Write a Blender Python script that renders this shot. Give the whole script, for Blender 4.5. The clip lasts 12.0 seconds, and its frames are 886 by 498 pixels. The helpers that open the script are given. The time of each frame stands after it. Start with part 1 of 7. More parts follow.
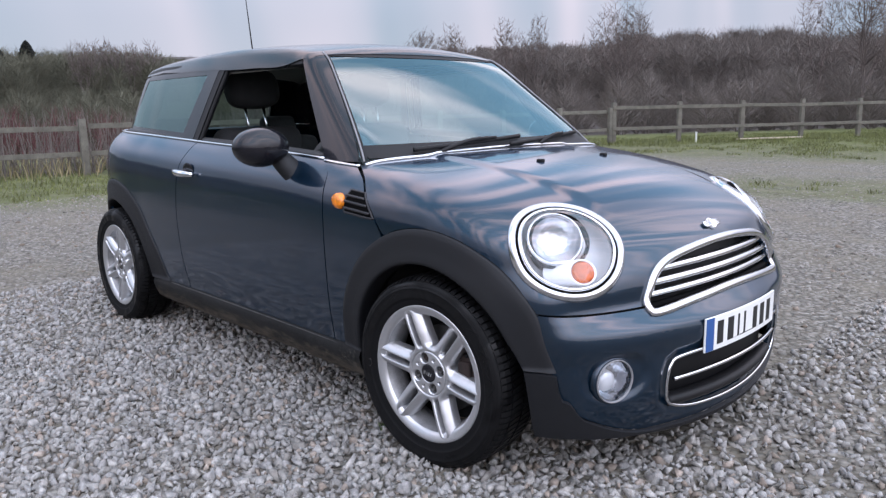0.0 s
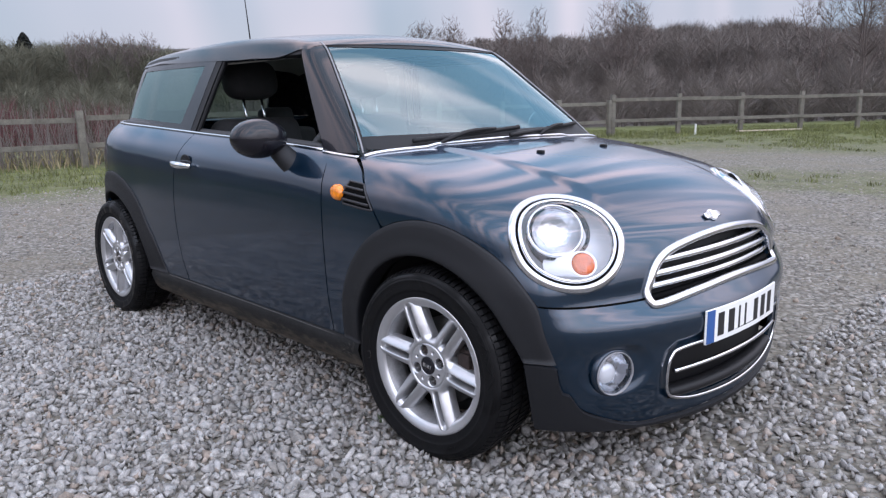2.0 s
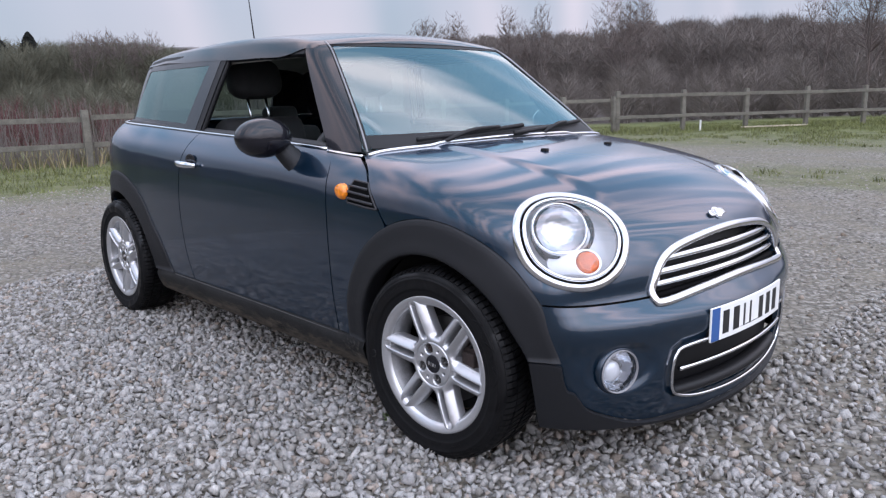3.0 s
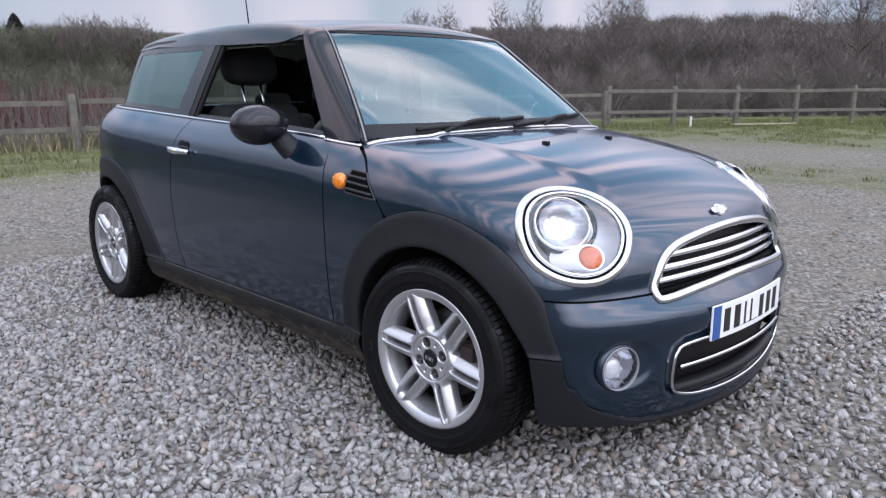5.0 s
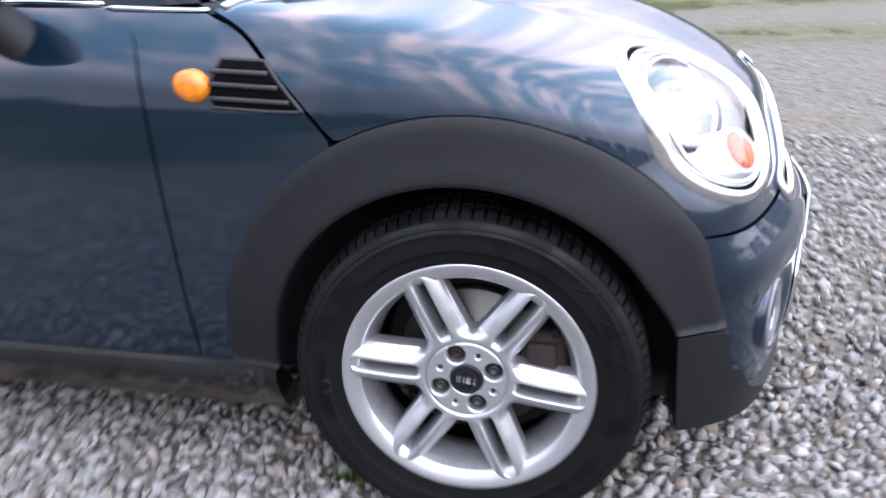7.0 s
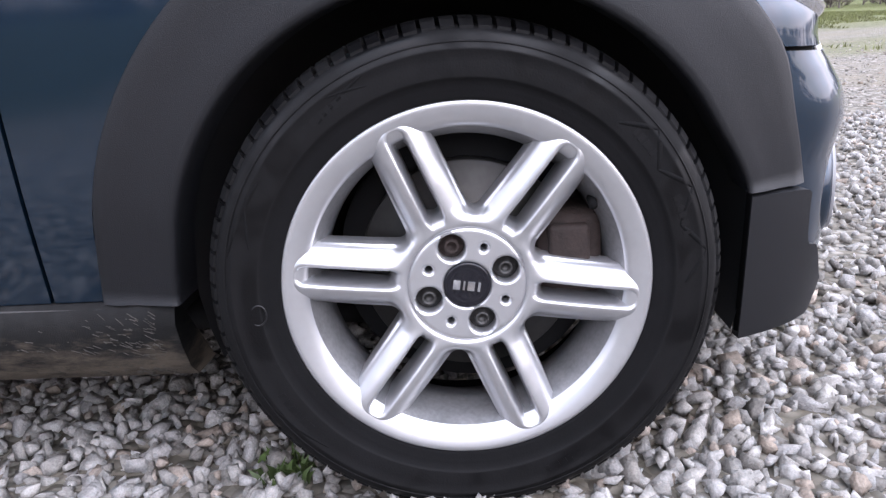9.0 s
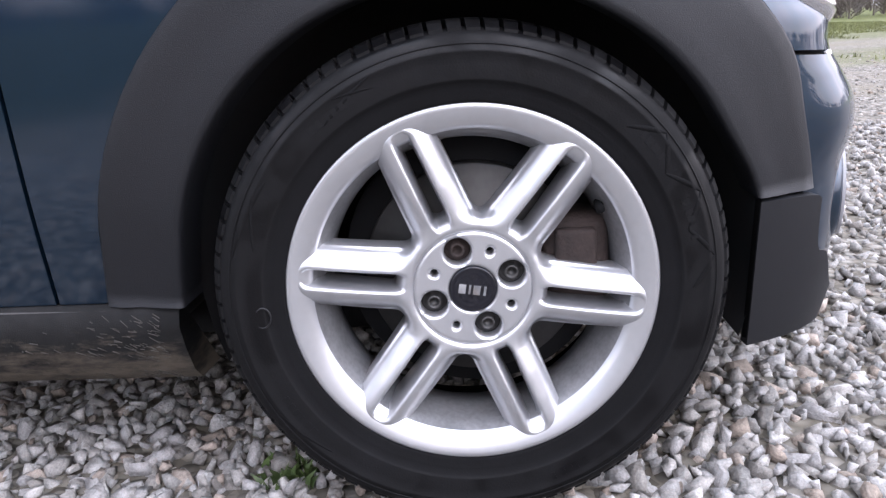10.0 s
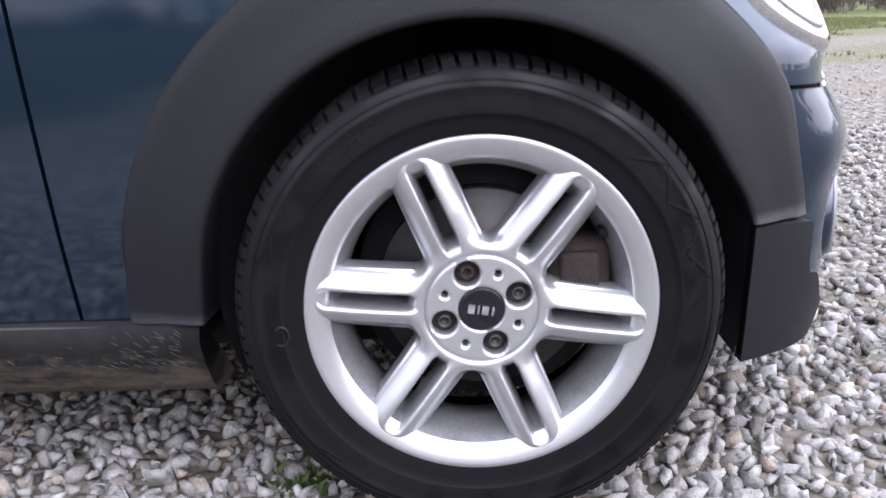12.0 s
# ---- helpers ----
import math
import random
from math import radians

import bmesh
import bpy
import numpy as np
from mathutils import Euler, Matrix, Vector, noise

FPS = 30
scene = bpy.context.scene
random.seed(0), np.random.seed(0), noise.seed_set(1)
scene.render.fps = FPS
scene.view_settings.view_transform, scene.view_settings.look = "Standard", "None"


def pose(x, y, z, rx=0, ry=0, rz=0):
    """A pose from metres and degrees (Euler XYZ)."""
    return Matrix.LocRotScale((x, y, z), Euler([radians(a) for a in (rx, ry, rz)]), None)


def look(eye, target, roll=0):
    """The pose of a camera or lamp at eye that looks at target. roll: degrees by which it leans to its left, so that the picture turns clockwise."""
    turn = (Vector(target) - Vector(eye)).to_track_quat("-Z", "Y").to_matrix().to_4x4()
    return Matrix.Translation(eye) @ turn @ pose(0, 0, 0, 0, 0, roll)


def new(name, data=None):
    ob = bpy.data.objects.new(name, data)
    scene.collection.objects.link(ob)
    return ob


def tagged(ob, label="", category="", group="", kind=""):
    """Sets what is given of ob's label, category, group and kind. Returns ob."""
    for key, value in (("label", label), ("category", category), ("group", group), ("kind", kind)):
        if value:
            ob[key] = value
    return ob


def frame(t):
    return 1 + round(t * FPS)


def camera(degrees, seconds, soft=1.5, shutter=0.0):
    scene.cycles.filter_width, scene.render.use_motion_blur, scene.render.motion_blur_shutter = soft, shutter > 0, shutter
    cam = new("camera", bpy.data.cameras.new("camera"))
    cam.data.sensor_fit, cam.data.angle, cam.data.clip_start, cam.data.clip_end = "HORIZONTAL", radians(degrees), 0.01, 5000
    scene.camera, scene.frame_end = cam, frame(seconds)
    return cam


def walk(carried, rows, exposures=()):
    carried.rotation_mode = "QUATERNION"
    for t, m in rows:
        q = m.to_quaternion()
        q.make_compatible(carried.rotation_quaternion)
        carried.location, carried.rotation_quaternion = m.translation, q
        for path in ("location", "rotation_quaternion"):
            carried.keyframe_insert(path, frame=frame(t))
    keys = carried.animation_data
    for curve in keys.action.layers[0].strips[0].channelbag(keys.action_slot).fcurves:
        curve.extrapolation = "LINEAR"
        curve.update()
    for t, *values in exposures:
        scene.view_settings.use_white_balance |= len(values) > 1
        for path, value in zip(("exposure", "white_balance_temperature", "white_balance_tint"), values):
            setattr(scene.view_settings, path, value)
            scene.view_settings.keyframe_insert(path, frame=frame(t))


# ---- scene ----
cam = camera(61.9, 12.0, 1.3, 0.95)
PATH = [
    (0, (1.624, -2.281, 1.123), (0.206, -0.922, 0.744), -1.0),
    (0.5, (1.628, -2.281, 1.122), (0.212, -0.917, 0.757), -1.3),
    (1, (1.621, -2.279, 1.121), (0.207, -0.918, 0.738), -1.1),
    (1.5, (1.616, -2.277, 1.121), (0.205, -0.914, 0.728), -1.1),
    (2, (1.613, -2.273, 1.118), (0.200, -0.915, 0.719), -1.0),
    (2.5, (1.617, -2.277, 1.118), (0.199, -0.924, 0.716), -1.2),
    (3, (1.615, -2.274, 1.123), (0.194, -0.926, 0.717), -1.3),
    (5, (1.562, -2.275, 1.118), (0.168, -0.906, 0.690), -0.1),
    (5.5, (1.377, -2.321, 1.103), (0.054, -0.903, 0.615), 0.5),
    (5.8, (1.178, -2.310, 1.095), (-0.128, -0.903, 0.534), -0.3),
    (6, (1.019, -2.233, 1.050), (-0.280, -0.823, 0.478), -1.2),
    (6.2, (0.870, -2.150, 1.052), (-0.372, -0.727, 0.395), -1.6),
    (6.5, (0.655, -2.047, 1.056), (-0.423, -0.494, 0.402), -0.2),
    (6.8, (0.366, -1.939, 0.987), (-0.283, -0.167, 0.327), -1.6),
    (7, (0.265, -1.878, 0.968), (-0.225, -0.073, 0.258), -3.5),
    (7.2, (0.173, -1.814, 0.917), (-0.229, 0.044, 0.295), -5.1),
    (7.5, (0.088, -1.758, 0.887), (-0.178, 0.070, 0.121), -3.8),
    (7.7, (0.062, -1.708, 0.822), (-0.123, 0.160, 0.131), -3.4),
    (9.3, (0.021, -1.628, 0.603), (-0.090, 0.281, 0.015), -3.7),
    (9.5, (0.028, -1.625, 0.607), (-0.098, 0.282, 0.020), -3.6),
    (10, (0.023, -1.629, 0.599), (-0.108, 0.285, 0.034), -3.5),
    (10.5, (0.025, -1.630, 0.597), (-0.109, 0.284, 0.033), -2.6),
    (11, (0.018, -1.634, 0.594), (-0.108, 0.281, 0.031), -2.5),
    (11.5, (0.017, -1.639, 0.595), (-0.110, 0.281, 0.048), -2.6),
    (12, (0.006, -1.659, 0.649), (-0.108, 0.249, 0.060), -3.0),
]
walk(cam, [(t, look(e, g, r)) for t, e, g, r in PATH], [(0, 0.94, 8200, 24.5), (5.2, 0.94, 8200, 25), (6.2, 1.28, 8250, 25), (7.0, 1.63, 8200, 25.5), (7.4, 1.92, 8150, 26), (9.3, 1.88, 8550, 27.5), (12, 1.88, 8550, 27.5)])

# ---- light ----
world = bpy.data.worlds.new("sky")
scene.world = world
world.use_nodes = True
wn, wl = world.node_tree.nodes, world.node_tree.links
wn.clear()
SUN_EL, SUN_AZ = radians(36), radians(-8)      # azimuth from +x, anticlockwise
sky = wn.new("ShaderNodeTexSky")
sky.sky_type, sky.sun_disc, sky.sun_elevation = "NISHITA", False, SUN_EL
sky.sun_rotation = radians(90) - SUN_AZ
sky.air_density, sky.dust_density = 1.2, 1.0
coord = wn.new("ShaderNodeTexCoord")
stretch = wn.new("ShaderNodeMapping")
stretch.inputs["Location"].default_value = (0.54, -4.61, 1.48)
stretch.inputs["Scale"].default_value = (5.5, 0.6, 0.7)      # streets of cloud along y
cloud = wn.new("ShaderNodeTexNoise")
cloud.inputs["Scale"].default_value, cloud.inputs["Detail"].default_value = 2.3, 1.5
cloud.inputs["Roughness"].default_value, cloud.inputs["Distortion"].default_value = 0.5, 0.35
cover = wn.new("ShaderNodeValToRGB")
cover.color_ramp.elements[0].position, cover.color_ramp.elements[0].color = 0.40, (0.82, 0.82, 0.82, 1)
cover.color_ramp.elements[1].position, cover.color_ramp.elements[1].color = 0.54, (0.97, 0.97, 0.97, 1)
grey = wn.new("ShaderNodeValToRGB")
grey.color_ramp.elements[0].position, grey.color_ramp.elements[0].color = 0.38, (2.0, 4.9, 8.0, 1)
grey.color_ramp.elements[1].position, grey.color_ramp.elements[1].color = 0.65, (11.4, 11.7, 14.6, 1)
mixs = wn.new("ShaderNodeMix")
mixs.data_type = "RGBA"
bg = wn.new("ShaderNodeBackground")
bg.inputs["Strength"].default_value = 0.15
wout = wn.new("ShaderNodeOutputWorld")
wl.new(coord.outputs["Generated"], stretch.inputs["Vector"])
wl.new(stretch.outputs[0], cloud.inputs["Vector"])
# towards the horizon the clouds close up and even out
sep_w = wn.new("ShaderNodeSeparateXYZ")
wl.new(coord.outputs["Generated"], sep_w.inputs[0])
even = wn.new("ShaderNodeMapRange")
even.interpolation_type = "SMOOTHSTEP"
even.inputs[1].default_value, even.inputs[2].default_value = 0.10, 0.80
even.inputs[3].default_value, even.inputs[4].default_value = 0.74, 0.0
wl.new(sep_w.outputs[2], even.inputs[0])
level = wn.new("ShaderNodeMix")
level.inputs[3].default_value = 0.475
wl.new(even.outputs[0], level.inputs[0])
wl.new(cloud.outputs[0], level.inputs[2])
# overhead the cloud breaks up and lets more blue through
breaks, thin = wn.new("ShaderNodeMapRange"), wn.new("ShaderNodeMath")
breaks.inputs[1].default_value, breaks.inputs[2].default_value = 0.22, 0.62
breaks.inputs[3].default_value, breaks.inputs[4].default_value = 0.0, 0.05
thin.operation = "SUBTRACT"
wl.new(sep_w.outputs[2], breaks.inputs[0])
wl.new(level.outputs[0], thin.inputs[0])
wl.new(breaks.outputs[0], thin.inputs[1])
wl.new(thin.outputs[0], cover.inputs[0])
wl.new(thin.outputs[0], grey.inputs[0])
wl.new(cover.outputs[0], mixs.inputs[0])
wl.new(sky.outputs[0], mixs.inputs[6])
wl.new(grey.outputs[0], mixs.inputs[7])
# an overcast sky: three times as bright overhead as at the horizon
lift_w = wn.new("ShaderNodeMapRange")
lift_w.interpolation_type = "SMOOTHSTEP"
lift_w.inputs[1].default_value, lift_w.inputs[2].default_value = 0.10, 0.44
lift_w.inputs[3].default_value, lift_w.inputs[4].default_value = 0.41, 1.0
shade_w = wn.new("ShaderNodeMix")
shade_w.data_type, shade_w.blend_type = "RGBA", "MULTIPLY"
shade_w.inputs[0].default_value = 1
wl.new(sep_w.outputs[2], lift_w.inputs[0])
wl.new(mixs.outputs[2], shade_w.inputs[6])
# the cloud glows more on the side where the sun stands behind it
glow_w, glow_r, glow_m = wn.new("ShaderNodeVectorMath"), wn.new("ShaderNodeMapRange"), wn.new("ShaderNodeMath")
glow_w.operation, glow_m.operation = "DOT_PRODUCT", "MULTIPLY"
glow_w.inputs[1].default_value = (math.cos(SUN_AZ) * math.cos(SUN_EL), math.sin(SUN_AZ) * math.cos(SUN_EL), math.sin(SUN_EL))
glow_r.interpolation_type = "SMOOTHSTEP"
glow_r.inputs[1].default_value, glow_r.inputs[2].default_value = 0.1, 1.0
glow_r.inputs[3].default_value, glow_r.inputs[4].default_value = 0.74, 1.7
wl.new(coord.outputs["Generated"], glow_w.inputs[0])
wl.new(glow_w.outputs["Value"], glow_r.inputs[0])
wl.new(glow_r.outputs[0], glow_m.inputs[0])
wl.new(lift_w.outputs[0], glow_m.inputs[1])
wl.new(glow_m.outputs[0], shade_w.inputs[7])
wl.new(shade_w.outputs[2], bg.inputs[0])
wl.new(bg.outputs[0], wout.inputs[0])
sun = new("sun", bpy.data.lights.new("sun", "SUN"))
sun.data.energy, sun.data.angle, sun.data.color = 0.45, radians(150), (1.0, 0.95, 0.88)
sun.matrix_world = look((40 * math.cos(SUN_AZ) * math.cos(SUN_EL), 40 * math.sin(SUN_AZ) * math.cos(SUN_EL), 40 * math.sin(SUN_EL)), (0, 0, 0))

# ---- materials ----
def material(name, color, rough=0.5, metal=0.0, coat=0.0, vary=0.0, scale=20.0, bump=0.0, bump_scale=80.0, dark=0.6, rand=0.0, spec=0.5):
    """A Principled material with noise in its colour at two scales and fine relief."""
    m = bpy.data.materials.new(name)
    m.use_nodes = True
    n, l = m.node_tree.nodes, m.node_tree.links
    b = n["Principled BSDF"]
    b.inputs["Base Color"].default_value = (*color, 1)
    b.inputs["Roughness"].default_value = rough
    b.inputs["Metallic"].default_value = metal
    b.inputs["Coat Weight"].default_value = coat
    b.inputs["Coat Roughness"].default_value = 0.05
    b.inputs["Coat IOR"].default_value = 1.5 + 0.08 * (coat >= 1.0)
    b.inputs["Specular IOR Level"].default_value = spec
    tc = n.new("ShaderNodeTexCoord")
    last = None
    if vary > 0:
        for s, w in ((scale, vary), (scale * 7.3, vary * 0.6)):
            t = n.new("ShaderNodeTexNoise")
            t.inputs["Scale"].default_value, t.inputs["Detail"].default_value = s, 4
            l.new(tc.outputs["Object"], t.inputs["Vector"])
            r = n.new("ShaderNodeMapRange")
            r.inputs[1].default_value, r.inputs[2].default_value = 0.3, 0.7
            r.inputs[3].default_value, r.inputs[4].default_value = 1 - w * dark, 1 + w * (1 - dark)
            l.new(t.outputs[0], r.inputs[0])
            x = n.new("ShaderNodeMix")
            x.data_type, x.blend_type = "RGBA", "MULTIPLY"
            x.inputs[0].default_value = 1
            if last is None:
                x.inputs[6].default_value = (*color, 1)
            else:
                l.new(last, x.inputs[6])
            l.new(r.outputs[0], x.inputs[7])
            last = x.outputs[2]
        l.new(last, b.inputs["Base Color"])
    if bump > 0:
        t = n.new("ShaderNodeTexNoise")
        t.inputs["Scale"].default_value, t.inputs["Detail"].default_value = bump_scale, 5
        l.new(tc.outputs["Object"], t.inputs["Vector"])
        bp = n.new("ShaderNodeBump")
        bp.inputs["Strength"].default_value, bp.inputs["Distance"].default_value = bump, 0.003
        l.new(t.outputs[0], bp.inputs["Height"])
        l.new(bp.outputs[0], b.inputs["Normal"])
    if rand > 0:
        g = n.new("ShaderNodeNewGeometry")
        r = n.new("ShaderNodeMapRange")
        r.inputs[3].default_value, r.inputs[4].default_value = 1 - rand, 1 + rand
        l.new(g.outputs["Random Per Island"], r.inputs[0])
        x = n.new("ShaderNodeMix")
        x.data_type, x.blend_type = "RGBA", "MULTIPLY"
        x.inputs[0].default_value = 1
        if last is None:
            x.inputs[6].default_value = (*color, 1)
        else:
            l.new(last, x.inputs[6])
        l.new(r.outputs[0], x.inputs[7])
        l.new(x.outputs[2], b.inputs["Base Color"])
    return m


def glass(name, tint, face=0.04, gloss=(1, 1, 1)):
    """A thin pane: clear or tinted, with gloss that grows towards grazing view; face is the gloss seen head-on."""
    m = bpy.data.materials.new(name)
    m.use_nodes = True
    n, l = m.node_tree.nodes, m.node_tree.links
    n.clear()
    t, g, f, x, o = (n.new("ShaderNode" + k) for k in ("BsdfTransparent", "BsdfGlossy", "LayerWeight", "MixShader", "OutputMaterial"))
    p, r = n.new("ShaderNodeMath"), n.new("ShaderNodeMapRange")
    t.inputs[0].default_value = (*tint, 1)
    g.inputs[0].default_value = (*gloss, 1)
    g.inputs["Roughness"].default_value = 0.0
    f.inputs[0].default_value = 0.5
    p.operation = "POWER"
    p.inputs[1].default_value = 4.0
    r.inputs[3].default_value = face
    l.new(f.outputs["Facing"], p.inputs[0])
    l.new(p.outputs[0], r.inputs[0])
    l.new(r.outputs[0], x.inputs[0])
    l.new(t.outputs[0], x.inputs[1])
    l.new(g.outputs[0], x.inputs[2])
    l.new(x.outputs[0], o.inputs[0])
    return m


PAINT = material("blue_paint", (0.0036, 0.0190, 0.0370), 0.36, 0.62, 1.0, 0.12, 3.0, spec=0.12)
BLACK_PAINT = material("black_paint", (0.008, 0.008, 0.011), 0.25, 0.0, 0.6, 0.1, 6.0, spec=0.08)
CLAD = material("black_plastic", (0.0054, 0.0060, 0.0078), 0.58, 0, 0, 0.25, 9.0, 0.25, 900, spec=0.35)
RUBBER = material("tyre_rubber", (0.0034, 0.0034, 0.0039), 0.42, 0, 0, 0.5, 14.0, 0.12, 400, spec=0.19)
RUBBER_DULL = material("scuffed_rubber", (0.0030, 0.0030, 0.0034), 0.9, 0, 0, 0.4, 40.0, 0.3, 500, spec=0.2)
RUBBER_MARK = material("worn_rubber", (0.006, 0.006, 0.007), 0.42, 0, 0, 0.4, 30.0)
ALLOY = material("alloy_silver", (0.51, 0.515, 0.53), 0.30, 0.80, 0.3, 0.08, 12.0)
DUSTY_SHADE_ALLOY = material("dusty_alloy", (0.25, 0.25, 0.255), 0.42, 0.6, 0.0, 0.35, 25.0)
CHROME = material("chrome", (0.66, 0.67, 0.69), 0.06, 1.0)
STEEL = material("brake_steel", (0.16, 0.155, 0.15), 0.42, 0.9, 0, 0.3, 12.0, 0.05, 60)
DULL_STEEL = material("dull_steel", (0.07, 0.068, 0.066), 0.5, 0.8, 0, 0.4, 60.0, 0.1, 200)
RUST = material("rusty_iron", (0.032, 0.020, 0.017), 0.8, 0.2, 0, 0.6, 40.0, 0.5, 200)
SILL = material("dusty_plastic", (0.008, 0.008, 0.008), 0.7, 0, 0, 0.9, 9.0, 0.3, 700, dark=0.55, spec=0.25)
DARK = material("dark_recess", (0.008, 0.008, 0.009), 0.8)
VENT_BLACK = material("vent_black", (0.0018, 0.0018, 0.002), 0.7, 0, 0, 0.2, 20.0, spec=0.05)
VENT_GREY = material("vent_grey", (0.026, 0.026, 0.029), 0.5, 0, 0, 0.2, 20.0, 0.2, 600, spec=0.35)
WORN_EDGE = material("worn_grey_edge", (0.055, 0.052, 0.050), 0.6, 0, 0, 0.5, 30.0)
DRY_MUD = material("dry_mud", (0.050, 0.045, 0.039), 0.9, 0, 0, 0.4, 60.0)
TRIM = material("matt_black_trim", (0.006, 0.006, 0.007), 0.5, 0, 0, 0.2, 20.0, spec=0.25)
CLOTH = material("black_cloth", (0.016, 0.016, 0.018), 0.9, 0, 0, 0.3, 30.0, 0.4, 700)
INNER = material("interior_plastic", (0.022, 0.022, 0.024), 0.6, 0, 0, 0.2, 30.0, 0.2, 600)
SEAM_GREY = material("grey_seam", (0.20, 0.20, 0.21), 0.4, 0, 0, 0.1, 20.0)
LIGHT_TRIM = material("pale_interior_trim", (0.24, 0.235, 0.22), 0.6, 0, 0, 0.1, 20.0)
AMBER = material("amber_plastic", (0.82, 0.21, 0.008), 0.25, 0, 0.6, 0.5, 90.0, 0.5, 260)
AMBER_BULB = material("orange_bulb_cover", (0.52, 0.085, 0.010), 0.3, 0, 0.4, 0.6, 70.0, 0.8, 160)
PLATE = material("plate_white", (0.72, 0.72, 0.70), 0.35, 0, 0.3, 0.05, 20.0)
PLATE_BLUE = material("plate_blue", (0.012, 0.080, 0.25), 0.35, 0, 0.3)
CHAR = material("plate_black", (0.012, 0.012, 0.012), 0.5)
REFLECTOR = material("lamp_reflector", (0.56, 0.57, 0.60), 0.14, 0.95, 0, 0.1, 30.0, 1.0, 45)
LAMP_WHITE = material("lamp_inner_chrome", (0.62, 0.63, 0.66), 0.35, 0.25, 0, 0.1, 30.0)


def muddy(m, mud, height, soft):
    """Dried mud thrown up on to the foot of a panel, streaked along it."""
    n, l = m.node_tree.nodes, m.node_tree.links
    b = n["Principled BSDF"]
    old = b.inputs["Base Color"].links[0].from_socket
    tc, mp, t = n.new("ShaderNodeTexCoord"), n.new("ShaderNodeMapping"), n.new("ShaderNodeTexNoise")
    mp.inputs["Scale"].default_value = (1.0, 1.0, 3.5)
    t.inputs["Scale"].default_value, t.inputs["Detail"].default_value, t.inputs["Roughness"].default_value = 14, 8, 0.75
    sep, fall, add, cut, x = n.new("ShaderNodeSeparateXYZ"), n.new("ShaderNodeMapRange"), n.new("ShaderNodeMath"), n.new("ShaderNodeMapRange"), n.new("ShaderNodeMix")
    fall.inputs[1].default_value, fall.inputs[2].default_value = height + soft, height - soft
    fall.inputs[3].default_value, fall.inputs[4].default_value = -0.22, 0.16
    add.operation = "ADD"
    cut.inputs[1].default_value, cut.inputs[2].default_value = 0.38, 0.62
    x.data_type = "RGBA"
    x.inputs[7].default_value = (*mud, 1)
    l.new(tc.outputs["Object"], mp.inputs["Vector"])
    l.new(mp.outputs[0], t.inputs["Vector"])
    l.new(tc.outputs["Object"], sep.inputs[0])
    l.new(sep.outputs[2], fall.inputs[0])
    l.new(fall.outputs[0], add.inputs[0])
    l.new(t.outputs[0], add.inputs[1])
    l.new(add.outputs[0], cut.inputs[0])
    l.new(cut.outputs[0], x.inputs[0])
    l.new(old, x.inputs[6])
    l.new(x.outputs[2], b.inputs["Base Color"])


n, l = RUBBER.node_tree.nodes, RUBBER.node_tree.links
sheen, spread = n.new("ShaderNodeTexNoise"), n.new("ShaderNodeMapRange")
sheen.inputs["Scale"].default_value, sheen.inputs["Detail"].default_value, sheen.inputs["Distortion"].default_value = 7, 3, 1.5
spread.inputs[1].default_value, spread.inputs[2].default_value = 0.42, 0.62
spread.inputs[3].default_value, spread.inputs[4].default_value = 0.75, 0.28
l.new(n["Texture Coordinate"].outputs["Object"], sheen.inputs["Vector"])
l.new(sheen.outputs[0], spread.inputs[0])
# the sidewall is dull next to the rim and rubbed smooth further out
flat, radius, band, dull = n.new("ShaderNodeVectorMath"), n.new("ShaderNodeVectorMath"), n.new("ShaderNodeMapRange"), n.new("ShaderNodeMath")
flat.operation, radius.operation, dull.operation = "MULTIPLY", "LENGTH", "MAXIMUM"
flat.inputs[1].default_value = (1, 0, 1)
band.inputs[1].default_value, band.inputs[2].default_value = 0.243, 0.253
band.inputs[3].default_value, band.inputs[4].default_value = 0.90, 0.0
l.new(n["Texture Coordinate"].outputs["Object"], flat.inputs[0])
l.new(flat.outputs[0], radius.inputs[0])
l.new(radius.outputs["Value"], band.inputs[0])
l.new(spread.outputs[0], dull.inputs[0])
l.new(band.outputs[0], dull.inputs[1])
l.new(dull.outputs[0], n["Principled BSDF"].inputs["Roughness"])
muddy(SILL, (0.085, 0.068, 0.052), 0.215, 0.05)
PAINT.node_tree.nodes["Principled BSDF"].inputs["Specular Tint"].default_value = (0.55, 0.66, 0.86, 1)
PAINT.node_tree.nodes["Principled BSDF"].inputs["Coat Roughness"].default_value = 0.07
WINDSCREEN = glass("windscreen_glass", (0.62, 0.80, 0.79), 0.165, (0.74, 0.96, 1.0))
TINTED = glass("tinted_glass", (0.38, 0.50, 0.47), 0.09, (0.70, 0.95, 0.93))
CLEAR = glass("clear_lens", (0.96, 0.97, 0.98), 0.05)

# ---- building helpers ----
def mesh_of(name, verts, faces, smooth=True):
    me = bpy.data.meshes.new(name)
    me.from_pydata([tuple(map(float, v)) for v in verts], [], [tuple(map(int, f)) for f in faces])
    if smooth:
        me.polygons.foreach_set("use_smooth", np.ones(len(me.polygons), dtype=bool))
    me.update()
    return me


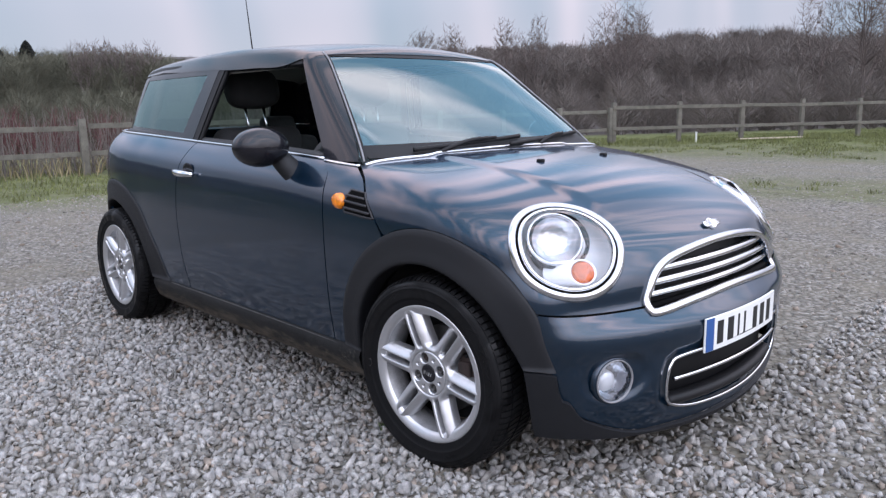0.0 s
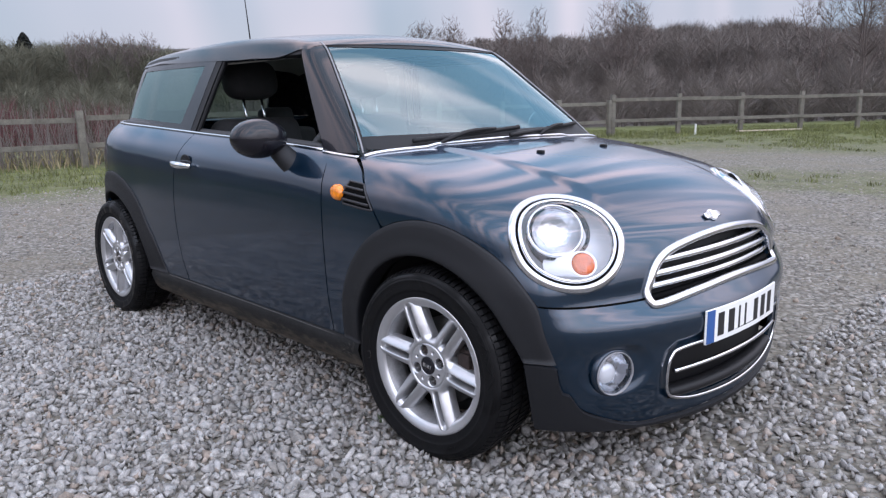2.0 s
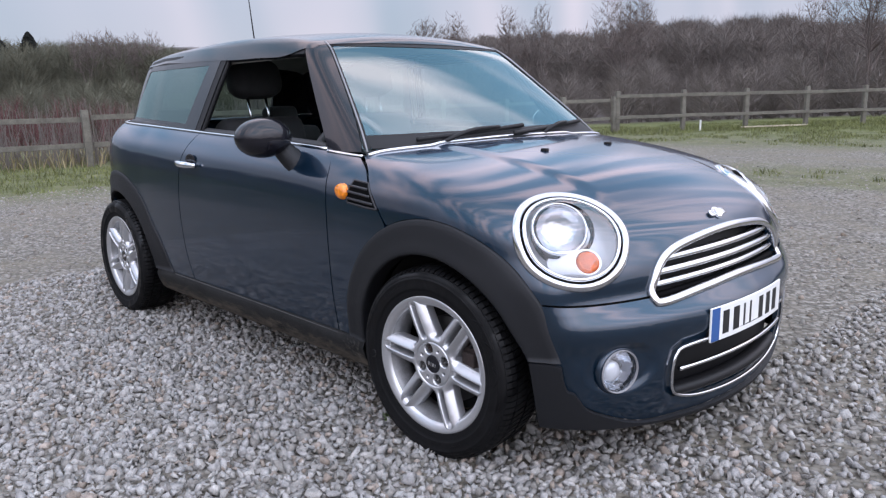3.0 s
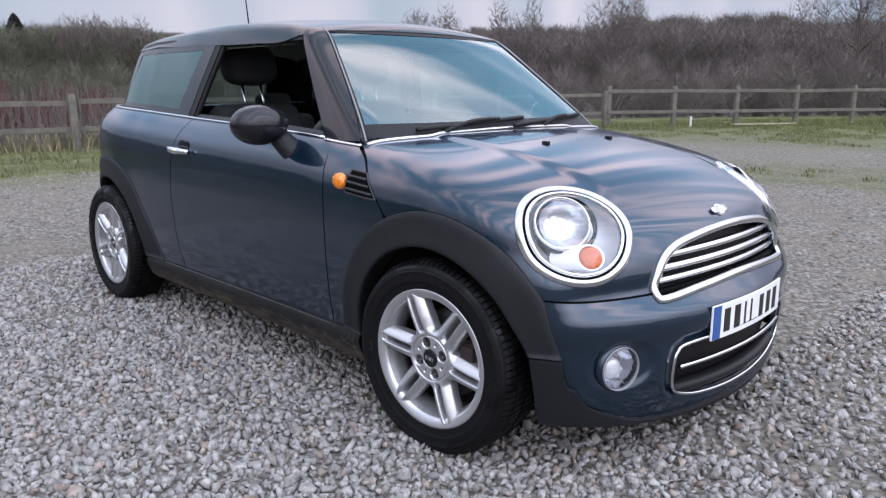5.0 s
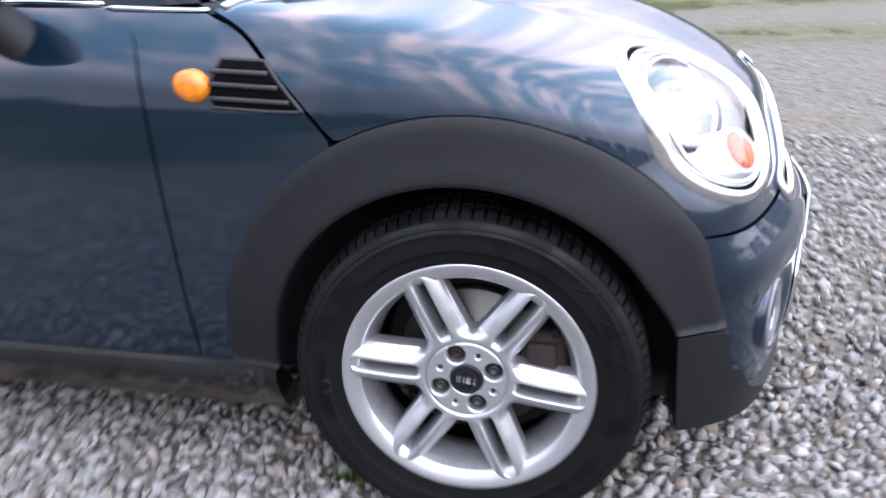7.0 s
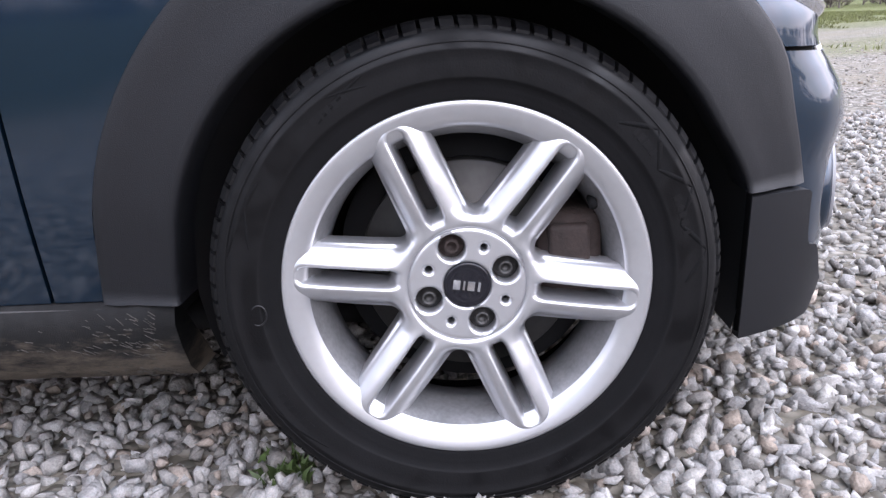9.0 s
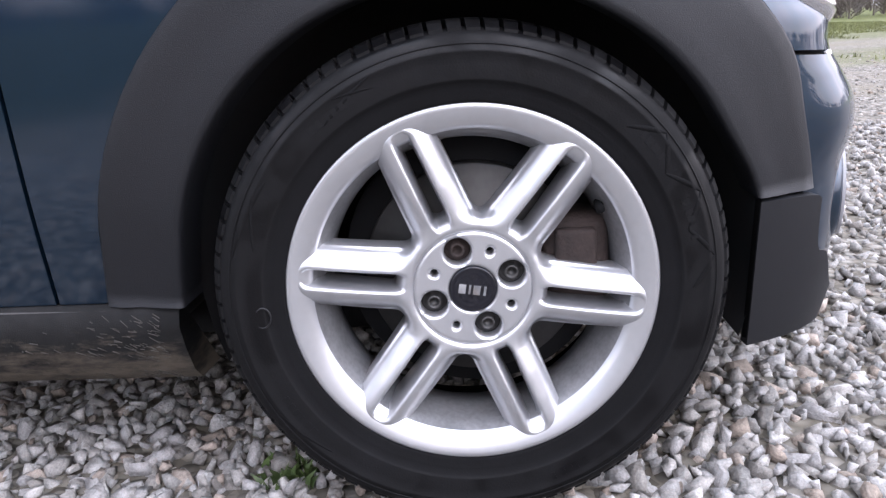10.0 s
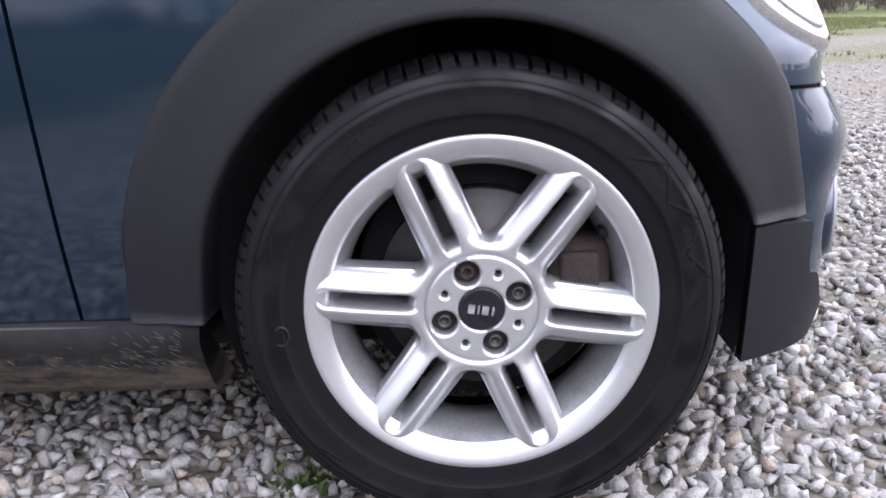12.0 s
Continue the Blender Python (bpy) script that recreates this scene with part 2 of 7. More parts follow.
def fast_mesh(name, verts, tris, smooth=False):
    """A mesh from numpy arrays of triangles."""
    me = bpy.data.meshes.new(name)
    verts, tris = np.asarray(verts, np.float32), np.asarray(tris, np.int32)
    me.vertices.add(len(verts))
    me.vertices.foreach_set("co", verts.ravel())
    me.loops.add(tris.size)
    me.loops.foreach_set("vertex_index", tris.ravel())
    me.polygons.add(len(tris))
    me.polygons.foreach_set("loop_start", np.arange(0, tris.size, 3, dtype=np.int32))
    if smooth:
        me.polygons.foreach_set("use_smooth", np.ones(len(tris), dtype=bool))
    me.update(calc_edges=True)
    me.validate()
    return me


def part(name, me, mat, parent=None, label=""):
    """Links a mesh as one object, under a thing or a part."""
    if isinstance(me, bmesh.types.BMesh):
        bm, me = me, bpy.data.meshes.new(name)
        bm.to_mesh(me)
        bm.free()
    if mat and not me.materials:
        me.materials.append(mat)
    ob = new(name, me)
    if parent:
        ob.parent = parent
    if label:
        ob["label"] = label
    return ob


def curve(xs, ys):
    """A smooth function through a few points (cubic Hermite)."""
    xs, ys = np.array(xs, float), np.array(ys, float)
    d = np.gradient(ys, xs)

    def f(x):
        x = np.clip(np.asarray(x, float), xs[0], xs[-1])
        i = np.clip(np.searchsorted(xs, x) - 1, 0, len(xs) - 2)
        h = xs[i + 1] - xs[i]
        t = (x - xs[i]) / h
        return ((2 * t**3 - 3 * t**2 + 1) * ys[i] + (t**3 - 2 * t**2 + t) * h * d[i]
                + (-2 * t**3 + 3 * t**2) * ys[i + 1] + (t**3 - t**2) * h * d[i + 1])
    return f


def smooth_line(pts, n, closed=False):
    """n points, evenly spaced, on a smooth curve through pts."""
    p = np.array(pts, float)
    k = len(p)
    out = []
    segs = k if closed else k - 1
    for s in range(segs):
        if closed:
            a, b, c, d = p[(s - 1) % k], p[s], p[(s + 1) % k], p[(s + 2) % k]
        else:
            a, b, c, d = p[max(s - 1, 0)], p[s], p[s + 1], p[min(s + 2, k - 1)]
        for t in np.linspace(0, 1, 24, endpoint=False):
            out.append(0.5 * (2 * b + (c - a) * t + (2 * a - 5 * b + 4 * c - d) * t * t + (3 * b - a - 3 * c + d) * t**3))
    out.append(p[0] if closed else p[-1])
    out = np.array(out)
    L = np.r_[0, np.cumsum(np.linalg.norm(np.diff(out, axis=0), axis=1))]
    q = np.linspace(0, L[-1], n + 1)[:-1] if closed else np.linspace(0, L[-1], n)
    return np.array([[np.interp(v, L, out[:, j]) for j in range(out.shape[1])] for v in q])


def tube(path, radius, sides=8, closed=False, flat=1.0, up=(0, 0, 1)):
    """Verts and faces of a rod along path; flat squeezes it along up; radius may vary along the path."""
    P = np.array(path, float)
    n = len(P)
    rad = np.full(n, radius) if np.isscalar(radius) else np.array(radius, float)
    if closed:
        T = np.roll(P, -1, 0) - np.roll(P, 1, 0)
    else:
        T = np.gradient(P, axis=0)
    T /= np.linalg.norm(T, axis=1)[:, None] + 1e-12
    U = np.array(up, float)
    if U.ndim == 1:
        U = np.tile(U, (n, 1))
    S = np.cross(T, U)
    S /= np.linalg.norm(S, axis=1)[:, None] + 1e-9
    V = np.cross(S, T)
    a = np.linspace(0, 2 * np.pi, sides, endpoint=False)
    verts = (P[:, None] + rad[:, None, None] * (np.cos(a)[None, :, None] * S[:, None] + flat * np.sin(a)[None, :, None] * V[:, None])).reshape(-1, 3)
    faces = []
    for i in range(n if closed else n - 1):
        for j in range(sides):
            k = (j + 1) % sides
            i2 = (i + 1) % n
            faces.append((i * sides + j, i * sides + k, i2 * sides + k, i2 * sides + j))
    if not closed:
        faces += [tuple(range(sides))[::-1], tuple((n - 1) * sides + j for j in range(sides))]
    return verts, faces


def lathe(profile, seg, axis="y"):
    """Verts and faces of a profile of (radius, offset) turned about the y axis."""
    pr = np.array(profile, float)
    a = np.linspace(0, 2 * np.pi, seg, endpoint=False)
    v = np.stack([pr[:, 0][:, None] * np.cos(a), np.repeat(pr[:, 1][:, None], seg, 1), pr[:, 0][:, None] * np.sin(a)], -1).reshape(-1, 3)
    f = [(i * seg + j, i * seg + (j + 1) % seg, (i + 1) * seg + (j + 1) % seg, (i + 1) * seg + j) for i in range(len(pr) - 1) for j in range(seg)]
    return v, f


def joined(*pieces):
    """Several (verts, faces) as one."""
    vs, fs, k = [], [], 0
    for v, f in pieces:
        vs.append(np.array(v, float))
        fs += [tuple(i + k for i in q) for q in f]
        k += len(v)
    return np.concatenate(vs), fs


def box(a, b, bevel=0.0):
    bm = bmesh.new()
    bmesh.ops.create_cube(bm, size=1)
    a, b = Vector(a), Vector(b)
    for v in bm.verts:
        v.co = Vector(((a[i] + b[i]) / 2 + v.co[i] * (b[i] - a[i]) for i in range(3)))
    if bevel:
        bmesh.ops.bevel(bm, geom=bm.edges[:], offset=bevel, segments=2, affect="EDGES", profile=0.5)
    for f in bm.faces:
        f.smooth = bevel > 0.006
    return bm


rng = np.random.default_rng(7)

# ---- ground ----
FENCE_A = [(-15.2, -16.0), (-12.6, 2.4), (-10.2, 15.6)]
FENCE_B = (-4.0, 26.3)


def beyond(x, y):
    """Metres past the fence line, away from the yard."""
    a = np.array([-10.2, 15.6])
    n1 = np.array([-13.2, 2.4]) / math.hypot(13.2, 2.4)
    n2 = np.array([-10.7, 6.2]) / math.hypot(10.7, 6.2)
    p = np.stack([np.asarray(x) - a[0], np.asarray(y) - a[1]], -1)
    return np.maximum(p @ n1, p @ n2)


def terrain(x, y):
    b = beyond(x, y)
    h = np.clip((b - 3) / 30, 0, 1)**1.2 * -1.2
    hill = np.clip((b - 30) / 90, 0, 1)
    return np.where(b > 3, h, 0) + hill**1.1 * np.interp(y, [40, 95], [8.6, 11.2]) * (0.9 + 0.1 * np.sin(np.asarray(y) * 0.05 + np.asarray(x) * 0.03)) + 0.0


gx = np.unique(np.r_[np.linspace(-700, -60, 26), np.linspace(-60, 12, 73), np.linspace(12, 500, 20)])
gy = np.unique(np.r_[np.linspace(-500, -30, 16), np.linspace(-30, 60, 91), np.linspace(60, 700, 26)])
GX, GY = np.meshgrid(gx, gy, indexing="ij")
GZ = terrain(GX, GY)
nx, ny = GX.shape
gv = np.stack([GX, GY, GZ], -1).reshape(-1, 3)
gf = [(i * ny + j, (i + 1) * ny + j, (i + 1) * ny + j + 1, i * ny + j + 1) for i in range(nx - 1) for j in range(ny - 1)]


def ground_material():
    m = bpy.data.materials.new("gravel_and_grass_ground")
    m.use_nodes = True
    n, l = m.node_tree.nodes, m.node_tree.links
    b = n["Principled BSDF"]
    b.inputs["Roughness"].default_value = 0.9
    b.inputs["Specular IOR Level"].default_value = 0.2
    tc = n.new("ShaderNodeTexCoord")

    def noise_at(scale, detail=4, rough=0.6):
        t = n.new("ShaderNodeTexNoise")
        t.inputs["Scale"].default_value, t.inputs["Detail"].default_value, t.inputs["Roughness"].default_value = scale, detail, rough
        l.new(tc.outputs["Object"], t.inputs["Vector"])
        return t.outputs[0]

    def ramp(src, stops):
        r = n.new("ShaderNodeValToRGB")
        while len(r.color_ramp.elements) < len(stops):
            r.color_ramp.elements.new(0.5)
        for e, (p, c) in zip(r.color_ramp.elements, stops):
            e.position, e.color = p, (*c, 1)
        l.new(src, r.inputs[0])
        return r.outputs[0]

    def mix(fac, a, c, mode="MIX"):
        x = n.new("ShaderNodeMix")
        x.data_type, x.blend_type = "RGBA", mode
        for s, i in ((fac, 0), (a, 6), (c, 7)):
            if isinstance(s, (int, float)):
                x.inputs[i].default_value = s
            elif isinstance(s, tuple):
                x.inputs[i].default_value = (*s, 1)
            else:
                l.new(s, x.inputs[i])
        return x.outputs[2]

    def math_node(op, a, c):
        x = n.new("ShaderNodeMath")
        x.operation = op
        for s, i in ((a, 0), (c, 1)):
            if isinstance(s, (int, float)):
                x.inputs[i].default_value = s
            else:
                l.new(s, x.inputs[i])
        return x.outputs[0]

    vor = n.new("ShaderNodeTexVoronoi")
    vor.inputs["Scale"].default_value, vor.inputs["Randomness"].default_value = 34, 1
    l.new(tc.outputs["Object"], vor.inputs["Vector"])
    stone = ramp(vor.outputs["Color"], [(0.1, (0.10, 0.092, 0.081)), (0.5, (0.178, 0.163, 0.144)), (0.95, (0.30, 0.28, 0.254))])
    # the shade between the stones is put into the colour, darker at cell edges
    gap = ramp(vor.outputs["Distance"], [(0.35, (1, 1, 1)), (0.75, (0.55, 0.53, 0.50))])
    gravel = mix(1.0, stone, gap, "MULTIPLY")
    dirt = ramp(noise_at(1.1, 6), [(0.42, (0, 0, 0)), (0.66, (1, 1, 1))])
    gravel = mix(math_node("MULTIPLY", dirt, 0.75), gravel, (0.15, 0.13, 0.10))
    grass = ramp(noise_at(2.4, 6, 0.7), [(0.3, (0.040, 0.048, 0.018)), (0.52, (0.084, 0.098, 0.027)), (0.70, (0.155, 0.143, 0.088))])
    # grass grows along the fence, in a band parted by a stony track
    sep = n.new("ShaderNodeSeparateXYZ")
    l.new(tc.outputs["Object"], sep.inputs[0])
    nrm = math.hypot(10.7, 6.2)
    d2 = math_node("ADD", math_node("MULTIPLY", math_node("ADD", sep.outputs[0], 10.2), -10.7 / nrm), math_node("MULTIPLY", math_node("ADD", sep.outputs[1], -15.6), 6.2 / nrm))
    nrm1 = math.hypot(13.2, 2.4)
    d1 = math_node("ADD", math_node("MULTIPLY", math_node("ADD", sep.outputs[0], 10.2), -13.2 / nrm1), math_node("MULTIPLY", math_node("ADD", sep.outputs[1], -15.6), 2.4 / nrm1))
    d = math_node("MAXIMUM", d1, d2)
    wob = math_node("MULTIPLY", math_node("SUBTRACT", noise_at(0.35, 5), 0.5), 5.0)
    wob = math_node("ADD", wob, math_node("MULTIPLY", math_node("SUBTRACT", noise_at(3.0, 5), 0.5), 3.0))
    d3 = math_node("MULTIPLY", math_node("ADD", math_node("ADD", sep.outputs[1], -6.2), math_node("MULTIPLY", sep.outputs[0], -0.08)), 0.95)
    d3 = math_node("ADD", d3, math_node("MULTIPLY", wob, 0.55))
    stripes = n.new("ShaderNodeValToRGB")
    marks = [(0.0, 0), (0.05, 0.55), (0.16, 0.5), (0.24, 0.06), (0.38, 0.08), (0.48, 0.6), (0.7, 0.8), (1.0, 1.0)]
    while len(stripes.color_ramp.elements) < len(marks):
        stripes.color_ramp.elements.new(0.5)
    for e, (p, c) in zip(stripes.color_ramp.elements, marks):
        e.position, e.color = p, (c, c, c, 1)
    l.new(math_node("MULTIPLY", d3, 1 / 14.0), stripes.inputs[0])
    strip = n.new("ShaderNodeMapRange")
    strip.inputs[1].default_value, strip.inputs[2].default_value = -5.4, -3.8
    l.new(math_node("ADD", d, math_node("MULTIPLY", wob, 0.4)), strip.inputs[0])
    fade = n.new("ShaderNodeMapRange")
    fade.inputs[1].default_value, fade.inputs[2].default_value = 7.5, 4.5
    l.new(sep.outputs[1], fade.inputs[0])
    strip = math_node("MULTIPLY", math_node("MULTIPLY", strip.outputs[0], fade.outputs[0]), 0.8)
    col = mix(math_node("MAXIMUM", stripes.outputs[0], strip), gravel, grass)
    wood = n.new("ShaderNodeMapRange")
    wood.inputs[1].default_value, wood.inputs[2].default_value = 6, 22
    l.new(d, wood.inputs[0])
    litter = ramp(noise_at(0.4, 6), [(0.3, (0.062, 0.052, 0.048)), (0.7, (0.100, 0.084, 0.077))])
    col = mix(wood.outputs[0], col, litter)
    # unseen dark grass added along the yard's near side, to darken the door's reflection
    added_verge, west = n.new("ShaderNodeMapRange"), n.new("ShaderNodeMapRange")
    added_verge.inputs[1].default_value, added_verge.inputs[2].default_value = -3.0, -3.8
    west.inputs[1].default_value, west.inputs[2].default_value = -1.6, -2.6
    l.new(math_node("ADD", sep.outputs[1], math_node("MULTIPLY", wob, 0.45)), added_verge.inputs[0])
    l.new(math_node("ADD", sep.outputs[0], math_node("MULTIPLY", wob, -0.6)), west.inputs[0])
    col = mix(math_node("MULTIPLY", added_verge.outputs[0], west.outputs[0]), col, ramp(noise_at(2.0, 5), [(0.3, (0.020, 0.026, 0.011)), (0.7, (0.045, 0.052, 0.022))]))
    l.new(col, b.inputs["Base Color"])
    bp = n.new("ShaderNodeBump")
    bp.inputs["Strength"].default_value, bp.inputs["Distance"].default_value = 0.9, 0.02
    l.new(gap, bp.inputs["Height"])
    l.new(bp.outputs[0], b.inputs["Normal"])
    return m


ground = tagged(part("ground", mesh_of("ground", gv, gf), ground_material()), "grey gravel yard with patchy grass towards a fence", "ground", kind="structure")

# loose stones of the yard, thick near the car
STONE = material("limestone_chippings", (0.292, 0.280, 0.266), 0.92, 0, 0, 0.6, 45.0, 1.0, 160, dark=0.55, spec=0.2)


def stone_tints(m):
    """Greys from stone to stone, with a brown or pinkish one now and then."""
    n, l = m.node_tree.nodes, m.node_tree.links
    b = n["Principled BSDF"]
    old = b.inputs["Base Color"].links[0].from_socket
    g = n.new("ShaderNodeNewGeometry")
    r = n.new("ShaderNodeValToRGB")
    r.color_ramp.interpolation = "CONSTANT"
    tones = [(0.0, (0.70, 0.68, 0.66)), (0.16, (0.86, 0.85, 0.84)), (0.38, (0.98, 0.98, 1.0)), (0.60, (1.12, 1.12, 1.13)), (0.78, (1.16, 1.15, 1.14)), (0.90, (0.80, 0.68, 0.60)), (0.95, (1.10, 0.95, 0.86))]
    while len(r.color_ramp.elements) < len(tones):
        r.color_ramp.elements.new(0.5)
    for e, (p, c) in zip(r.color_ramp.elements, tones):
        e.position, e.color = p, (*c, 1)
    x = n.new("ShaderNodeMix")
    x.data_type, x.blend_type = "RGBA", "MULTIPLY"
    x.inputs[0].default_value = 1
    l.new(g.outputs["Random Per Island"], r.inputs[0])
    l.new(old, x.inputs[6])
    l.new(r.outputs[0], x.inputs[7])
    l.new(x.outputs[2], b.inputs["Base Color"])


stone_tints(STONE)


def stone_shapes(count):
    shapes = []
    for _ in range(count):
        bm = bmesh.new()
        pts = rng.normal(size=(9, 3))
        pts /= np.linalg.norm(pts, axis=1)[:, None]
        pts *= rng.uniform(0.75, 1.2, (9, 1)) * np.array([1.05, rng.uniform(0.6, 1), rng.uniform(0.6, 0.95)])
        for p in pts:
            bm.verts.new(p)
        bmesh.ops.convex_hull(bm, input=bm.verts[:])
        bmesh.ops.delete(bm, geom=[v for v in bm.verts if not v.link_faces], context="VERTS")
        bmesh.ops.triangulate(bm, faces=bm.faces[:])
        bm.verts.index_update()
        shapes.append((np.array([v.co[:] for v in bm.verts]), np.array([[v.index for v in f.verts] for f in bm.faces])))
        bm.free()
    return shapes


SHAPES = stone_shapes(60)


def stones(name, xy, size, lift, label, mat=STONE, tilt=0.16):
    groups = rng.integers(0, len(SHAPES), len(xy))
    V, T, k = [], [], 0
    for g, (sv, st) in enumerate(SHAPES):
        idx = np.where(groups == g)[0]
        if not len(idx):
            continue
        a, b2, c = rng.uniform(0, 2 * np.pi, (3, len(idx)))
        b2, c = (b2 - np.pi) * tilt, (c - np.pi) * tilt
        s = size[idx]
        ca, sa, cb, sb, cc, sc = np.cos(a), np.sin(a), np.cos(b2), np.sin(b2), np.cos(c), np.sin(c)
        x, y, z = sv[:, 0][None], sv[:, 1][None], sv[:, 2][None]
        x1, y1 = x * ca[:, None] - y * sa[:, None], x * sa[:, None] + y * ca[:, None]
        y2, z2 = y1 * cb[:, None] - z * sb[:, None], y1 * sb[:, None] + z * cb[:, None]
        x3, z3 = x1 * cc[:, None] + z2 * sc[:, None], -x1 * sc[:, None] + z2 * cc[:, None]
        v = np.stack([x3 * s[:, None] + xy[idx, 0][:, None], y2 * s[:, None] + xy[idx, 1][:, None], z3 * s[:, None] + (lift[idx])[:, None]], -1)
        V.append(v.reshape(-1, 3))
        T.append((st[None] + (np.arange(len(idx)) * len(sv))[:, None, None] + k).reshape(-1, 3))
        k += len(idx) * len(sv)
    return tagged(part(name, fast_mesh(name, np.concatenate(V), np.concatenate(T)), mat), label, "gravel", kind="stuff")


def scatter(x0, x1, y0, y1, cell, jitter=0.5):
    xs, ys = np.meshgrid(np.arange(x0, x1, cell), np.arange(y0, y1, cell))
    p = np.stack([xs.ravel(), ys.ravel()], -1)
    return p + rng.uniform(-jitter, jitter, p.shape) * cell


p = scatter(-3.6, 2.6, -2.6, -0.15, 0.026)
s = rng.lognormal(math.log(0.0175), 0.30, len(p))
stones("gravel", p, np.clip(s, 0.008, 0.034), rng.uniform(-0.006, 0.006, len(p)), "angular grey limestone gravel covering the yard")
p = np.concatenate([scatter(-9, -3.6, -5, 3.0, 0.05), scatter(-3.6, 5.5, -0.15, 4.0, 0.046), scatter(-3.6, 5.5, 4.0, 9.5, 0.068), scatter(-9, -3.6, 3, 9, 0.07), scatter(-7, 2.5, 9.5, 15, 0.085)])
p = p[rng.uniform(size=len(p)) < np.clip(0.95 - 0.06 * np.maximum(p[:, 1], 0), 0.25, 1)]
FAR_STONE = material("dusty_chippings", (0.225, 0.208, 0.187), 0.9, 0, 0, 0.4, 45.0, 0.6, 220, dark=0.6, spec=0.2)
stone_tints(FAR_STONE)
s = rng.lognormal(math.log(0.015), 0.35, len(p))
stones("gravel", p, np.clip(s, 0.007, 0.032), rng.uniform(-0.010, 0.001, len(p)), "scattered grey stones across the far side of the yard", FAR_STONE)
p = np.concatenate([scatter(-2.2, 2.2, -1.8, -0.25, 0.0285), scatter(0.45, 3.2, -0.25, 2.4, 0.036)])
s = rng.lognormal(math.log(0.0175), 0.28, len(p))
stones("gravel", p, np.clip(s, 0.011, 0.030), rng.uniform(-0.004, 0.014, len(p)), "larger loose grey stones round the front wheel", STONE, 0.45)


# ---- grass ----
def blades(name, xy, height, mat, label, lean=0.5):
    n = len(xy)
    a = rng.uniform(0, 2 * np.pi, n)
    h = height * rng.uniform(0.5, 1.3, n)
    w = rng.uniform(0.003, 0.006, n) * (1 + h * 4)
    lx, ly = lean * h * rng.normal(size=n), lean * h * rng.normal(size=n)
    z0 = terrain(xy[:, 0], xy[:, 1])
    b0 = np.stack([xy[:, 0] - w * np.cos(a), xy[:, 1] - w * np.sin(a), z0], -1)
    b1 = np.stack([xy[:, 0] + w * np.cos(a), xy[:, 1] + w * np.sin(a), z0], -1)
    m0 = np.stack([xy[:, 0] + lx * 0.35 - w * 0.7 * np.cos(a), xy[:, 1] + ly * 0.35 - w * 0.7 * np.sin(a), z0 + h * 0.6], -1)
    m1 = np.stack([xy[:, 0] + lx * 0.35 + w * 0.7 * np.cos(a), xy[:, 1] + ly * 0.35 + w * 0.7 * np.sin(a), z0 + h * 0.6], -1)
    tp = np.stack([xy[:, 0] + lx, xy[:, 1] + ly, z0 + h], -1)
    v = np.stack([b0, b1, m0, m1, tp], 1).reshape(-1, 3)
    t = (np.array([[0, 1, 3], [0, 3, 2], [2, 3, 4]])[None] + (np.arange(n) * 5)[:, None, None]).reshape(-1, 3)
    return tagged(part(name, fast_mesh(name, v, t), mat), label, "grass", kind="stuff")


GRASS = material("winter_grass", (0.105, 0.116, 0.032), 0.7, 0, 0, 0.5, 1.2, dark=0.6, rand=0.4)
TUFT = material("fresh_tuft", (0.050, 0.085, 0.024), 0.6, 0, 0, 0.3, 30.0, rand=0.3)
DRY = material("dry_grass", (0.20, 0.16, 0.085), 0.8, 0, 0, 0.4, 1.5, dark=0.6, rand=0.35)
p = np.stack([rng.uniform(-16, 14, 360000), rng.uniform(-6, 32, 360000)], -1)
b = beyond(p[:, 0], p[:, 1])
clump = np.array([noise.noise((x * 0.55, y * 0.55, 3.1)) + 0.6 * noise.noise((x * 2.1, y * 2.1, 1.7)) for x, y in p])
d3 = (p[:, 1] - 6.2 - 0.08 * p[:, 0]) * 0.95
side = np.interp(p[:, 1], [4.5, 7.5], [1, 0]) * np.interp(b, [-5.2, -4.2, -0.5], [0, 0.75, 0.95])
dens = np.interp(d3, [-0.6, 0.6, 2.2, 3.2, 5.4, 7.0, 10, 14], [-1.2, -0.28, -0.30, -0.85, -0.8, -0.15, 0.0, 0.4])
keep = (b < 3.5) & (clump + np.maximum(dens, np.where(side > 0, side - 0.62, -9)) > 0)
blades("grass", p[keep], 0.055, GRASS, "short patchy winter grass beside the fence")
p = np.stack([rng.uniform(-16, -2, 26000), rng.uniform(-8, 34, 26000)], -1)
b = beyond(p[:, 0], p[:, 1])
blades("grass", p[(b > -0.3) & (b < 3.5) & (p[:, 1] < 12.5)], 0.30, DRY, "long dry grass along the foot of the fence", 0.35)
p = np.stack([rng.uniform(-12, -2, 30000), rng.uniform(11, 30, 30000)], -1)
b = beyond(p[:, 0], p[:, 1])
blades("grass", p[(b > -0.9) & (b < 1.2)], 0.11, GRASS, "greener tussocks at the foot of the fence", 0.5)
tuft = np.concatenate([rng.normal(size=(22, 2)) * 0.015 + c for c in ((-0.285, -0.735), (-0.255, -0.720), (-0.30, -0.71))])
blades("grass", tuft, 0.026, TUFT, "small green tufts growing through the gravel", 0.5)

# ---- fence ----
WOOD = material("weathered_wood", (0.115, 0.105, 0.085), 0.85, 0, 0, 0.5, 6.0, 0.6, 60, dark=0.6)


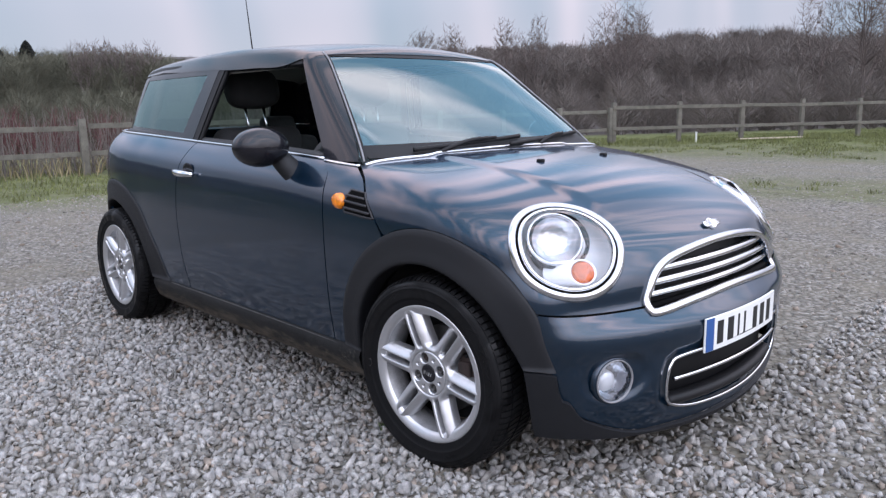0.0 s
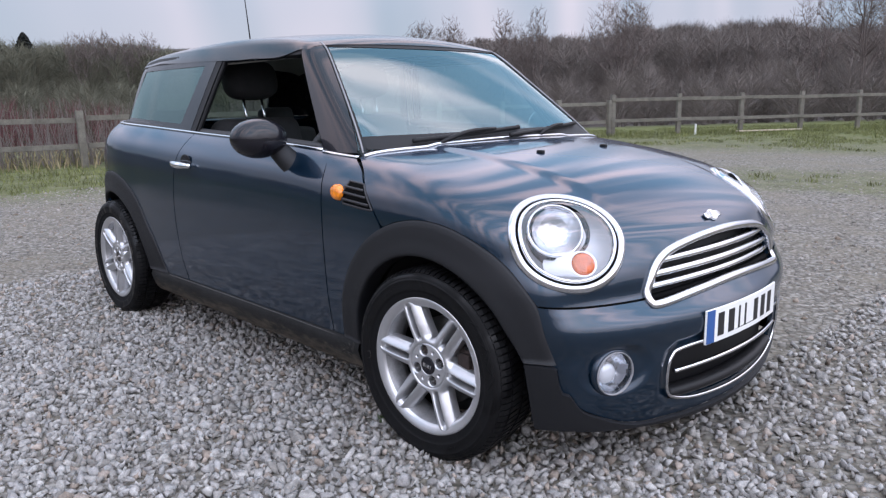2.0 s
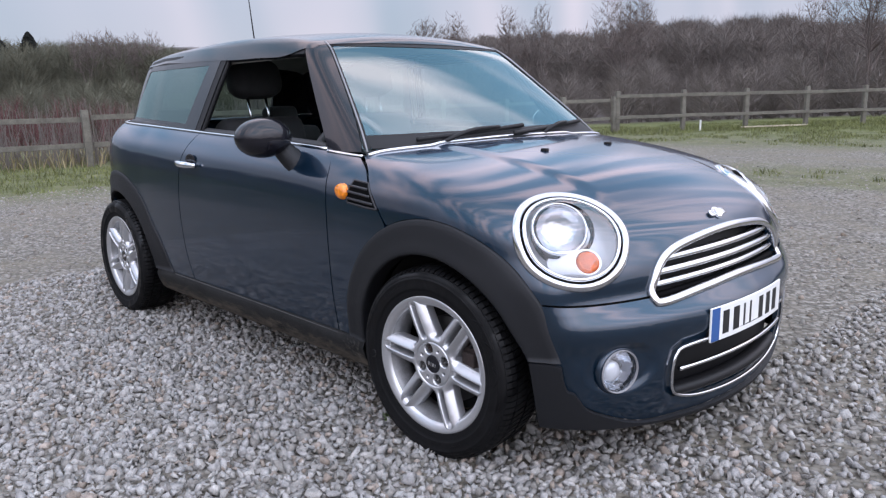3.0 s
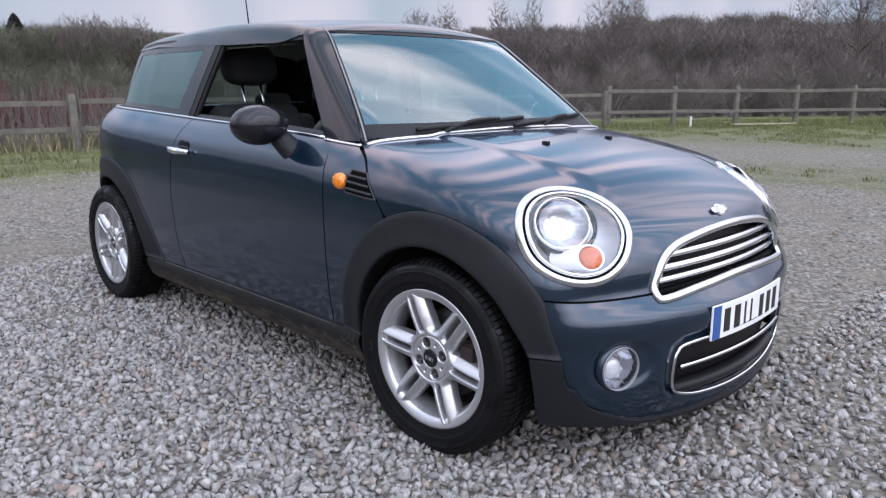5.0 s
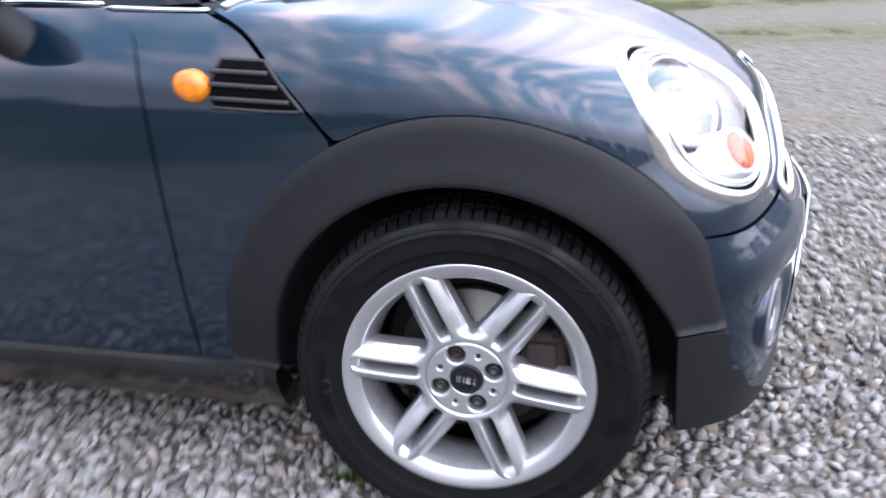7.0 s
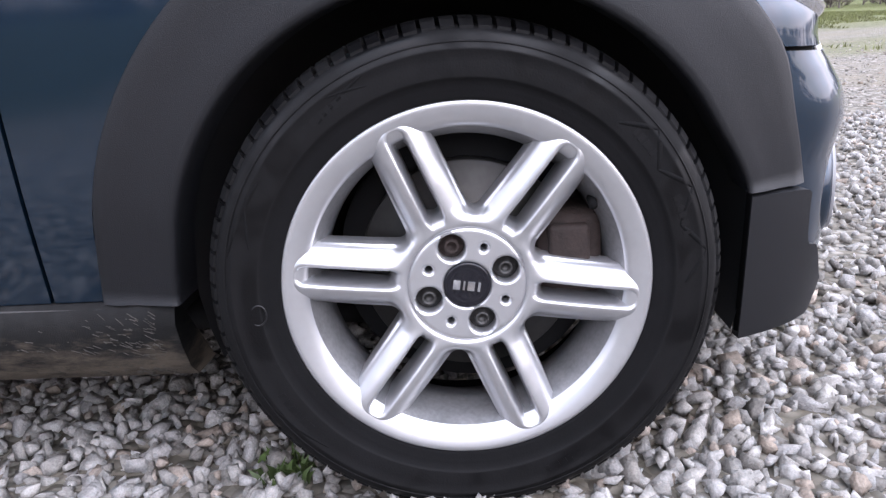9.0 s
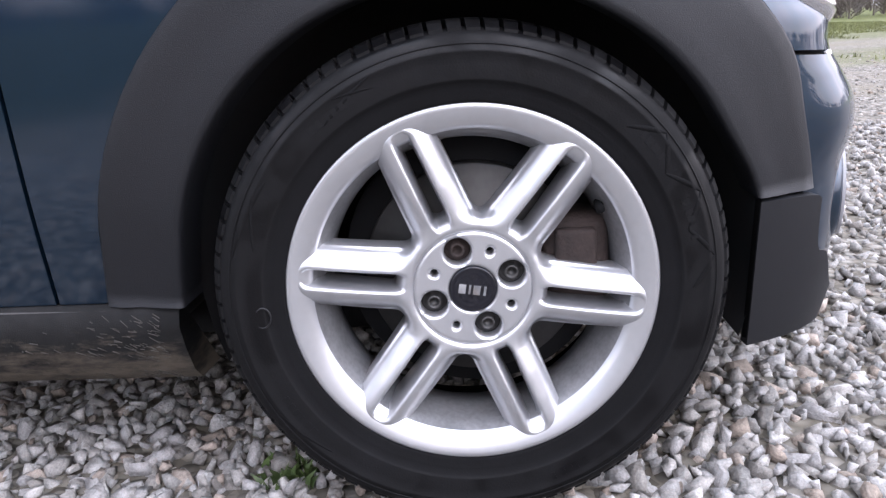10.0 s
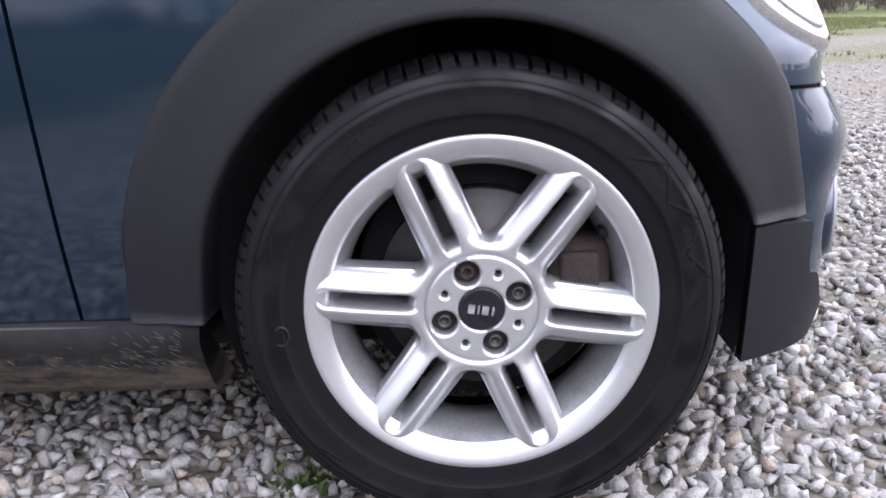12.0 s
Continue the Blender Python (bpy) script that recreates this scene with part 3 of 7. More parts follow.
def fence_run(a, b, gap, sunk=0.0):
    a, b = np.array(a, float), np.array(b, float)
    length = np.linalg.norm(b - a)
    n = max(1, round(length / gap))
    ang = math.atan2(*(b - a)[::-1])
    fence = tagged(new("fence"), "weathered grey post and rail wooden fence round the yard", "fence")
    fence.matrix_world = pose(a[0], a[1], 0, 0, 0, math.degrees(ang))
    step = length / n
    for i in range(n):
        h = 1.14 - sunk + rng.uniform(-0.03, 0.03)
        part("post", box((i * step - 0.06, -0.05, -0.2), (i * step + 0.06, 0.05, h), 0.008), WOOD, fence)
        for z in (0.43 - 0.3 * sunk, 1.005 - sunk):
            t = rng.uniform(-0.012, 0.012, 2)
            bm = box((i * step - 0.05, -0.075 + 0.002 * (i % 2), z - 0.045), ((i + 1) * step + 0.02, -0.052 + 0.002 * (i % 2), z + 0.045), 0.004)
            for v in bm.verts:
                v.co.z += t[0] if v.co.x < (i + 0.5) * step else t[1]
            part("rail", bm, WOOD, fence)
    return fence


fence_run(FENCE_A[1], FENCE_A[0], 2.0, 0.15)
fence_run((-10.2, 15.6), (-12.58, 2.52), 2.0, 0.12)
fence_run((-10.15, 15.7), FENCE_B, 2.0)

# ---- trees ----
BARK = material("bare_bark", (0.075, 0.062, 0.052), 0.9, 0, 0, 0.4, 3.0, dark=0.6)
TWIG = material("winter_twigs", (0.150, 0.128, 0.116), 0.95, 0, 0, 0.30, 0.08, dark=0.6, rand=0.08, spec=0.1)
PALE_TWIG = material("pale_birch_twigs", (0.15, 0.122, 0.112), 0.95, 0, 0, 0.2, 0.3, dark=0.6, rand=0.15, spec=0.1)
RED_TWIG = material("red_stems", (0.10, 0.035, 0.035), 0.85, 0, 0, 0.4, 0.5, dark=0.6, rand=0.4)
OLIVE_TWIG = material("mossy_twigs", (0.120, 0.118, 0.088), 0.95, 0, 0, 0.30, 0.08, dark=0.6, rand=0.10, spec=0.1)
EVERGREEN = material("conifer_needles", (0.010, 0.014, 0.011), 0.85, 0, 0, 0.4, 1.0, rand=0.4)


def prisms(a, b, ra, rb):
    """Three-sided tapering sticks from a to b."""
    n = len(a)
    t = b - a
    t /= np.linalg.norm(t, axis=1)[:, None] + 1e-9
    ref = np.where(np.abs(t[:, 2:3]) < 0.9, np.array([[0, 0, 1.0]]), np.array([[1.0, 0, 0]]))
    s = np.cross(t, ref)
    s /= np.linalg.norm(s, axis=1)[:, None] + 1e-9
    u = np.cross(s, t)
    ring = [(math.cos(q), math.sin(q)) for q in (0.3, 2.4, 4.5)]
    va = np.stack([a + ra[:, None] * (c * s + d * u) for c, d in ring], 1)
    vb = np.stack([b + rb[:, None] * (c * s + d * u) for c, d in ring], 1)
    v = np.concatenate([va, vb], 1).reshape(-1, 3)
    f = np.array([[0, 1, 4], [0, 4, 3], [1, 2, 5], [1, 5, 4], [2, 0, 3], [2, 3, 5]])
    return v, (f[None] + (np.arange(n) * 6)[:, None, None]).reshape(-1, 3)


def hung(targets, A, B, R, lean):
    """Joins each target to the nearest stick that lies below it; gives the new sticks, two to a target."""
    q = np.concatenate([A + (B - A) * f for f in (0.25, 0.5, 0.75, 1.0)])
    r = np.concatenate([R] * 4)
    d = targets[:, None] - q[None]
    far = np.linalg.norm(d, axis=2) + lean * np.maximum(np.hypot(d[..., 0], d[..., 1]) * 0.9 - d[..., 2], 0)
    k = far.argmin(1)
    a, way = q[k], targets - q[k]
    mid = a + way * 0.5 + np.stack([way[:, 0], way[:, 1], way[:, 2] * 0.3], -1) * np.array([0.10, 0.10, -0.2])
    return a, mid, targets, r[k]


def bare_tree(x, y, height, wide, seed, label, stems=10, twigs=2600, fine=0.01, low=0.35, thick=1.0):
    """A winter tree: a forked trunk, limbs rising in a fan and a round crown full of fine twigs."""
    g = np.random.default_rng(seed)
    fork = np.array([0.0, 0.0, height * low * 0.5])

    def crown(n, inner):
        v = g.normal(size=(n, 3))
        v /= np.linalg.norm(v, axis=1)[:, None]
        v *= (g.uniform(inner, 1, n)**0.5 * g.uniform(0.8, 1.05, n))[:, None]
        lump = 1 + 0.16 * np.sin(3 * np.arctan2(v[:, 1], v[:, 0]) + seed) + 0.1 * np.sin(5 * v[:, 2] + seed)
        return v * lump[:, None] * np.array([wide, wide, height * (1 - low) * 0.5]) + np.array([0, 0, height * (1 + low) * 0.5])
    tips = crown(stems, 0.6)
    tips = tips[tips[:, 2] > height * (low + 0.25 * (1 - low))]
    A, B, R = [], [], []
    for tip in tips:
        f = np.linspace(0, 1, 7)[:, None]
        path = fork + (tip - fork) * np.concatenate([f**1.35, f**1.35, f], 1) + g.normal(size=(7, 3)) * 0.012 * height * f
        A.append(path[:-1])
        B.append(path[1:])
        R.append(np.linspace(0.0075, 0.0016, 6) * height * thick)
    A, B, R = np.concatenate(A), np.concatenate(B), np.concatenate(R)
    SA, SB, RA, RB = [A], [B], [np.maximum(R, fine)], [np.maximum(R * 0.85, fine)]
    for n, w in ((twigs // 9, 2.0), (twigs, 1.2)):
        a, m, e, r = hung(crown(n, 0.0), A, B, R, 1.0)
        r = np.maximum(r * 0.45, fine)
        SA += [a, m]
        SB += [m, e]
        RA += [r, np.maximum(r * 0.8, fine)]
        RB += [np.maximum(r * 0.8, fine), np.full(len(r), fine * 0.7)]
        A, B, R = np.concatenate([A, a, m]), np.concatenate([B, m, e]), np.concatenate([R, r, r * 0.7])
    tree = tagged(new("tree"), label, "tree")
    tree.matrix_world = pose(x, y, float(terrain(x, y)) - 0.1)
    v, t = prisms(np.array([[0, 0, 0.0]]), fork[None] + np.array([[0, 0, 0.02 * height]]), np.array([0.016 * height * thick]), np.array([0.011 * height * thick]))
    part("trunk", fast_mesh("trunk", v, t, True), BARK, tree)
    v, t = prisms(np.concatenate(SA), np.concatenate(SB), np.concatenate(RA), np.concatenate(RB))
    part("crown", fast_mesh("crown", v, t), PALE_TWIG, tree, "fine bare brown twigs")
    return tree


def polar(az, dist):
    return 1.62 + dist * math.cos(radians(az)), -2.28 + dist * math.sin(radians(az))

# far woods: many bare trees on the rising ground, each a trunk and a broom of long thin shoots
def far_woods(name, label, az0, az1, d0, d1, count, top_el, mat, thick, shoots=70, low=0.62, flares=(0.15, 1.1), bumps=0.0):
    A, B, RA, RB = [], [], [], []
    for i in range(count):
        az, dist = rng.uniform(az0, az1), rng.uniform(d0, d1)
        x, y = polar(az, dist)
        el = top_el + float(np.interp(az, [100, 116, 124, 131, 150, 154.5, 157, 176], [0.45, 0.48, 0.35, 0.0, -0.4, -0.55, -0.1, 0.0]))
        el += bumps * (0.55 * noise.noise((az * 0.35, 0.0, 4.0)) + 0.35 * noise.noise((az * 1.1, dist * 0.05, 9.0)))
        z0 = float(terrain(x, y))
        h = max(1.1 + dist * math.tan(radians(el)) - z0, 0.8) * rng.uniform(low, 1.0)
        o = np.array([x, y, z0 - 0.2])
        q = rng.uniform(0, 2 * np.pi, shoots)
        up = rng.uniform(0.05, 0.80, shoots)
        base = np.stack([0.03 * h * np.cos(q), 0.03 * h * np.sin(q), up * h], -1)
        length = (1.02 - up) * h * rng.uniform(0.35, 1.0, shoots)
        flare = rng.uniform(*flares, shoots)
        way = np.stack([np.cos(q) * flare, np.sin(q) * flare, np.ones(shoots)], -1)
        way /= np.linalg.norm(way, axis=1)[:, None]
        tip = base + way * length[:, None] + rng.normal(size=(shoots, 3)) * 0.08 * length[:, None]
        tip[:, 2] = np.minimum(tip[:, 2], h * (1.0 - 0.9 * np.clip(np.hypot(tip[:, 0], tip[:, 1]) / (0.45 * h), 0, 1)**2 * 0.5))
        A += [np.zeros((1, 3)) + o, base + o]
        B += [np.array([[0, 0, 0.75 * h]]) + o, tip + o]
        RA += [np.full(1, 0.014 * h), np.full(shoots, thick)]
        RB += [np.full(1, 0.006 * h), np.full(shoots, thick * 0.2)]
    v, t = prisms(np.concatenate(A), np.concatenate(B), np.concatenate(RA), np.concatenate(RB))
    return tagged(part(name, fast_mesh(name, v, t), mat), label, "woods", kind="stuff")


far_woods("woods", "bare brown winter woodland on the hillside", 98, 150, 70, 140, 800, 4.75, TWIG, 0.038, 105, 0.80, (0.3, 1.9), 0.6)
far_woods("woods", "bare grey-green winter woodland on the hillside", 146, 176, 70, 140, 480, 4.75, OLIVE_TWIG, 0.038, 105, 0.80, (0.3, 1.9), 0.5)
far_woods("woods", "bare brown scrub behind the fence", 98, 152, 32, 64, 260, 3.0, TWIG, 0.016, 120, 0.5, (0.3, 1.6), 1.0)
far_woods("woods", "bare grey-green scrub behind the fence", 148, 176, 32, 64, 160, 2.6, OLIVE_TWIG, 0.016, 120, 0.5, (0.3, 1.6), 1.0)
far_woods("woods", "bare brown scrub along the far end of the yard", 50, 99, 42, 62, 170, 3.2, TWIG, 0.022, 90, 0.5, (0.3, 1.6), 1.0)
far_woods("scrub", "low red-stemmed scrub behind the fence", 156, 176, 22, 34, 70, 1.6, RED_TWIG, 0.008, 40)
far_woods("woods", "bare woodland round the far side of the yard", 180, 440, 80, 120, 260, 4.2, TWIG, 0.16, 40)

# crowns that stand over the crest
for az in (118.3, 114.6, 112.0, 121.2):
    far_woods("woods", "dense domed crowns on the crest of the hill", az - 1.1, az + 1.1, 138, 146, 16, 5.1, TWIG, 0.05, 130, 0.85, (0.3, 1.6), 0.3)

# hazel rods and brambles right behind the rails
p = np.stack([rng.uniform(-16, -11, 9000), rng.uniform(-9, 13, 9000)], -1)
b = beyond(p[:, 0], p[:, 1])
p = p[(b > 0.25) & (b < 1.6)]
a3 = np.stack([p[:, 0], p[:, 1], terrain(p[:, 0], p[:, 1])], -1)
h = rng.uniform(0.4, 1.25, len(p))
b3 = a3 + np.stack([rng.normal(size=len(p)) * 0.18, rng.normal(size=len(p)) * 0.18, h], -1)
v, t = prisms(a3, b3, np.full(len(p), 0.008), np.full(len(p), 0.004))
tagged(part("hedge", fast_mesh("hedge", v, t), TWIG), "thin bare hedge stems behind the fence rails", "hedge", kind="stuff")

# azimuth, distance, top (degrees), crown's half width, foot of the crown, limbs, twigs
for k, (az, dist, top_el, wide, low, stems, twigs) in enumerate((
        (122.6, 58, 7.5, 2.9, 0.40, 16, 3400), (131.3, 60, 6.5, 1.2, 0.45, 7, 1000), (128.9, 62, 6.8, 1.0, 0.45, 6, 800), (130.0, 61, 5.8, 1.2, 0.4, 6, 700),
        (137.4, 62, 6.1, 1.5, 0.45, 9, 1400), (135.3, 60, 6.2, 1.5, 0.45, 9, 1400), (107.0, 40, 9.6, 1.5, 0.3, 9, 1700), (109.7, 44, 8.6, 1.5, 0.35, 8, 900),
        (105.4, 46, 9.4, 1.6, 0.3, 9, 1700), (161.3, 70, 5.0, 1.5, 0.45, 9, 1300), (159.9, 72, 5.2, 1.6, 0.45, 9, 1500), (158.3, 71, 4.95, 1.5, 0.45, 9, 1300), (157.0, 73, 4.9, 1.3, 0.45, 8, 1000))):
    x, y = polar(az, dist)
    bare_tree(x, y, 1.1 + dist * math.tan(radians(top_el)) - float(terrain(x, y)), wide, 3 + k, "tall bare winter tree with fine brown twigs", stems, twigs, 0.00017 * dist, low)


def conifer(x, y, height):
    tree = tagged(new("tree"), "dark green conifer standing over the bare wood", "tree")
    tree.matrix_world = pose(x, y, float(terrain(x, y)) - 0.1)
    v, t = prisms(np.array([[0, 0, 0.0]]), np.array([[0, 0, height]]), np.array([0.22]), np.array([0.03]))
    part("trunk", fast_mesh("trunk", v, t), BARK, tree)
    n = 2600
    hz = rng.uniform(0.12, 1, n)**0.8
    ang = rng.uniform(0, 2 * np.pi, n)
    reach = (1.02 - hz)**0.65 * height * 0.36 * rng.uniform(0.4, 1.1, n)
    a = np.stack([np.zeros(n), np.zeros(n), hz * height], -1)
    b = a + np.stack([reach * np.cos(ang), reach * np.sin(ang), -0.15 * reach], -1)
    v, t = prisms(a, b, np.full(n, 0.16), np.full(n, 0.07))
    part("crown", fast_mesh("crown", v, t), EVERGREEN, tree, "dense dark needles")


x, y = polar(164.6, 95)
conifer(x, y, 1.1 + 95 * math.tan(radians(4.75)) - float(terrain(x, y)))
x, y = polar(166.2, 97)
conifer(x, y, 1.1 + 97 * math.tan(radians(4.2)) - float(terrain(x, y)))


def footbridge(az, dist):
    x, y = polar(az, dist)
    z = 1.1 + 118 * math.tan(radians(3.75)) - 0.45
    br = tagged(new("bridge"), "distant flat grey concrete bridge among the trees", "bridge")
    br.matrix_world = pose(x, y, z, 0, 0, az + 90)
    conc = material("distant_concrete", (0.16, 0.15, 0.15), 0.9, 0, 0, 0.3, 0.5)
    part("deck", box((-9, -1.2, 0), (9, 1.2, 0.45), 0.03), conc, br)
    for i in (-7, -2.5, 2, 6.5):
        part("pier", box((i - 0.35, -0.6, -7), (i + 0.35, 0.6, 0.0), 0.05), conc, br)


footbridge(153.4, 118)

# a plank and a stake left by the fence
plank = tagged(part("plank", box((-1.1, -0.06, 0.0), (1.1, 0.06, 0.035), 0.004), material("pale_timber", (0.36, 0.30, 0.22), 0.8, 0, 0, 0.4, 5.0, 0.4, 60)), "pale timber plank lying in the grass by the fence", "plank")
plank.matrix_world = pose(-7.4, 19.6, 0.045, 0, 0, 62)
stake = tagged(part("stake", box((-0.02, -0.02, -0.1), (0.02, 0.02, 0.30), 0.005), material("white_stake_paint", (0.62, 0.62, 0.60), 0.6, 0, 0, 0.2, 20.0)), "short white marker stake standing by the fence", "stake")
stake.matrix_world = pose(-8.6, 17.5, 0)

# ---- car: body form (x forward from the front axle, z up, both sides alike) ----
BELT = curve([-3.2, -2.4, -1.6, -0.65, -0.45, -0.3], [1.035, 1.015, 0.985, 0.945, 0.930, 0.925])
W_BODY = curve([-3.12, -3.0, -2.85, -2.65, -2.467, -2.1, -1.6, -1.0, -0.5, -0.1, 0.2, 0.4, 0.55, 0.7],
               [0.45, 0.575, 0.685, 0.768, 0.800, 0.806, 0.803, 0.800, 0.803, 0.804, 0.787, 0.738, 0.69, 0.60])
INSET = curve([0.08, 0.2, 0.3, 0.42, 0.55, 0.7, 0.78, 0.84, 0.90, 0.95, 1.02], [0.08, 0.05, 0.032, 0.012, 0.003, 0.0, 0.003, 0.016, 0.056, 0.105, 0.19])
HOOD = curve([-3.2, -2.3, -1.5, -0.65, -0.45, -0.25, 0, 0.2, 0.35, 0.46, 0.54, 0.60, 0.66, 0.72],
             [1.06, 1.06, 1.035, 0.99, 0.957, 0.942, 0.916, 0.880, 0.833, 0.780, 0.722, 0.660, 0.575, 0.475])
NOSE = curve([0.06, 0.12, 0.2, 0.3, 0.4, 0.48, 0.52, 0.555, 0.60, 0.64, 0.68, 0.72, 0.76, 0.82, 0.9], [0.565, 0.592, 0.619, 0.638, 0.641, 0.636, 0.608, 0.583, 0.578, 0.568, 0.552, 0.537, 0.505, 0.43, 0.32])
BOW = curve([0.0, 0.35, 0.46, 0.56, 0.65, 0.9], [0.36, 0.37, 0.37, 0.30, 0.30, 0.36])
W_TOP = curve([-3.3, -2.9, -2.6, -2.3, -1.9, -1.2, -0.6, 0], [0.36, 0.56, 0.65, 0.695, 0.712, 0.708, 0.690, 0.645])
ROOF = curve([-3.2, -2.8, -2.3, -1.8, -1.35, -1.05, -0.85, -0.6], [1.30, 1.355, 1.40, 1.422, 1.420, 1.398, 1.362, 1.29])


def smax(a, b, k):
    m = np.maximum(a, b)
    return m + k * np.log(np.exp((a - m) / k) + np.exp((b - m) / k))


def lower(x, y, z):
    """Below zero inside the body under the windows."""
    x, y, z = np.asarray(x, float), np.abs(np.asarray(y, float)), np.asarray(z, float)
    s = np.clip((z - 0.5) / 0.4, 0, 1)
    zz = z - s * s * (3 - 2 * s) * (BELT(x) - 0.93)
    side = y - W_BODY(x) + INSET(zz)
    top = z - HOOD(x) + (0.02 + 0.05 * np.clip((x + 0.4) / 0.7, 0, 1)) * (y / 0.7)**2
    ridge = np.clip((0.43 - y) / 0.06, 0, 1) * np.clip((0.45 - x) / 0.25, 0, 1)
    top = top - 0.007 * ridge * ridge * (3 - 2 * ridge)
    nose = x - NOSE(z) + BOW(z) * y**2
    tail = -x - 3.03 + 0.25 * y**2 + 0.55 * np.clip(z - 0.66, 0, 1)
    c = np.clip((z - 0.56) / 0.12, 0, 1)
    return smax(smax(smax(nose, side, 0.03 + 0.035 * c * c * (3 - 2 * c)), top, 0.028), tail, 0.05)


def upper(x, y, z):
    """Below zero inside the cabin's outer form."""
    x, y, z = np.asarray(x, float), np.abs(np.asarray(y, float)), np.asarray(z, float)
    side = y - W_TOP(x) + 0.34 * (z - 0.95) + 0.10 * np.clip(z - 1.1, 0, 1)**2
    screen = x + 0.386 + 1.266 * (z - 0.977) + 0.20 * y**2
    roof = z - ROOF(x) + 0.13 * y**2
    back = -x - 2.93 + 0.55 * (z - 1.0) + 0.25 * y**2
    return smax(smax(smax(side, screen, 0.022), roof, 0.014), back, 0.05)


def meet(form, org, way, far=2.6):
    """Where rays from inside leave the form."""
    lo, hi = np.zeros(org.shape[:-1]), np.full(org.shape[:-1], far)
    for _ in range(34):
        m = (lo + hi) / 2
        q = org + way * m[..., None]
        inside = form(q[..., 0], q[..., 1], q[..., 2]) < 0
        lo, hi = np.where(inside, m, lo), np.where(inside, hi, m)
    return org + way * lo[..., None]


def normal(form, p, e=1e-3):
    g = np.stack([(form(*(np.moveaxis(p + d, -1, 0))) - form(*(np.moveaxis(p - d, -1, 0)))) for d in np.eye(3) * e], -1)
    return g / (np.linalg.norm(g, axis=-1)[..., None] + 1e-12)


def on_side(x, z, form=lower, sign=-1):
    x, z = np.broadcast_arrays(np.asarray(x, float), np.asarray(z, float))
    o = np.stack([x, np.zeros_like(x), z], -1)
    w = np.zeros_like(o)
    w[..., 1] = sign
    return meet(form, o, w, 1.2)


def on_front(y, z):
    y, z = np.broadcast_arrays(np.asarray(y, float), np.asarray(z, float))
    o = np.stack([np.full_like(y, -0.1), y, z], -1)
    w = np.zeros_like(o)
    w[..., 0] = 1
    return meet(lower, o, w, 1.2)


def on_top(x, y, form=lower):
    x, y = np.broadcast_arrays(np.asarray(x, float), np.asarray(y, float))
    o = np.stack([x, y, np.full_like(x, 0.4 if form is lower else 1.0)], -1)
    w = np.zeros_like(o)
    w[..., 2] = 1
    return meet(form, o, w, 1.2)


def out_from(p, centre, form=lower):
    """Pushes rough points on to the form, away from a centre line."""
    p = np.asarray(p, float)
    c = np.stack([np.minimum(p[..., 0], centre[0]) if centre[3] else np.full(p.shape[:-1], centre[0]), np.full(p.shape[:-1], centre[1]),
                  np.full(p.shape[:-1], centre[2]) if centre[2] is not None else p[..., 2]], -1)
    w = p - c
    w /= np.linalg.norm(w, axis=-1)[..., None]
    return meet(form, c, w)


def coons(bottom, top, left, right, nu, nv):
    """A grid of points between four edges, each a list of points."""
    b, t = smooth_line(bottom, nu), smooth_line(top, nu)
    l, r = smooth_line(left, nv), smooth_line(right, nv)
    u, v = np.linspace(0, 1, nu)[:, None, None], np.linspace(0, 1, nv)[None, :, None]
    return ((1 - v) * b[:, None] + v * t[:, None] + (1 - u) * l[None] + u * r[None]
            - ((1 - u) * (1 - v) * b[0] + u * (1 - v) * b[-1] + (1 - u) * v * t[0] + u * v * t[-1]))


def skin(P, form, thick=0.014, lift=0.0, hole=None, edge=0.003):
    """A sheet over a grid of surface points, with rounded edges turned inwards; hole(points) is below zero where it is cut away."""
    N = normal(form, P)
    nu, nv = P.shape[:2]
    S = P + N * lift
    V = S.reshape(-1, 3)
    faces = [(i * nv + j, (i + 1) * nv + j, (i + 1) * nv + j + 1, i * nv + j + 1) for i in range(nu - 1) for j in range(nv - 1)]
    if hole is not None:
        d = hole(P.reshape(-1, 3))
        keep = d > 0
        faces = [f for f in faces if any(keep[i] for i in f)]
    used = collections_count(faces)
    NN = N.reshape(-1, 3)
    verts = list(map(tuple, V))
    ring, extra = {}, []
    for (a, b) in used:
        for q in (a, b):
            if q not in ring:
                ring[q] = (len(verts), len(verts) + 1)
                verts.append(tuple(V[q] - NN[q] * edge))
                verts.append(tuple(V[q] - NN[q] * thick))
        extra.append((b, a, ring[a][0], ring[b][0]))
        extra.append((ring[b][0], ring[a][0], ring[a][1], ring[b][1]))
    me = mesh_of("skin", verts, faces + extra)
    bm = bmesh.new()
    bm.from_mesh(me)
    bmesh.ops.delete(bm, geom=[v for v in bm.verts if not v.link_faces], context="VERTS")
    mid = np.array([-1.0, 0, 0.6])
    bmesh.ops.recalc_face_normals(bm, faces=bm.faces[:])
    f0 = bm.faces[:][0] if len(bm.faces) else None
    if f0:
        n0 = normal(form, np.array(f0.calc_center_median()[:])[None])[0]
        if f0.normal.dot(Vector(n0)) < 0:
            bmesh.ops.reverse_faces(bm, faces=bm.faces[:])
    sharp = math.radians(40)
    for e in bm.edges:
        e.smooth = not (len(e.link_faces) == 2 and e.calc_face_angle(0) > sharp)
    bm.to_mesh(me)
    bm.free()
    return me


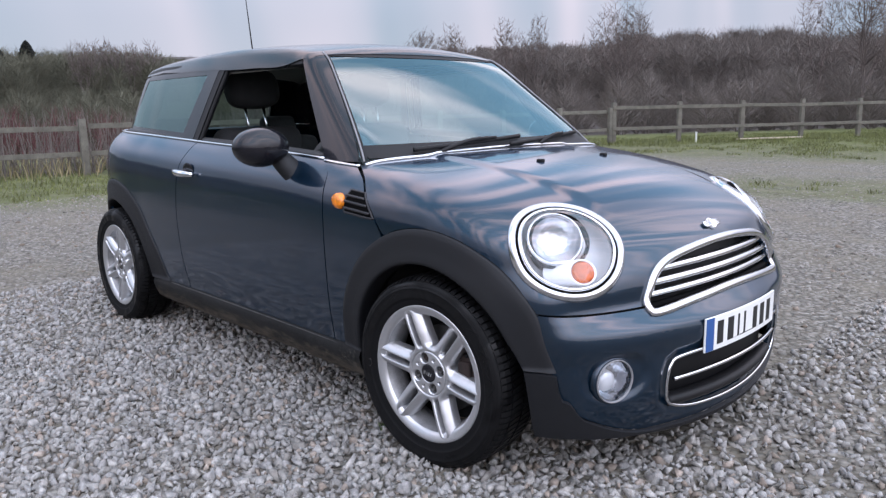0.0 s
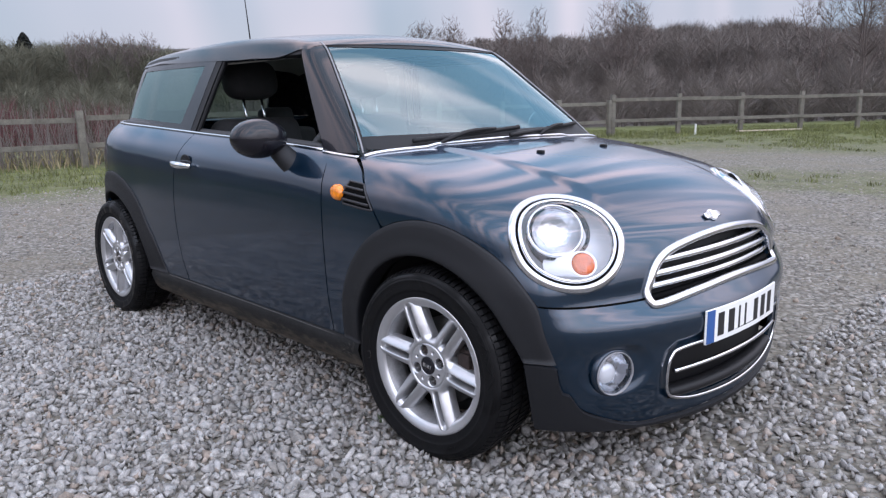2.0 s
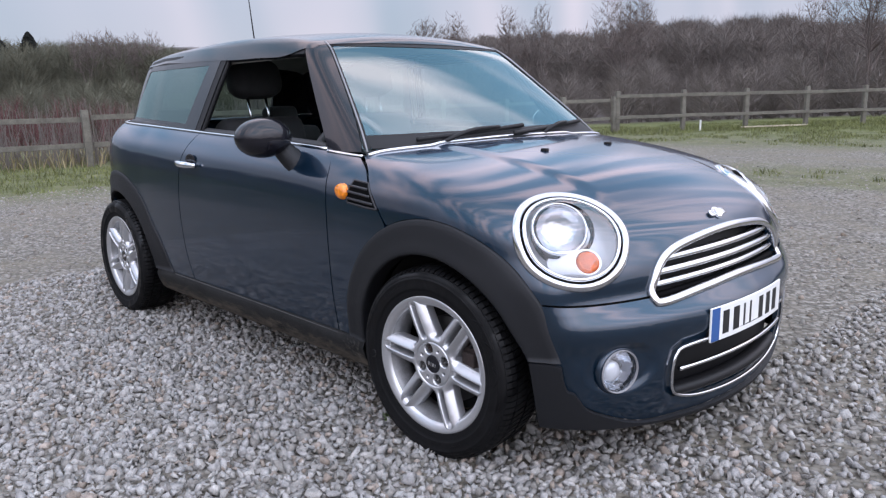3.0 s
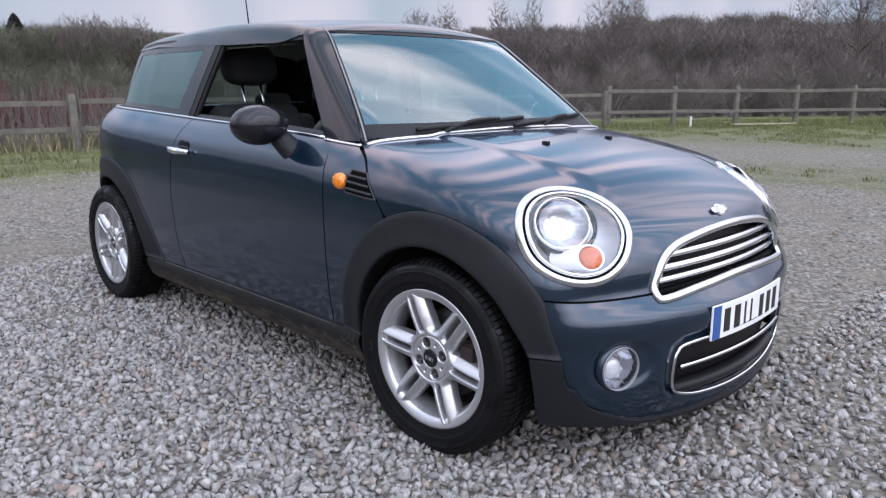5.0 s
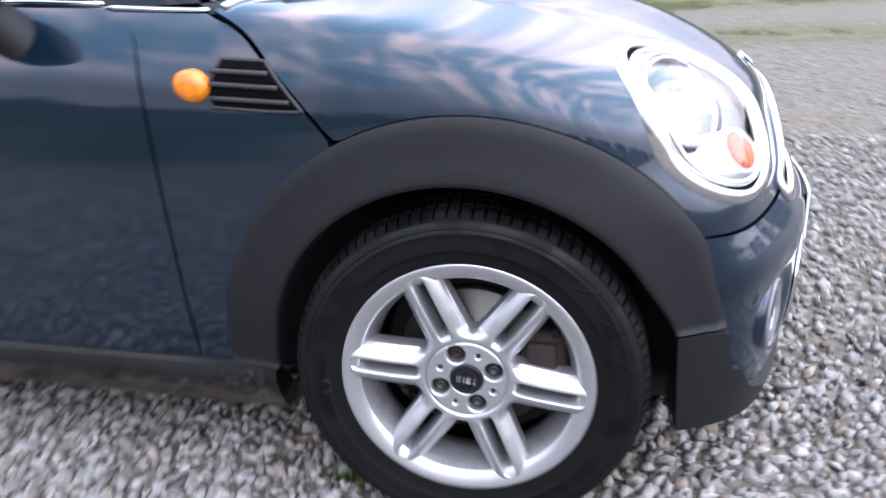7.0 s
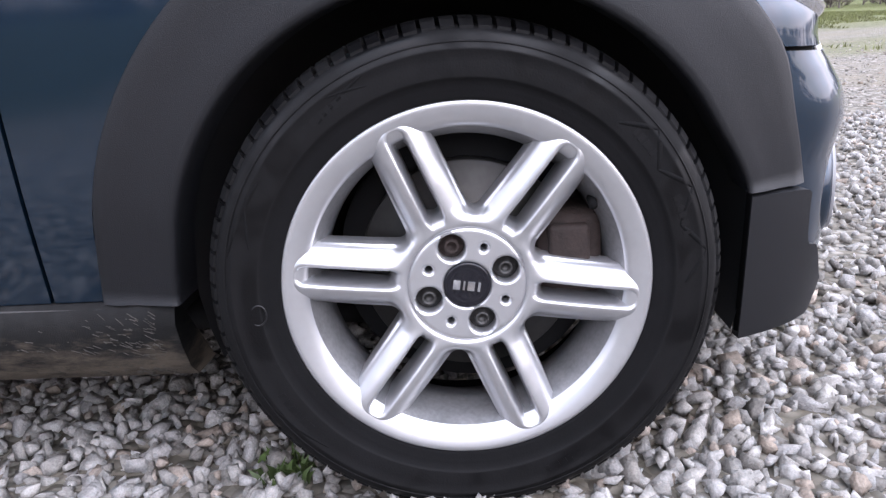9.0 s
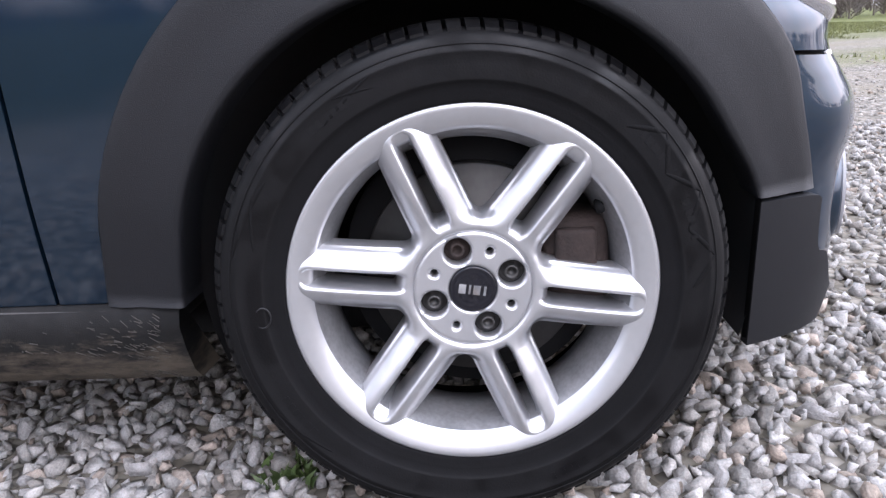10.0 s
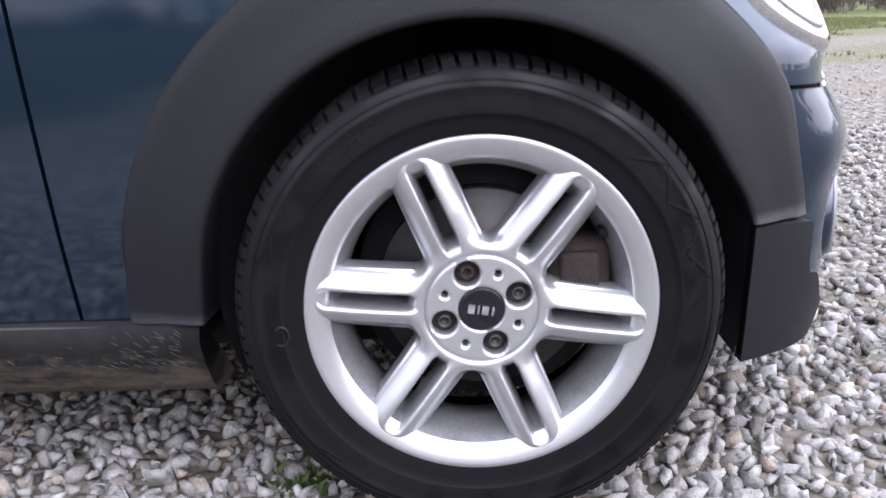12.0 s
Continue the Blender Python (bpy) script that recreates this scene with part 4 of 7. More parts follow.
def collections_count(faces):
    """The edges that only one face has."""
    seen = {}
    for f in faces:
        for a, b in zip(f, f[1:] + f[:1]):
            k = (a, b) if a < b else (b, a)
            if k in seen:
                seen[k] = None
            else:
                seen[k] = (a, b)
    return [v for v in seen.values() if v]


def mirrored(me, name):
    """The same mesh on the other side of the car."""
    m = me.copy()
    m.name = name
    co = np.empty(len(m.vertices) * 3, np.float32)
    m.vertices.foreach_get("co", co)
    co[1::3] *= -1
    m.vertices.foreach_set("co", co)
    m.flip_normals()
    m.update()
    return m


car = tagged(new("car"), "dark metallic blue three-door hatchback with black roof parked on gravel", "car")


def pair(name, me, mat, parent=None, label=""):
    a = part(name, me, mat, parent or car, label)
    b = part(name, mirrored(me, name), mat, parent or car, label)
    return a, b


# ---- wheel arches ----
def arc(cx, cz, r, a0, a1, n):
    q = np.radians(np.linspace(a0, a1, n))
    return np.stack([cx + r * np.cos(q), cz + r * np.sin(q)], -1)


ARCH_F = (-0.003, 0.305)
ARCH_R = (-2.467, 0.305)
OUT_R, IN_R = 0.454, 0.355


def arch_cladding(outer, inner, n, lift_in, lift_out=0.006, depth=0.05):
    """A flared strip between two lines of (x, z), with a lip that turns into the wheel well."""
    o, i = smooth_line(outer, n), smooth_line(inner, n)
    rows = []
    for t, lift in ((0.0, -0.010), (0.0, lift_out - 0.002), (0.03, lift_out), (0.2, lift_out + 0.004), (0.45, lift_in * 0.55), (0.7, lift_in * 0.85), (0.9, lift_in), (0.97, lift_in), (1.0, lift_in - 0.004)):
        q = o * (1 - t) + i * t
        p = on_side(q[:, 0], q[:, 1])
        p[:, 1] -= lift
        rows.append(p)
    last = rows[-1].copy()
    c = last.copy()
    c[:, 1] += 0.012
    rows.append(c)
    d = c.copy()
    d[:, 1] += depth
    rows.append(d)
    P = np.stack(rows, 1)
    nu, nv = P.shape[:2]
    f = [(a * nv + b, a * nv + b + 1, (a + 1) * nv + b + 1, (a + 1) * nv + b) for a in range(nu - 1) for b in range(nv - 1)]
    v = P.reshape(-1, 3)
    # close both ends
    f += [tuple(range(nv)), tuple((nu - 1) * nv + j for j in range(nv))[::-1]]
    me = mesh_of("wheel_arch", v, f)
    return me


front_outer = [(-0.465, 0.289), *map(tuple, arc(*ARCH_F, OUT_R, 174, 33.2, 14)), (0.398, 0.48), (0.413, 0.43), (0.425, 0.386)]
front_inner = [(-0.362, 0.287), *map(tuple, arc(-0.008, 0.305, 0.346, 172, 28, 14)), (0.325, 0.425), (0.343, 0.386)]
pair("wheel_arch", arch_cladding(front_outer, front_inner, 60, 0.016), CLAD, None, "matt black plastic wheel arch moulding")
rear_outer = [(-1.925, 0.289), (-1.985, 0.44), *map(tuple, arc(ARCH_R[0], ARCH_R[1], 0.465, 30, 150, 12)), (-2.95, 0.46), (-2.97, 0.36), (-2.98, 0.25)]
rear_inner = [(-2.113, 0.287), *map(tuple, arc(*ARCH_R, IN_R, 8, 172, 12)), (-2.824, 0.28), (-2.83, 0.2)]
pair("wheel_arch", arch_cladding(rear_outer, rear_inner, 50, 0.016), CLAD, None, "matt black plastic wheel arch moulding")


def well(cx, cz):
    """A dark wheel well."""
    q = np.radians(np.linspace(-18, 200, 30))
    ys = (-0.715, -0.50)
    v = [(cx + 0.362 * math.cos(a), y, cz + 0.362 * math.sin(a)) for y in ys for a in q]
    n = len(q)
    f = [(i, i + 1, n + i + 1, n + i) for i in range(n - 1)] + [tuple(range(n, 2 * n))]
    return mesh_of("wheel_well", v, f)


pair("wheel_well", well(*ARCH_F), DARK)
pair("wheel_well", well(*ARCH_R), DARK)

# ---- side panels ----
GAP = 0.0028
DOOR_F = [(-0.533, 0.292), (-0.527, 0.45), (-0.527, 0.65), (-0.531, 0.80), (-0.545, 0.875), (-0.578, 0.918), (-0.628, 0.940)]
DOOR_R = [(-1.70, 0.292), (-1.715, 0.45), (-1.72, 0.65), (-1.69, 0.82), (-1.645, 0.93), (-1.625, 0.984)]


def belt_line(x0, x1, n=9, drop=0.0):
    xs = np.linspace(x0, x1, n)
    return [(float(a), float(BELT(a)) - drop) for a in xs]


def side_panel(bottom, top, left, right, nu, nv, thick=0.014):
    g = coons(bottom, top, left, right, nu, nv)
    return skin(on_side(g[..., 0], g[..., 1]), lower, thick)


shift = lambda pts, dx: [(a + dx, b) for a, b in pts]
door_me = side_panel([(-0.533 - GAP, 0.292), (-1.1, 0.290), (-1.70 + GAP, 0.292)], belt_line(-0.628 - GAP, -1.625 + GAP, 9, 0.008), shift(DOOR_F, -GAP), shift(DOOR_R, GAP), 60, 46)
doors = pair("door", door_me, PAINT)

# panel behind the bonnet with the side vent
SHUT = [(-0.200, 0.727), (-0.237, 0.770), (-0.286, 0.826), (-0.354, 0.888), (-0.437, 0.924)]
arch_back = [tuple(p) for p in arc(*ARCH_F, OUT_R + 0.002, 180, 116, 12)]
SCUTTLE_LOW = [(-0.533 + GAP, 0.292), (-0.50, 0.292), (-0.4665, 0.292)]
VENT = np.array([(-0.385, 0.852), (-0.306, 0.846), (-0.243, 0.768), (-0.30, 0.770), (-0.40, 0.778), (-0.41, 0.80)])


def inside_polygon(px, pz, poly):
    """Signed distance to a polygon, below zero inside."""
    d = np.full(px.shape, 1e9)
    inside = np.zeros(px.shape, bool)
    n = len(poly)
    for i in range(n):
        a, b = poly[i], poly[(i + 1) % n]
        e = b - a
        w = np.stack([px - a[0], pz - a[1]], -1)
        t = np.clip((w @ e) / (e @ e), 0, 1)
        q = w - t[..., None] * e
        d = np.minimum(d, np.hypot(q[..., 0], q[..., 1]))
        c = ((a[1] > pz) != (b[1] > pz)) & (px < (b[0] - a[0]) * (pz - a[1]) / (b[1] - a[1] + 1e-12) + a[0])
        inside ^= c
    return np.where(inside, -d, d)


g = coons(shift(DOOR_F, GAP), [(-0.4665, 0.292), *arch_back[1:], *shift(SHUT, -GAP)[1:]], SCUTTLE_LOW, [(-0.628 + GAP, 0.934), (-0.53, 0.926), (-0.437 - GAP, 0.919)], 90, 26)
vent_hole = lambda p: inside_polygon(p[:, 0], p[:, 2], VENT) + 0.004
scuttle_me = skin(on_side(g[..., 0], g[..., 1]), lower, 0.012, 0, vent_hole)
scuttle = pair("front_wing", scuttle_me, PAINT)

# rear quarter
rear_arch_top = [tuple(p) for p in arc(ARCH_R[0], ARCH_R[1], 0.467, 32, 150, 16)]
g = coons([(-1.70 - GAP, 0.292), (-1.80, 0.292), (-1.925, 0.30), (-1.985, 0.44), *rear_arch_top, (-2.95, 0.46)], [(-1.625 - GAP, 0.978), *belt_line(-1.70, -2.60, 6, 0.008), (-2.95, 1.02)],
          shift(DOOR_R, -GAP), [(-2.95, 0.46), (-2.965, 0.6), (-2.965, 0.8), (-2.95, 1.02)], 70, 34)
pair("rear_wing", skin(on_side(g[..., 0], g[..., 1]), lower), PAINT)


def tail_panel(z0, z1, mat, name):
    ys, zs = np.meshgrid(np.linspace(-0.78, 0.78, 41), np.linspace(z0, z1, 16), indexing="ij")
    t = np.abs(ys)
    o = np.stack([np.full_like(ys, -2.55), ys * 0.55, zs], -1)
    w = np.stack([-(1.0 - 0.9 * (t / 0.78)**4) - 0.05, ys * 0.55, np.zeros_like(ys)], -1)
    w /= np.linalg.norm(w, axis=-1)[..., None]
    return part(name, skin(meet(lower, o, w), lower), mat, car)


tail_panel(0.52, 1.0, PAINT, "tailgate")
tail_panel(0.22, 0.51, CLAD, "rear_bumper")

# sill
sx = np.linspace(-2.10, -0.372, 36)
prof = [(0.291, -0.004), (0.290, 0.004), (0.278, 0.012), (0.262, 0.020), (0.230, 0.017), (0.192, 0.006), (0.172, -0.014), (0.168, -0.08)]
rows = []
for z, lift in prof:
    q = on_side(sx, np.full_like(sx, max(z, 0.2)))
    q[:, 2] = z
    q[:, 1] -= lift
    rows.append(q)
P = np.stack(rows, 1)
n1, n2 = P.shape[:2]
sills = pair("sill", mesh_of("sill", P.reshape(-1, 3), [(i * n2 + j, (i + 1) * n2 + j, (i + 1) * n2 + j + 1, i * n2 + j + 1) for i in range(n1 - 1) for j in range(n2 - 1)] + [tuple((n1 - 1) * n2 + j for j in range(n2))]), SILL, None, "dusty matt black plastic sill")
# a pale worn edge along the sill's top, and dried splashes thrown back by the wheel
edge_line = on_side(np.linspace(-1.90, -0.375, 40), np.linspace(0.2865, 0.2835, 40))
edge_line[:, 1] -= 0.006
srng = np.random.default_rng(41)
splash = []
for k in range(230):
    near = k % 3 > 0
    x0 = -0.395 - srng.exponential(0.055 if near else 0.30)
    z0 = srng.uniform(0.155, 0.275) if near else srng.normal(0.215, 0.018)
    if x0 < -1.9 or not 0.150 < z0 < 0.28:
        continue
    ln, slope = srng.uniform(0.001, 0.012), srng.uniform(0.1, 0.9)
    xs5 = x0 - ln * np.linspace(0, 1, 4)
    zs5 = np.clip(z0 + ln * slope * np.linspace(0, 1, 4), 0.15, 0.282)
    yy5 = on_side(xs5, np.maximum(zs5, 0.2))[:, 1] - np.interp(zs5, [0.168, 0.172, 0.192, 0.230, 0.262, 0.278, 0.290], [-0.08, -0.014, 0.006, 0.017, 0.020, 0.012, 0.004])
    splash.append(tube(np.stack([xs5, yy5 - 0.0004, zs5], -1), srng.uniform(0.0003, 0.0008), 4))
for sgn, sl in zip((1, -1), sills):
    for name, vf, mat, label in (("sill_edge", tube(edge_line, 0.0022, 6), WORN_EDGE, "pale worn edge of the sill"), ("mud_splash", joined(*splash), DRY_MUD, "dried pale mud splashes")):
        me = mesh_of(name, *vf)
        piece = part(name, me if sgn > 0 else mirrored(me, name), mat, sl, label)
        if name == "mud_splash":
            tagged(piece, label, kind="stuff")

# ---- bonnet, with round openings for the lamps ----
LAMP_C = np.array([0.380, -0.598, 0.732])
LAMP_N = np.array([0.646, -0.534, 0.545])
LAMP_N /= np.linalg.norm(LAMP_N)
LAMP_C = meet(lower, (LAMP_C - LAMP_N * 0.2)[None], LAMP_N[None], 0.6)[0]
LAMP_U = np.cross(LAMP_N, [0, 0, 1.0])
LAMP_U /= np.linalg.norm(LAMP_U)
LAMP_V = np.cross(LAMP_U, LAMP_N)
LAMP_U = -LAMP_U if LAMP_U[1] < 0 else LAMP_U          # towards the car's middle
LAMP_A, LAMP_B, LAMP_LEAN = 0.174, 0.172, radians(-12)


def lamp_plane(p):
    q = np.array(p, float).copy()
    q[..., 1] = -np.abs(q[..., 1])
    d = q - LAMP_C
    u, v = d @ LAMP_U, d @ LAMP_V
    c, s = math.cos(LAMP_LEAN), math.sin(LAMP_LEAN)
    return u * c + v * s, -u * s + v * c


def lamp_hole(p):
    u, v = lamp_plane(p)
    return (np.hypot(u / LAMP_A, v / LAMP_B) - 0.955) * LAMP_B


GRILLE = np.array([(-0.421, 0.535), (-0.416, 0.570), (-0.392, 0.614), (-0.347, 0.648), (-0.270, 0.670), (-0.135, 0.685), (0.000, 0.690), (0.135, 0.685), (0.270, 0.670), (0.347, 0.648), (0.392, 0.614), (0.416, 0.570), (0.421, 0.535), (0.396, 0.523), (0.225, 0.535), (0.000, 0.543), (-0.225, 0.535), (-0.396, 0.523)])


def bonnet_hole(p):
    g = inside_polygon(p[:, 1], p[:, 2], GRILLE) + 0.002
    g = np.where(p[:, 0] > 0.4, g, 1.0)
    return np.minimum(lamp_hole(p), g)


# right half as a grid from the middle line round to the wheel arch
SEAM_Z = curve([0, 0.25, 0.45, 0.6, 0.77], [0.552, 0.549, 0.543, 0.545, 0.5535])
nu, nv = 120, 90
arch_top = arc(*ARCH_F, OUT_R + 0.002, 116, 33.1, 30)
side_edge = on_side(np.r_[[s[0] + GAP for s in SHUT[::-1]], arch_top[1:, 0]], np.r_[[s[1] for s in SHUT[::-1]], arch_top[1:, 1]])
mid_x = np.linspace(-0.368, 0.525, 26)
mid = on_top(mid_x, np.zeros_like(mid_x))
mid = np.concatenate([mid, on_front(np.zeros(6), np.linspace(0.701, 0.554, 6))])
back = np.array([(-0.368, 0, 0.95), (-0.370, -0.2, 0.95), (-0.382, -0.4, 0.945), (-0.398, -0.56, 0.94), (-0.408, -0.65, 0.93), tuple(side_edge[0])])
fy = np.linspace(0, -0.70, 12)
front = np.concatenate([on_front(fy, SEAM_Z(-fy) + 0.002), [side_edge[-1]]])
g = coons(mid, side_edge, back, front, nu, nv)
P = out_from(g, (0.18, 0.0, 0.42, True))
half = skin(P, lower, 0.014, 0, bonnet_hole)
bm = bmesh.new()
bm.from_mesh(half)
bm.from_mesh(mirrored(half, "bonnet"))
bmesh.ops.remove_doubles(bm, verts=[v for v in bm.verts if abs(v.co.y) < 1e-4], dist=5e-4)
bmesh.ops.delete(bm, geom=[f for f in bm.faces if all(abs(v.co.y) < 1e-3 for v in f.verts)], context="FACES")
bonnet = part("bonnet", bm, PAINT, car)

# ---- bumper ----
LOW = np.array([(-0.369, 0.369), (-0.381, 0.342), (-0.381, 0.297), (-0.372, 0.259), (-0.344, 0.233), (-0.260, 0.211), (-0.130, 0.200), (0.000, 0.197), (0.130, 0.200), (0.260, 0.211), (0.344, 0.233), (0.372, 0.259), (0.381, 0.297), (0.381, 0.342), (0.369, 0.369), (0.339, 0.385), (0.186, 0.393), (0.000, 0.395), (-0.186, 0.393), (-0.339, 0.385)])
FOG_C = on_front(np.array([-0.558]), np.array([0.347]))[0]
FOG_R = 0.069


def bumper_hole(p):
    d = np.where(p[:, 0] > 0.3, inside_polygon(p[:, 1], p[:, 2], LOW) + 0.006, 1)
    g = np.where(p[:, 0] > 0.3, inside_polygon(p[:, 1], p[:, 2], GRILLE) + 0.003, 1)
    q = np.stack([np.abs(p[:, 1]) - 0.564, p[:, 2] - 0.347], -1)
    return np.minimum(np.minimum(d, g), np.hypot(q[:, 0], q[:, 1]) - FOG_R + 0.004)


def bumper_relief(P):
    """The bar under the bonnet stands proud; pockets round the fog lamp and the lower intake."""
    y, z = np.abs(P[..., 1]), P[..., 2]
    step = lambda v, a, b: (lambda t: t * t * (3 - 2 * t))(np.clip((v - a) / (b - a), 0, 1))
    front = step(P[..., 0], 0.39, 0.45)
    bar = step(z, 0.38, 0.465) * (1 - step(z, 0.475, 0.562))
    fog = np.hypot((y - 0.545) / 0.118, (z - 0.355) / 0.082)
    pocket = (1 - step(fog, 0.62, 1.0))
    low = inside_polygon(P[..., 1].ravel(), P[..., 2].ravel(), LOW).reshape(y.shape)
    well_in = 1 - step(low, 0.004, 0.034)
    return front * (0.008 * bar * (0.25 + 0.75 * step(y, 0.28, 0.46)) - 0.012 * pocket - 0.009 * well_in)


def front_sheet(z_top, z_low, end_top, end_low, nu, nv, hole=None, lift=0.0, relief=None, top_side=(), low_side=()):
    """Half a sheet round the nose between two heights; it ends on the side at given (x, z)."""
    fy = np.linspace(0, -0.64, 16)
    et, el = on_side(np.array([end_top[0]]), np.array([end_top[1]])), on_side(np.array([end_low[0]]), np.array([end_low[1]]))
    side = lambda pts: on_side(np.array([q[0] for q in pts]), np.array([q[1] for q in pts])) if len(pts) else np.zeros((0, 3))
    top = np.concatenate([on_front(fy, z_top(-fy)), side(top_side), et])
    low = np.concatenate([on_front(fy, z_low(-fy)), side(low_side), el])
    zs = np.linspace(0, 1, 8)
    ends = on_side(end_low[0] + (end_top[0] - end_low[0]) * zs, end_low[1] + (end_top[1] - end_low[1]) * zs)
    cl = on_front(np.zeros(8), z_low(0.0) + (z_top(0.0) - z_low(0.0)) * zs)
    P = coons(low, top, cl, ends, nu, nv)
    P = out_from(P, (0.12, 0.0, None, True))
    if relief is not None:
        P = P + normal(lower, P) * relief(P)[..., None]
    me = skin(P, lower, 0.014, lift, hole)
    bm = bmesh.new()
    bm.from_mesh(me)
    bm.from_mesh(mirrored(me, "sheet"))
    bmesh.ops.remove_doubles(bm, verts=[v for v in bm.verts if abs(v.co.y) < 1e-4], dist=5e-4)
    bmesh.ops.delete(bm, geom=[f for f in bm.faces if all(abs(v.co.y) < 1e-3 for v in f.verts)], context="FACES")
    return bm


BUMP_LOW = curve([0, 0.3, 0.5, 0.6, 0.66, 0.72], [0.158, 0.164, 0.184, 0.226, 0.262, 0.30])
bumper = part("bumper", front_sheet(lambda y: SEAM_Z(y) - 0.004, BUMP_LOW, (0.3755, 0.5495), (0.428, 0.303), 170, 100, bumper_hole, 0.0, bumper_relief), PAINT, car)
part("chin", front_sheet(lambda y: BUMP_LOW(y) - 0.002, lambda y: 0.140 + 0.11 * np.asarray(y)**2, (0.343, 0.3825), (0.350, 0.180), 110, 16, None, 0.014, None, [(0.450, 0.296), (0.436, 0.303), (0.429, 0.33), (0.4265, 0.363), (0.419, 0.3805)], [(0.44, 0.186)]), CLAD, car, "matt black plastic chin under the bumper")


# the chin's edge turns in towards the wheel well, its shade painted near black
zs = np.linspace(0.188, 0.384, 10)
e0 = on_side(np.interp(zs, [0.18, 0.384], [0.350, 0.343]), zs)
e0[:, 1] -= 0.012
rows = np.stack([e0 + np.array([0.004, 0.0, 0.0]), e0 + np.array([-0.001, 0.004, 0.0]), e0 + np.array([0.002, 0.015, 0.0]), e0 + np.array([0.010, 0.032, 0.0])], 1)
pair("chin_edge", mesh_of("chin_edge", rows.reshape(-1, 3), [(i * 4 + j, i * 4 + j + 1, (i + 1) * 4 + j + 1, (i + 1) * 4 + j) for i in range(9) for j in range(3)]), VENT_BLACK)


# black backing behind the joint between bonnet and bumper
fy = np.linspace(0, -0.66, 20)
joint = np.concatenate([on_front(fy, SEAM_Z(-fy)), on_side(np.array([0.40, 0.378]), np.array([0.551, 0.553]))])
joint = joint - normal(lower, joint) * 0.022
part("joint_seal", mesh_of("joint_seal", *joined(tube(joint, 0.014, 8), tube(joint * np.array([1, -1, 1]), 0.014, 8))), VENT_BLACK, car)


def front_line(poly, n, lift=0.0):
    q = smooth_line(poly, n, True)
    p = on_front(q[:, 0], q[:, 1])
    return p + normal(lower, p) * lift


# radiator grille
grille = part("grille", mesh_of("grille", *tube(front_line(GRILLE, 160, 0.004), 0.0138, 10, True, 0.75, normal(lower, front_line(GRILLE, 160)))), CHROME, car, "polished chrome grille surround")
gy, gz = np.meshgrid(np.linspace(-0.44, 0.44, 60), np.linspace(0.516, 0.706, 14), indexing="ij")
gp = on_front(gy, gz)
gp[..., 0] -= 0.055
inner_ok = inside_polygon(gy, gz, GRILLE) < 0.012
part("grille_mesh", mesh_of("grille_mesh", gp.reshape(-1, 3), [(i * 14 + j, (i + 1) * 14 + j, (i + 1) * 14 + j + 1, i * 14 + j + 1) for i in range(59) for j in range(13) if inner_ok[i, j]]), DARK, grille)
for k, z in enumerate((0.570, 0.604, 0.638)):
    half_w = (0.405, 0.390, 0.350)[k]
    ys = np.linspace(-half_w, half_w, 60)
    c = on_front(ys, z + 0.006 - 0.03 * ys**2 * (1 - k * 0.1))
    c[:, 0] -= 0.012
    part("slat", mesh_of("slat", *tube(c, 0.0135, 10, False, 0.7, (0.5, 0, 0.85))), CHROME, grille, "chrome slat")

# lower opening with its trim and bar
low = part("lower_grille", mesh_of("lower_grille", *tube(front_line(LOW, 160, 0.002), 0.0055, 8, True)), CHROME, car, "thin chrome trim round the lower air intake")
gy, gz = np.meshgrid(np.linspace(-0.41, 0.41, 60), np.linspace(0.183, 0.398, 14), indexing="ij")
gp = on_front(gy, gz)
gp[..., 0] -= 0.05
inner_ok = inside_polygon(gy, gz, LOW) < 0.012
part("grille_mesh", mesh_of("grille_mesh", gp.reshape(-1, 3), [(i * 14 + j, (i + 1) * 14 + j, (i + 1) * 14 + j + 1, i * 14 + j + 1) for i in range(59) for j in range(13) if inner_ok[i, j]]), TRIM, low)
ys = np.linspace(-0.346, 0.346, 60)
c = on_front(ys, 0.319 - 0.03 * ys**2)
c[:, 0] -= 0.006
part("chrome_bar", mesh_of("chrome_bar", *tube(c, 0.009, 8, False, 0.8)), CHROME, low)
c = on_front(ys * 1.0, 0.235 + 0.05 * ys**2)
c[:, 0] -= 0.024
part("lip", mesh_of("lip", *tube(c, 0.028, 8, False, 0.7)), TRIM, low, "matt black lower lip")

# number plate
def bent_box(a, b, bevel=0.0):
    """A box that follows the bumper's curve."""
    bm = box(a, b, bevel)
    for y in np.linspace(a[1], b[1], 9)[1:-1]:
        bmesh.ops.bisect_plane(bm, geom=bm.verts[:] + bm.edges[:] + bm.faces[:], plane_co=(0, y, 0), plane_no=(0, 1, 0))
    for q in bm.verts:
        q.co.x -= 0.28 * q.co.y * q.co.y
    return bm


plate = part("number_plate", bent_box((0.641, -0.243, 0.377), (0.648, 0.247, 0.484), 0.002), PLATE, car, "white number plate with a blue band")
part("plate_band", bent_box((0.6475, -0.241, 0.379), (0.6488, -0.201, 0.482)), PLATE_BLUE, plate)
part("plate_backing", bent_box((0.62, -0.235, 0.383), (0.641, 0.235, 0.478), 0.003), TRIM, plate)
